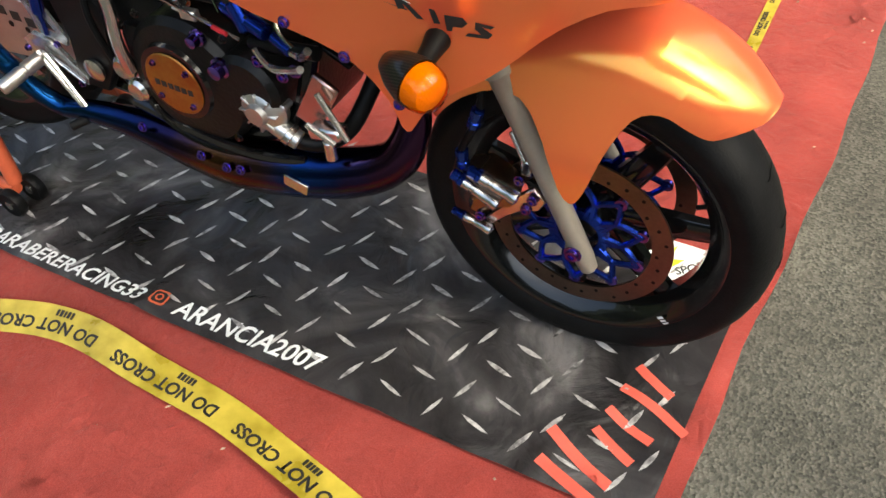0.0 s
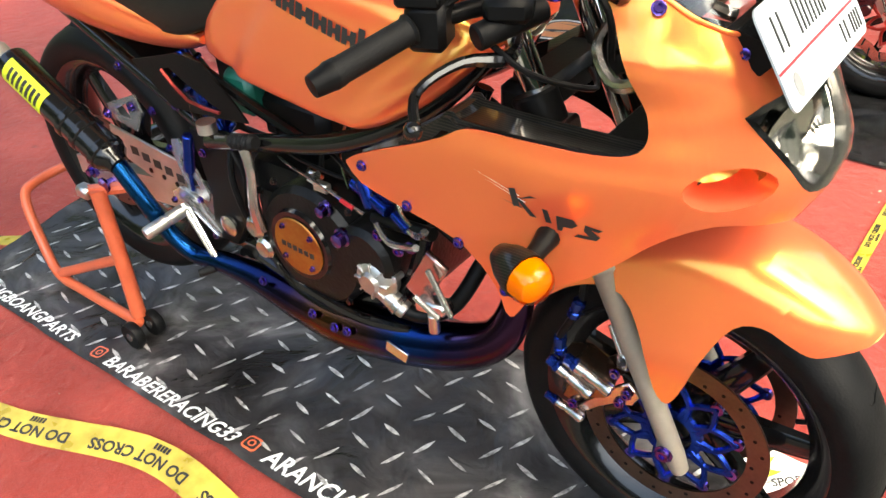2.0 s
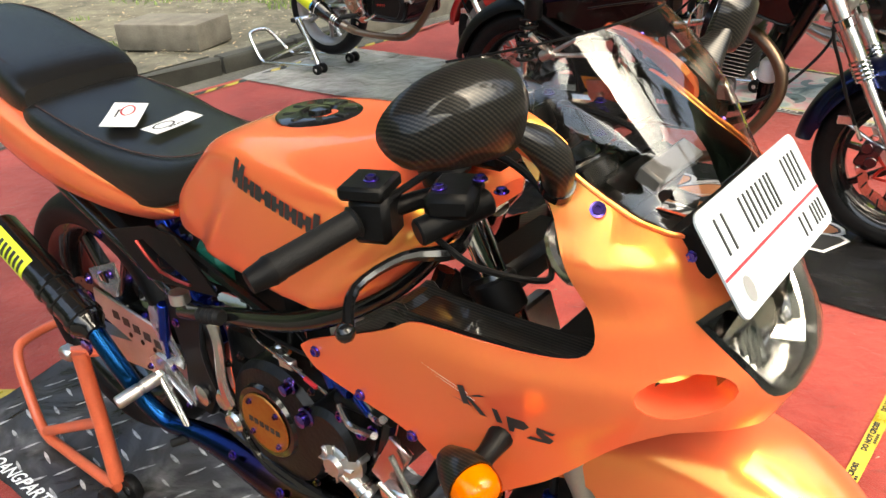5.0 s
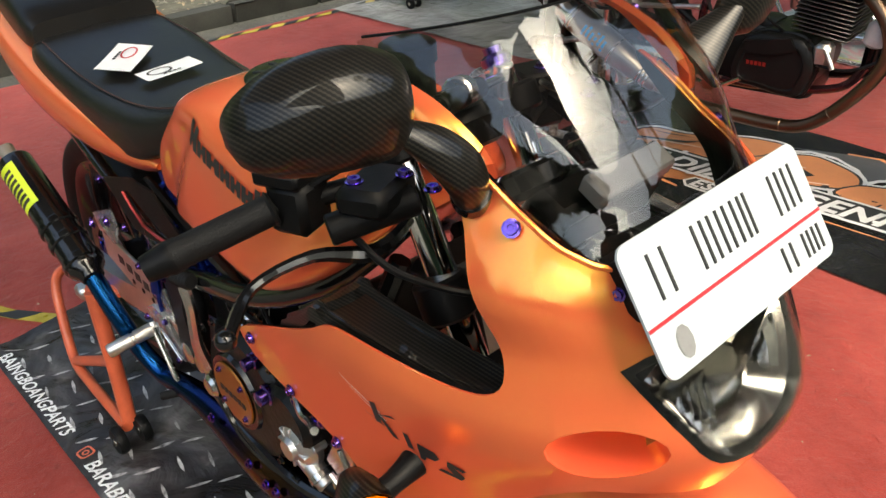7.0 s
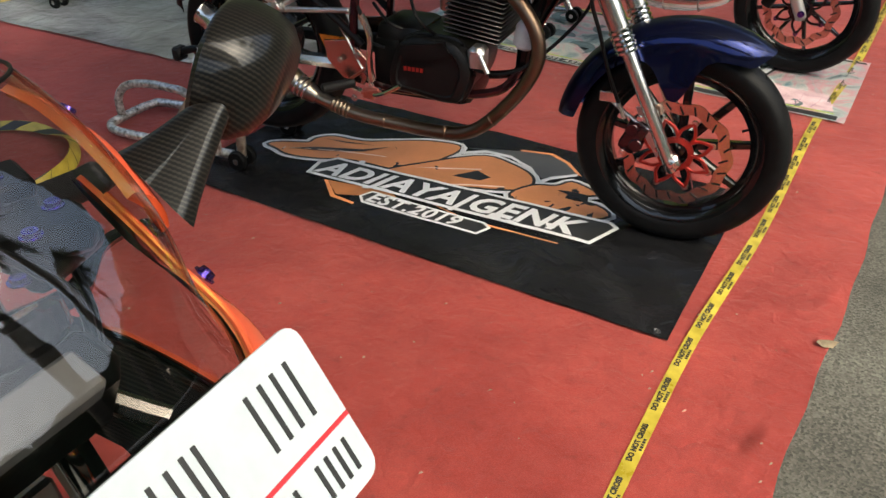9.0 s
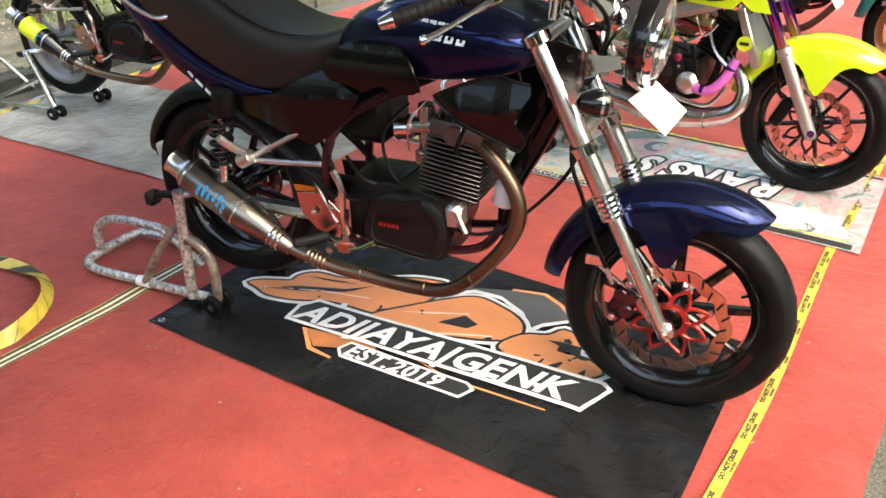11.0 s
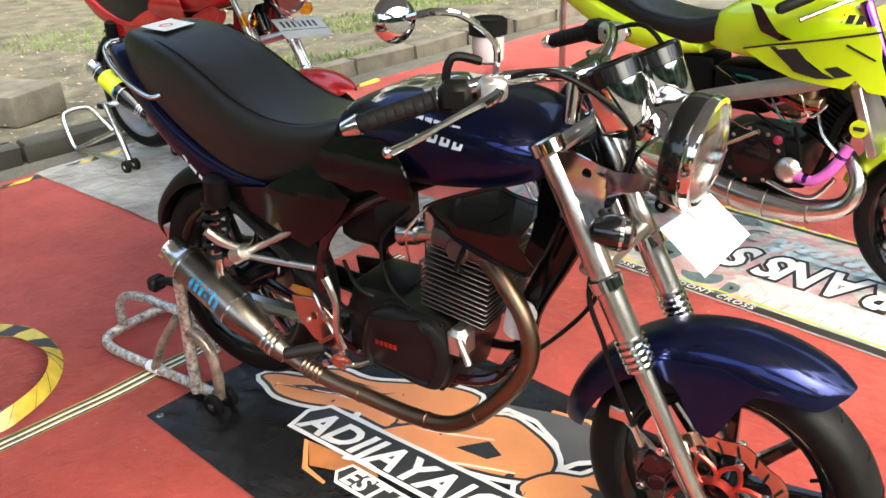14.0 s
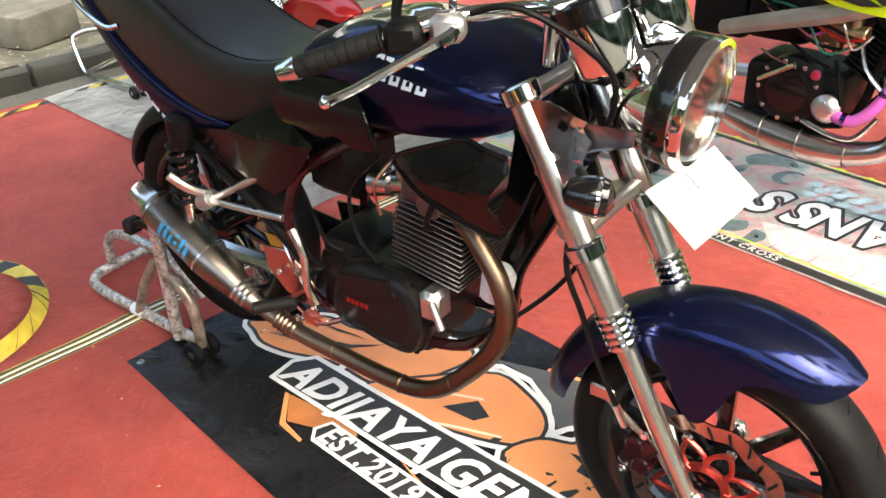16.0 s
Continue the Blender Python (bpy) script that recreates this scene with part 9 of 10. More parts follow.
part("brass_jet_body", joined(rod((-0.50, -0.09, 0.66), (-0.42, -0.10, 0.655), 0.022), rod((-0.46, -0.095, 0.62), (-0.46, -0.095, 0.70), 0.018)), mat("pale_brass", (0.62, 0.50, 0.32), 0.3, 0.9), b)
for k in range(4):
    part("pump_rib", box((-0.485 + 0.024 * math.cos(k * 1.57), -0.170, 0.42 + 0.024 * math.sin(k * 1.57)), (0.016, 0.008, 0.005), 0.001, Matrix.Rotation(-k * 1.57, 4, "Y")), ALU, b)
for p in ((-0.40, -0.125, 0.275), (-0.55, -0.13, 0.275), (-0.68, -0.132, 0.29)):
    part("chamber_weld", lathe([(0.042 if p[0] > -0.5 else 0.0535, -0.002), (0.0445 if p[0] > -0.5 else 0.0555, 0), (0.042 if p[0] > -0.5 else 0.0535, 0.002)], p, (1, 0, 0.02), 22), BRUSHED, b)
part("exhaust_chamber", tube([(-0.37, -0.05, 0.52), (-0.30, -0.08, 0.47), (-0.265, -0.10, 0.40), (-0.29, -0.115, 0.325), (-0.38, -0.12, 0.285), (-0.50, -0.125, 0.275), (-0.64, -0.13, 0.285), (-0.80, -0.14, 0.32), (-0.92, -0.16, 0.38), (-1.02, -0.18, 0.47)], [0.024, 0.026, 0.030, 0.034, 0.040, 0.052, 0.054, 0.040, 0.024, 0.020], 16, 6), STEEL, b, "bare steel expansion chamber")
part("silencer", lathe([(0.025, 0), (0.04, 0.015), (0.04, 0.30), (0.03, 0.31)], (-1.02, -0.18, 0.47), (-0.8, 0, 0.5), 22), ALU, b)
part("guard_rail", tube([(-0.55, -0.16, 0.37), (-0.45, -0.165, 0.345), (-0.38, -0.16, 0.35), (-0.33, -0.14, 0.42)], 0.009, 8), STEEL, b)
part("kick_starter", tube([(-0.72, -0.15, 0.47), (-0.60, -0.165, 0.545)], 0.009, 8, 1), STEEL, b)
round_lamp(b, (-0.07, 0, 0.945), 0.085, 0.11)
P = Matrix.Translation((-0.02, 0.02, 0.785)) @ Matrix.Rotation(radians(55), 4, "Y")
pl = part("number_plate", moved(box((0, 0, 0), (0.10, 0.13, 0.002), 0), P), CARD, b, "white tag plate with dark bars")
for k in range(4):
    part("plate_bar", moved(box((-0.01, -0.04 + 0.027 * k, 0.0014), (0.03, 0.012, 0.0006), 0), P), INK, pl)
part("air_box", box((-0.72, 0, 0.66), (0.22, 0.17, 0.17), 0.03, None, 2), SATIN, b)
part("battery_box", box((-0.93, 0, 0.66), (0.20, 0.16, 0.20), 0.02, None, 2), SATIN, b)
part("intake_boot", tube([(-0.63, -0.04, 0.64), (-0.58, -0.05, 0.63)], 0.034, 14, 1), SATIN, b)
part("ignition_coil", joined(box((-0.42, -0.07, 0.755), (0.07, 0.05, 0.05), 0.008), rod((-0.42, -0.08, 0.73), (-0.40, -0.06, 0.68), 0.012)), SATIN, b)
for k in range(7):
    a_ = 0.04 * k
    part("wiring", tube([(-0.86 + a_, -0.085, 0.74 - 0.01 * k), (-0.74 + a_, -0.115 - 0.003 * k, 0.70 - 0.02 * (k % 3)), (-0.62 + a_ * 0.7, -0.12, 0.66 - 0.025 * (k % 4)), (-0.52 + a_ * 0.5, -0.11, 0.57 + 0.015 * k)], 0.0045 + 0.001 * (k % 3), 6, 4), (SATIN, STEEL, SATIN, GREEN, SATIN, RED_ANO, STEEL)[k], b)
paddock_stand("paddock_stand", "bare steel rear paddock stand", pose(-1.14, 4.75, 0.003, 0, 0, -9), STEEL, GRIP, 0.32, 0.10, 0.32, 0.17)

# ======== the red motorcycle behind and the teal one beyond ========
roadster("red_motorcycle", "bright red roadster with round headlamp on a silver tarpaulin", pose(-2.30, 4.215, 0.002, 0, 0, -2.0), RED_PAINT, RED_PAINT, RED_PAINT, {"rx": -1.31, "rz": 0.385, "rim": mat("grey_alloy_rim", (0.30, 0.29, 0.28), 0.4, 0.7), "signal": AMBER, "caliper": SATIN, "tube": STEEL, "plate_mat": mat("grey_plate", (0.40, 0.42, 0.42), 0.4), "plate_ink": INK, "exhaust": True, "spokes": 6, "can": BLACK, "can_label": "black tapered silencer", "badge": BADGE})
paddock_stand("paddock_stand", "bare steel rear paddock stand with black castors", pose(-3.72, 4.24, 0.003, 0, 0, -2.0), STEEL, GRIP, 0.34, 0.10, 0.42, 0.13)
roadster("teal_motorcycle", "teal roadster with copper coloured front wheel", pose(0.58, 6.25, 0.002, 0, 0, -6), TEAL, TEAL, TEAL, {"rim": mat("copper_rim", (0.40, 0.20, 0.10), 0.35, 0.7), "plate": False})

# ======== banners, continued ========
flame = [(-1.57, 3.03), (-1.53, 3.06), (-1.44, 3.09), (-1.43, 3.135), (-1.38, 3.175), (-1.26, 3.175), (-1.15, 3.22), (-1.03, 3.27), (-0.92, 3.275), (-0.91, 3.22), (-0.94, 3.15), (-0.97, 3.085), (-1.06, 3.05), (-1.07, 3.02), (-1.19, 3.03), (-1.27, 3.02), (-1.37, 2.99), (-1.46, 2.985), (-1.52, 3.01)]
curl = [(-1.07, 3.01), (-0.98, 3.095), (-0.90, 3.165), (-0.80, 3.23), (-0.71, 3.21), (-0.63, 3.17), (-0.59, 3.12), (-0.595, 3.055), (-0.68, 3.015), (-0.79, 2.99), (-0.925, 2.98), (-1.03, 2.98)]
wing = [(-0.625, 3.0), (-0.58, 3.08), (-0.505, 3.11), (-0.465, 3.155), (-0.40, 3.13), (-0.37, 3.095), (-0.455, 3.07), (-0.49, 3.07), (-0.455, 3.04), (-0.35, 3.03), (-0.30, 2.98), (-0.37, 2.935), (-0.475, 2.92), (-0.565, 2.94)]


def fat(o, k):
    c = (sum(p[0] for p in o) / len(o), sum(p[1] for p in o) / len(o))
    out = []
    for i, p in enumerate(o):
        a, q = o[i - 1], o[(i + 1) % len(o)]
        t = Vector((q[0] - a[0], q[1] - a[1]))
        nrm = Vector((t.y, -t.x)).normalized()
        out.append((p[0] + nrm.x * k, p[1] + nrm.y * k))
    return out


SHAPES = [[tuple(p) for p in spline(list(reversed(o)), 3, True)] for o in (flame, curl, wing)]
for o in SHAPES:
    print_on(b2, "flame_outline", fat(o, -0.026 if sum(p[0] * q[1] - q[0] * p[1] for p, q in zip(o, o[1:] + o[:1])) < 0 else 0.026), crease2, 0.0016, LETTER, "white flame outline")
for k, o in enumerate(SHAPES):
    print_on(b2, "flame_inline", fat(o, -0.011 if sum(p[0] * q[1] - q[0] * p[1] for p, q in zip(o, o[1:] + o[:1])) < 0 else 0.011), crease2, 0.0020 + 0.0006 * k, INK)
    print_on(b2, "flame_print", o, crease2, 0.0023 + 0.0006 * k, PEACH, "orange flame lettering")
print_on(b2, "emblem", [(-0.90, 3.27), (-0.79, 3.28), (-0.70, 3.26), (-0.62, 3.205), (-0.565, 3.14), (-0.495, 3.18), (-0.46, 3.215), (-0.52, 3.285), (-0.59, 3.33), (-0.70, 3.32)], crease2, 0.0014, mat("grey_print", (0.07, 0.072, 0.075), 0.4), "dark grey emblem")
print_on(b2, "emblem_edge", [(-0.70, 3.32), (-0.59, 3.33), (-0.52, 3.285), (-0.46, 3.215), (-0.445, 3.21), (-0.51, 3.295), (-0.585, 3.343), (-0.70, 3.333)], crease2, 0.0015, PEACH, "thin orange edge")
print_on(b2, "emblem_edge", [(-0.91, 3.285), (-0.89, 3.205), (-0.805, 3.255), (-0.71, 3.245), (-0.63, 3.195), (-0.558, 3.10), (-0.535, 3.145), (-0.458, 3.20), (-0.462, 3.216), (-0.54, 3.165), (-0.565, 3.13), (-0.62, 3.205), (-0.715, 3.265), (-0.815, 3.275), (-0.885, 3.235)], crease2, 0.0042, LETTER, "white edge of the emblem")
for hole in ([(-0.85, 3.045), (-0.785, 3.115), (-0.725, 3.08), (-0.75, 3.045)], [(-1.48, 3.02), (-1.39, 3.07), (-1.23, 3.11), (-1.14, 3.165), (-1.22, 3.095), (-1.36, 3.047)], [(-0.495, 3.084), (-0.46, 3.09), (-0.375, 3.082), (-0.44, 3.061)], [(-1.40, 3.14), (-1.30, 3.15), (-1.20, 3.155), (-1.30, 3.14)]):
    print_on(b2, "flame_gap", hole, crease2, 0.0044, INK)
for gleam in ([(-1.50, 3.02), (-1.30, 3.075), (-1.12, 3.09), (-1.12, 3.084), (-1.30, 3.066)], [(-1.0, 3.055), (-0.90, 3.09), (-0.78, 3.13), (-0.77, 3.123), (-0.90, 3.08)], [(-0.92, 2.955), (-0.80, 3.0), (-0.66, 3.04), (-0.66, 3.032), (-0.80, 2.99)]):
    print_on(b2, "flame_gleam", gleam, crease2, 0.0044, mat("pale_peach_print", (0.85, 0.60, 0.45), 0.42))
print_on(b2, "word_frame", [(-1.325, 2.965), (-1.275, 3.02), (-0.28, 2.945), (-0.25, 2.915), (-0.31, 2.792), (-0.35, 2.80), (-1.32, 2.875)], crease2, 0.0048, LETTER, "white outline behind the words")
print_on(b2, "word_ground", [(-1.310, 2.960), (-1.268, 3.005), (-0.288, 2.932), (-0.266, 2.913), (-0.317, 2.808), (-0.35, 2.815), (-1.305, 2.888)], crease2, 0.0052, INK)
ribbon_text(b2, "ADIJAYA|GENK", 0.128, -1.295, 2.893, -4.3, crease2, 0.0080, LETTER, "white club lettering", 0.3, 0.0042, 1.07)
print_on(b2, "word_frame", [(-1.075, 2.80), (-1.05, 2.845), (-0.64, 2.80), (-0.61, 2.775), (-0.64, 2.725), (-1.05, 2.765)], crease2, 0.0016, LETTER)
print_on(b2, "word_ground", [(-1.064, 2.80), (-1.045, 2.836), (-0.644, 2.791), (-0.622, 2.773), (-0.645, 2.735), (-1.046, 2.775)], crease2, 0.0021, INK)
ribbon_text(b2, "EST.2019", 0.078, -1.045, 2.778, -6.0, crease2, 0.0042, LETTER, "white lettering", 0.25, 0.0022, 1.12)
for strip in ([(-1.24, 2.86), (-1.225, 2.86), (-1.15, 2.775), (-1.07, 2.755), (-1.07, 2.745), (-1.16, 2.762)], [(-0.85, 2.85), (-0.70, 2.80), (-0.40, 2.77), (-0.40, 2.765), (-0.70, 2.79)]):
    print_on(b2, "orange_rule", strip, crease2, 0.0014, PEACH)
print_on(b2, "shade_print", [(-1.225, 2.86), (-1.0, 2.87), (-0.96, 2.84), (-1.08, 2.80), (-1.15, 2.78)], crease2, 0.0012, OCHRE)


def crease3(x, y):
    return 0.003 + 0.004 * abs(noise.noise((x * 5, y * 5, 4)))


MURAL = vinyl_material("pastel_mural_print", [(0.30, (0.10, 0.16, 0.18)), (0.42, (0.55, 0.62, 0.60)), (0.5, (0.72, 0.42, 0.46)), (0.58, (0.66, 0.66, 0.62)), (0.68, (0.25, 0.42, 0.45)), (0.8, (0.08, 0.10, 0.12))], 0.35, 5.0)
b3 = banner("mural_banner", "pastel mural tarpaulin with bold black and white lettering", [(-1.75, 4.46), (0.36, 4.02), (0.46, 4.78), (-1.60, 5.25)], crease3, MURAL, (80, 36))
print_on(b3, "border", [(-1.72, 4.462), (0.33, 4.035), (0.336, 4.075), (-1.71, 4.502)], crease3, 0.0014, INK)
ribbon_text(b3, "AREA - DONT CROSS AREA - DONT CROSS", 0.040, -1.30, 4.385, -11.8, crease3, 0.0022, LETTER, "white border words", 0.2, 0.001, 1.25)
LIME_INK = mat("lime_print", (0.50, 0.62, 0.06), 0.4)
print_on(b3, "lime_rule", [(-1.70, 4.515), (0.32, 4.092), (0.322, 4.100), (-1.70, 4.525)], crease3, 0.0015, LIME_INK)
for k in range(14):
    x = -1.2 + 0.11 * k
    y = 5.135 - 0.228 * (x + 1.2)
    print_on(b3, "lime_braid", [(x, y), (x + 0.055, y + 0.018), (x + 0.11, y - 0.024), (x + 0.055, y - 0.004)], crease3, 0.0015, LIME_INK)
print_on(b3, "border", [(-1.58, 5.228), (0.44, 4.765), (0.444, 4.740), (-1.585, 5.200)], crease3, 0.0014, INK)
# painted fields: pink drapery, pale scales, grey swirls
PINK = mat("pink_print", (0.72, 0.42, 0.46), 0.38, vary=0.35, scale=16, color2=(0.80, 0.62, 0.62))
SCALE = mat("pale_scale_print", (0.45, 0.58, 0.64), 0.38, vary=0.3, scale=18)
SWIRL = mat("grey_swirl_print", (0.10, 0.14, 0.15), 0.4, vary=0.4, scale=30)
print_on(b3, "mural_patch", [(-0.50, 4.42), (-0.30, 4.42), (0.30, 4.30), (0.32, 4.12), (0.05, 4.15), (-0.15, 4.20), (-0.40, 4.26)], crease3, 0.0013, PINK, "pink drapery print")
for k in range(11):
    x = -0.42 + 0.065 * k
    y = 4.30 - 0.19 * (x + 0.42)
    print_on(b3, "mural_stroke", [(x, y - 0.04), (x + 0.03, y + 0.03), (x + 0.035 + 0.01 * (k % 3), y + 0.09), (x + 0.028, y + 0.03), (x + 0.008, y - 0.04)], crease3, 0.0017, mat("mauve_stroke", (0.38, 0.20, 0.26), 0.4) if k == 0 else bpy.data.materials["mauve_stroke"])
for i in range(9):
    for j in range(3):
        x, y = -0.42 + 0.062 * i + 0.031 * (j % 2), 4.80 - 0.21 * 0.062 * i - 0.048 * j
        print_on(b3, "mural_scale", [tuple(p) for p in ellipse((x, y), 0.029, 0.023, 6, 0.3)], crease3, 0.0015, SCALE)
for k, (x, y, r0) in enumerate(((-0.62, 4.90, 0.10), (-0.52, 4.80, 0.07), (-0.75, 4.80, 0.08), (-0.60, 4.36, 0.08), (-0.50, 4.30, 0.06), (-0.80, 4.50, 0.09), (-0.95, 4.65, 0.09), (-1.15, 4.75, 0.10), (-1.0, 4.95, 0.09), (-1.3, 4.9, 0.10), (0.15, 4.16, 0.06))):
    o = ellipse((x, y), r0, r0 * 0.8, 16, k)
    i_ = ellipse((x + r0 * 0.25, y), r0 * 0.72, r0 * 0.58, 16, k)
    print_on(b3, "mural_swirl", [tuple(p) for p in o[:11]] + [tuple(p) for p in reversed(i_[:11])], crease3, 0.0014, SWIRL)
# the large word lies with its head towards the front row
for k, ch in enumerate("RANSS"):
    for bold, m_, lf in ((0.026, INK, 0.0018), (0.009, LETTER, 0.0024)):
        t = lettering(ch, 0.27, 0.25, bold, 1.0)
        bmesh.ops.subdivide_edges(t, edges=[e for e in t.edges if e.calc_length() > 0.03], cuts=2)
        moved(t, pose(0.085, 4.565, 0, 0, 0, 170.3) @ Matrix.Translation((0.135 * k, 0, 0)) @ Matrix.Diagonal((0.70, 1.0, 1.0, 1.0)))
        bmesh.ops.recalc_face_normals(t, faces=t.faces)
        part("letter", draped(t, crease3, lf), m_, b3, "bold white letter with black edge")


def crease4(x, y):
    return 0.005 + 0.012 * abs(noise.noise((x * 3 + y * 2, y * 5, 14))) + 0.005 * abs(noise.noise((x * 9, y * 9, 2)))


FOIL = vinyl_material("silver_tarpaulin_sheet", [(0.3, (0.45, 0.44, 0.42)), (0.5, (0.68, 0.67, 0.65)), (0.7, (0.82, 0.82, 0.81))], 0.17, 2.5)
FOIL.node_tree.nodes["Principled BSDF"].inputs["Metallic"].default_value = 0.35
b4 = banner("silver_tarpaulin", "crinkled glossy silver tarpaulin on the red carpet", [(-4.05, 3.80), (-1.95, 3.57), (-1.80, 4.50), (-3.95, 4.75)], crease4, FOIL, (90, 44))
for k in range(4):
    y = 3.92 + 0.2 * k
    print_on(b4, "dark_line", [(-3.6, y + 0.06), (-2.3, y - 0.09), (-2.3, y - 0.083), (-3.6, y + 0.066)], crease4, 0.002, GREY_PLASTIC, cell=0.05)


# ---- barrier tape ----
def tape(name, pts, w, seed, label, twist=0.0, wordy=True, bands=False):
    """A strip of printed barrier tape lying along pts, with slight buckles."""
    P = spline(pts, 14)
    ob = thing(name, label, "barrier tape")
    bm = bmesh.new()
    rows = []
    acc = [0.0]
    for a, b_ in zip(P, P[1:]):
        acc.append(acc[-1] + float(np.linalg.norm(b_ - a)))

    def frame_at(i):
        a, b_ = P[max(i - 1, 0)], P[min(i + 1, len(P) - 1)]
        d = Vector((b_ - a)[:3]).normalized()
        s = Vector((-d.y, d.x, 0)).normalized()
        tw = twist * noise.noise((acc[i] * 1.3, seed, 0))
        s = s * math.cos(tw) + Vector((0, 0, 1)) * math.sin(tw)
        return d, s

    def at(i, v, lift=0.0):
        d, s = frame_at(i)
        p = Vector(P[i][:3]) + s * (v * w)
        base = swell(p.x, p.y)
        lo = w * 0.5 * abs(s.z)
        return Vector((p.x, p.y, base + 0.0015 + lo + s.z * v * w + (P[i][2] if len(P[i]) > 2 else 0) + 0.004 * abs(noise.noise((acc[i] * 4, v, seed))) + lift))
    for i in range(len(P)):
        rows.append([bm.verts.new(at(i, v)) for v in (-0.5, -0.17, 0.17, 0.5)])
    for a, b_ in zip(rows, rows[1:]):
        for k in range(3):
            bm.faces.new((a[k], a[k + 1], b_[k + 1], b_[k]))
    part("strip", bm, TAPE_YELLOW, ob)
    if bands:
        k, stride = 0, 0.17
        while (k + 0.5) * stride < acc[-1] - 0.1:
            ln = bmesh.new()
            rr = []
            for q in range(7):
                v = -0.5 + q / 6
                row = []
                for a in (0.0, 0.075 + 0.02 * math.sin(k * 2.1)):
                    d_ = k * stride + a + 0.055 * (v + 0.5) + 0.02
                    j = min(max(i for i in range(len(acc)) if acc[i] <= d_), len(P) - 2)
                    f = (d_ - acc[j]) / max(acc[j + 1] - acc[j], 1e-6)
                    row.append(ln.verts.new(at(j, v, 0.0010).lerp(at(j + 1, v, 0.0010), f)))
                rr.append(row)
            for a, b_ in zip(rr, rr[1:]):
                ln.faces.new((a[0], a[1], b_[1], b_[0]))
            part("tape_band", ln, INK, ob, "black slanted band")
            k += 1
    elif not wordy:
        for v0, v1, m_ in ((-0.40, -0.24, INK), (-0.16, -0.06, CARD), (0.0, 0.14, INK), (0.24, 0.34, CARD), (0.36, 0.46, INK)):
            ln = bmesh.new()
            rr = [[ln.verts.new(at(i, v, 0.0009)) for v in (v0, v1)] for i in range(len(P))]
            for a, b_ in zip(rr, rr[1:]):
                ln.faces.new((a[0], a[1], b_[1], b_[0]))
            part("tape_line", ln, m_, ob)
    if wordy:
        s, i = 0.04, 0
        while s < acc[-1] - 0.25:
            i = min(range(len(acc)), key=lambda k: abs(acc[k] - s))
            d, sd = frame_at(i)
            t = lettering("DO NOT CROSS", w * 0.50, 0.0, 0.0011, 1.0)
            xs = [v.co.x for v in t.verts]
            L = max(xs)
            for v in t.verts:
                q = s + v.co.x
                j = max(k for k in range(len(acc)) if acc[k] <= q)
                j = min(j, len(P) - 2)
                f = (q - acc[j]) / max(acc[j + 1] - acc[j], 1e-6)
                vv = v.co.y / w - 0.05
                v.co = at(j, vv, 0.0012).lerp(at(j + 1, vv, 0.0012), f)
            part("tape_lettering", t, INK, ob, "black tape lettering", smooth=False)
            t = bars([0.006, 0.007, 0.005, 0.007, 0.006], w * 0.20, 0.002)
            for v in t.verts:
                q = s + L * 0.3 + v.co.x
                j = min(max(k for k in range(len(acc)) if acc[k] <= q), len(P) - 2)
                f = (q - acc[j]) / max(acc[j + 1] - acc[j], 1e-6)
                vv = v.co.y / w - 0.38
                v.co = at(j, vv, 0.0012).lerp(at(j + 1, vv, 0.0012), f)
            part("tape_marks", t, INK, ob, "small dark marks under the words", smooth=False)
            s += L + 0.05
    return ob


tape("barrier_tape", [(-0.10, 0.36, 0), (-0.35, 0.44, 0), (-0.55, 0.505, 0), (-0.72, 0.555, 0.0), (-0.90, 0.585, 0.004), (-1.15, 0.615, 0.0), (-1.5, 0.535, 0), (-2.0, 0.50, 0)], 0.070, 1, "crumpled yellow barrier tape with black words on carpet", 0.5)
tape("barrier_tape", [(-0.085, 1.45, 0), (-0.045, 1.75, 0), (0.03, 2.42, 0), (0.15, 3.12, 0), (0.26, 4.0, 0), (0.40, 4.75, 0), (0.60, 6.2, 0)], 0.033, 2, "straight yellow barrier tape along the carpet edge", 0.35)
tape("barrier_tape", [(-1.70, 3.95, 0), (-1.78, 3.55, 0), (-1.84, 3.25, 0.0), (-1.885, 2.97, 0.0), (-1.915, 2.74, 0.0), (-1.97, 2.45, 0), (-2.06, 2.05, 0), (-2.2, 1.6, 0)], 0.062, 3, "flat yellow, black and white tape crossing the carpet", 0.15, False)
tape("barrier_tape", [(-3.1, 2.62, 0), (-2.75, 2.70, 0.0), (-2.576, 2.743, 0.01), (-2.47, 2.775, 0.015), (-2.325, 2.765, 0.02), (-2.185, 2.71, 0.02), (-2.09, 2.62, 0.015), (-2.05, 2.51, 0.01), (-2.07, 2.40, 0), (-2.22, 2.28, 0), (-2.5, 2.2, 0)], 0.052, 4, "loop of loose yellow tape with black bands", 2.6, False, True)
tape("barrier_tape", [(-1.98, 1.07, 0), (-2.05, 1.03, 0), (-2.12, 0.98, 0), (-2.3, 0.9, 0), (-2.7, 0.85, 0)], 0.05, 5, "yellow tape end under the tarpaulin corner", 0.3, False, True)
tape("barrier_tape", [(kerb_line(y) + 0.36 + 0.02 * math.sin(y * 4), y, 0) for y in (2.2, 2.8, 3.4, 4.0, 4.6, 5.4, 6.2)], 0.05, 6, "yellow tape along the rear carpet edge", 0.6, False, True)

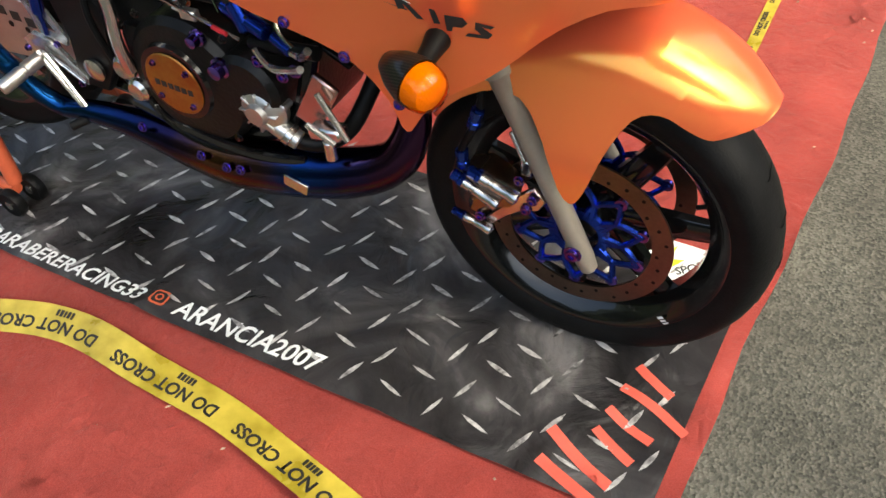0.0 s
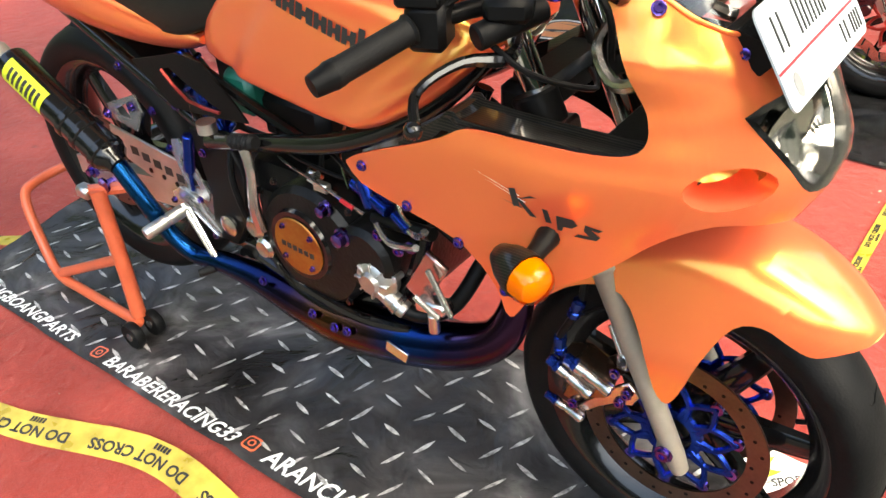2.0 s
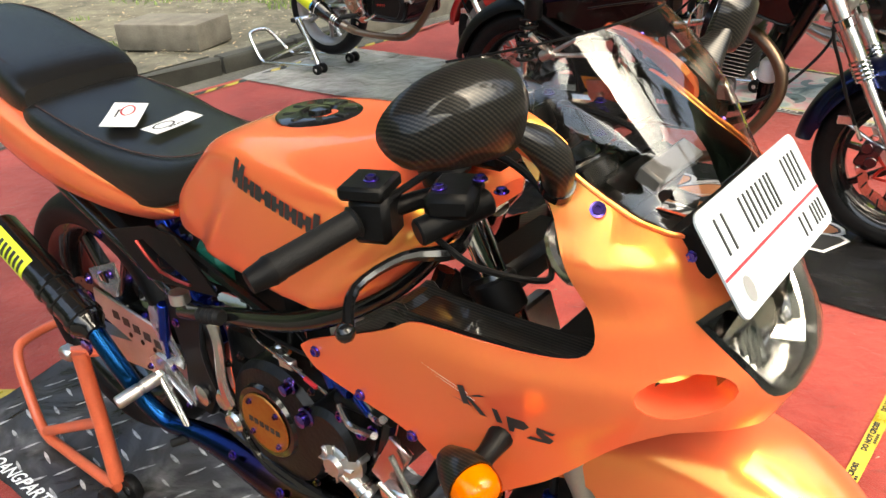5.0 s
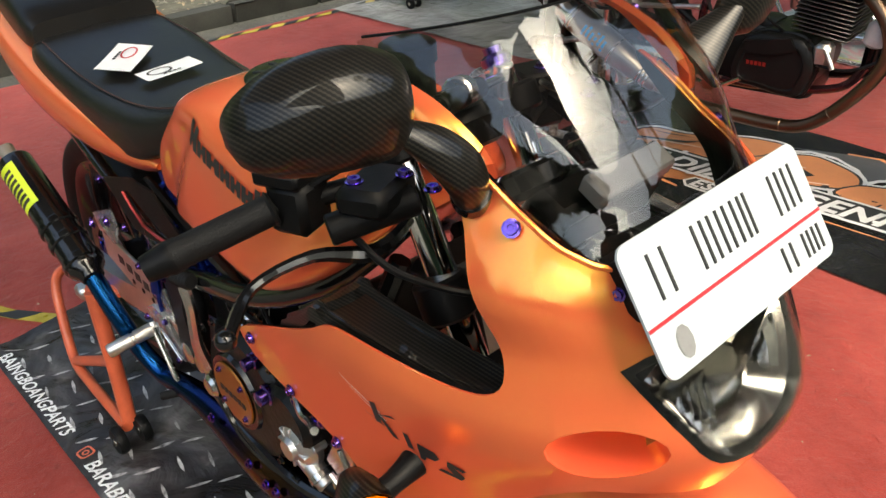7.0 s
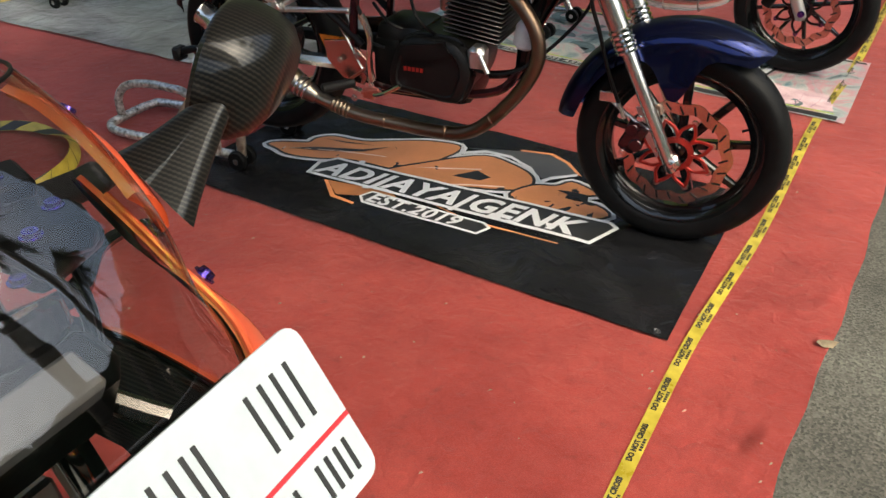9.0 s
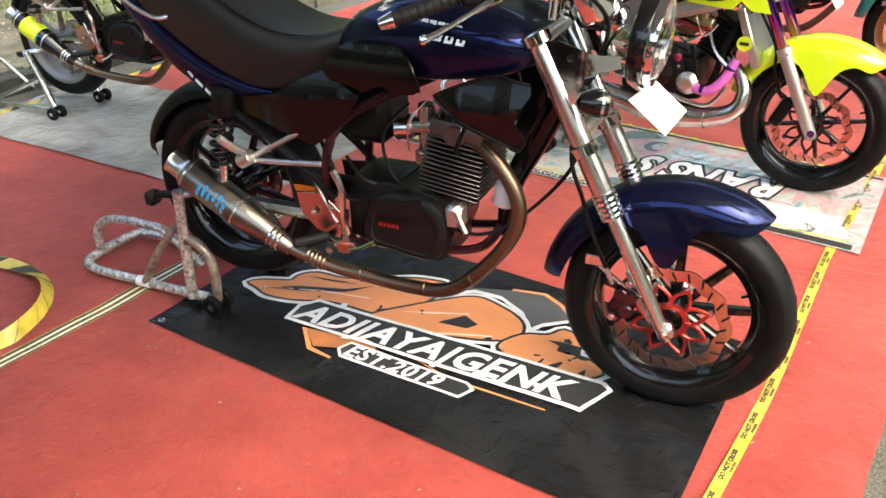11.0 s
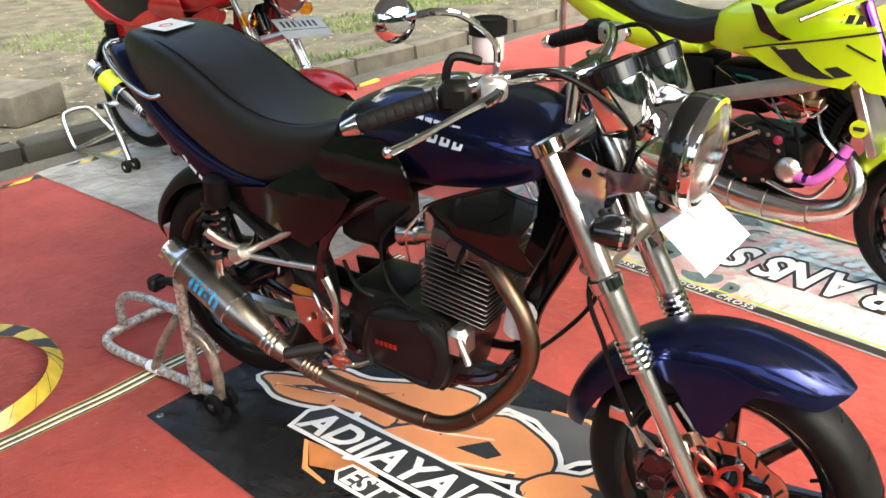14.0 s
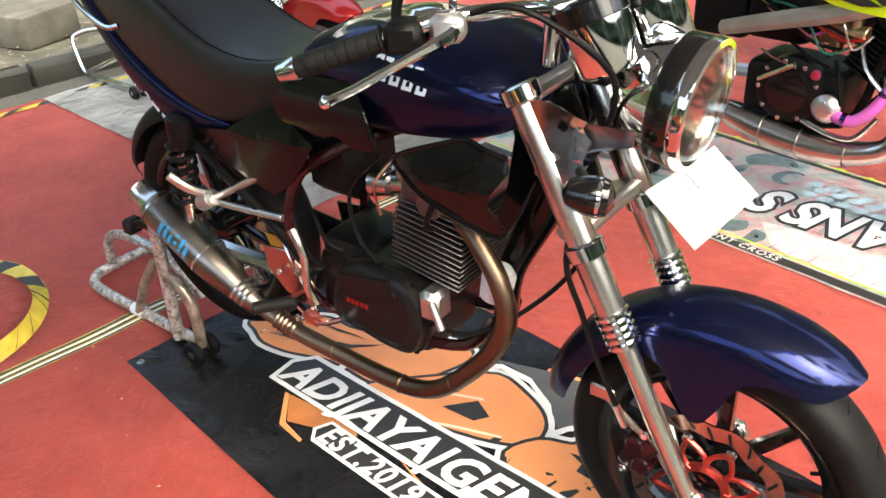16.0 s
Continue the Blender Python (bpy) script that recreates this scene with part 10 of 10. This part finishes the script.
# ======== awnings overhead and palms, seen in reflections ========
CANVAS = nodes_of("awning_canvas")
CANVAS[3].inputs["Base Color"].default_value = (0.10, 0.10, 0.11, 1)
CANVAS[3].inputs["Roughness"].default_value = 0.8
tl = CANVAS[1].new("ShaderNodeBsdfTranslucent")
tl.inputs["Color"].default_value = (0.30, 0.28, 0.26, 1)
ms = CANVAS[1].new("ShaderNodeMixShader")
ms.inputs["Fac"].default_value = 0.12
CANVAS[2].new(CANVAS[3].outputs["BSDF"], ms.inputs[1])
CANVAS[2].new(tl.outputs["BSDF"], ms.inputs[2])
CANVAS[2].new(ms.outputs["Shader"], CANVAS[1]["Material Output"].inputs["Surface"])


def awning(label, corners, z, poles, sag=0.10, scallop=0.0):
    """A canvas roof between four corners (x, y), sagging between its edges, on poles at the given corners."""
    n = 28
    A, B, C, D = [Vector((x, y, z)) for x, y in corners]
    bm = bmesh.new()
    g = []
    for j in range(n + 1):
        v = j / n
        row = []
        for i in range(n + 1):
            u = i / n
            p = (A * (1 - u) + B * u) * (1 - v) + (D * (1 - u) + C * u) * v
            p.z += 0.35 * (1 - abs(2 * u - 1)) - sag * math.sin(v * math.pi * 3) ** 2 * math.sin(u * math.pi)
            if scallop and i == n:
                p.x += scallop * (0.5 - abs((v * 18) % 1 - 0.5))
            row.append(bm.verts.new(p))
        g.append(row)
    for a, b_ in zip(g, g[1:]):
        for i in range(n):
            bm.faces.new((a[i], a[i + 1], b_[i + 1], b_[i]))
    bmesh.ops.solidify(bm, geom=bm.faces[:], thickness=0.004)
    aw = thing("awning", label, "awning", kind="structure")
    part("canvas_roof", bm, CANVAS[0], aw)
    for x, y in poles:
        part("awning_pole", rod((x, y, -0.01), (x, y, z), 0.022), STEEL, aw)
    return aw


awning("long dark canvas awning roof over the show row", [(-3.0, -0.9), (-0.42, -0.9), (2.1, 6.4), (-2.2, 6.4)], 2.9, ((-2.95, -0.85), (2.05, 6.3), (-2.15, 6.3)), 0.10, 0.22)
awning("dark canvas awning roof of the neighbouring stand", [(0.30, -1.3), (4.4, -1.9), (4.4, -0.40), (0.05, 0.50)], 2.86, ((4.3, -1.8), (4.3, -0.5), (0.35, -1.2)))

FROND = mat("palm_frond", (0.05, 0.085, 0.025), 0.6, vary=0.4, scale=3)
BARK = mat("palm_bark", (0.14, 0.12, 0.09), 0.9, vary=0.4, scale=8, bump=0.8, fine=40)


def palm(x, y, h, seed):
    r = random.Random(seed)
    p = thing("palm_tree", "tall feather palm with drooping green fronds", "tree", pose(x, y, -0.008), "palms")
    lean = Vector((r.uniform(-0.5, 0.5), r.uniform(-0.5, 0.5), 0))
    part("trunk", tube([(0, 0, 0), (lean.x * 0.3, lean.y * 0.3, h * 0.4), (lean.x, lean.y, h)], [0.20, 0.15, 0.12], 12, 8), BARK, p)
    top = Vector((lean.x, lean.y, h))
    bm = bmesh.new()
    for k in range(30):
        a, el = k * 2.4 + r.uniform(-0.2, 0.2), r.uniform(-0.5, 1.1)
        L = r.uniform(1.2, 2.0)
        d = Vector((math.cos(a) * math.cos(el), math.sin(a) * math.cos(el), math.sin(el)))
        side = Vector((-math.sin(a), math.cos(a), 0))
        prev = None
        for s in range(25):
            q = s / 24
            c = top + d * (L * q) + Vector((0, 0, -1.5 * q * q))
            if prev is not None:
                for f in (-1, 1):
                    ln = 0.36 * math.sin(math.pi * min(1, q * 0.9 + 0.1)) + 0.05
                    t = c + side * f * ln + d * 0.12 + Vector((0, 0, -1.3 * ln))
                    bm.faces.new([bm.verts.new(v) for v in (prev, c, t)])
            prev = c
    cr = part("crown", bm, FROND, p, smooth=False)
    return p


for k, (x, y, h) in enumerate(((7.4, 5.8, 10.2), (6.3, 3.3, 12.0), (9.2, 8.8, 8.2), (9.5, -4.5, 9.0))):
    palm(x, y, h, k)

# trees all round, far behind the row
HEDGE = mat("tree_belt", (0.035, 0.055, 0.02), 0.8, vary=0.7, scale=0.8, bump=0.5, fine=6)
bm = bmesh.new()
n, rows = 220, []
for j in range(9):
    row = []
    for i in range(n):
        a = 2 * math.pi * i / n
        R = 17 + 3 * noise.noise((math.cos(a) * 3, math.sin(a) * 3, j * 0.3)) + 0.6 * noise.noise((math.cos(a) * 20, math.sin(a) * 20, j))
        az = (math.degrees(a) + 180) % 360 - 180
        H = float(np.interp(az, (-180, -120, -104, -62, -45, -34, 18, 30, 62, 75, 180), (11.0, 11.0, 4.0, 4.0, 6.5, 5.8, 5.8, 7.2, 7.2, 11.0, 11.0))) + 1.5 * noise.noise((math.cos(a) * 4, math.sin(a) * 4, 5)) + 0.7 * noise.noise((math.cos(a) * 18, math.sin(a) * 18, 9))
        row.append(bm.verts.new((-1 + R * math.cos(a), 3 + R * math.sin(a), -0.1 + H * j / 8)))
    rows.append(row)
for a, b_ in zip(rows, rows[1:]):
    for i in range(n):
        bm.faces.new((a[i], a[(i + 1) % n], b_[(i + 1) % n], b_[i]))
solo("backdrop", bm, HEDGE, "belt of dark green trees round the grounds", "trees", "structure")
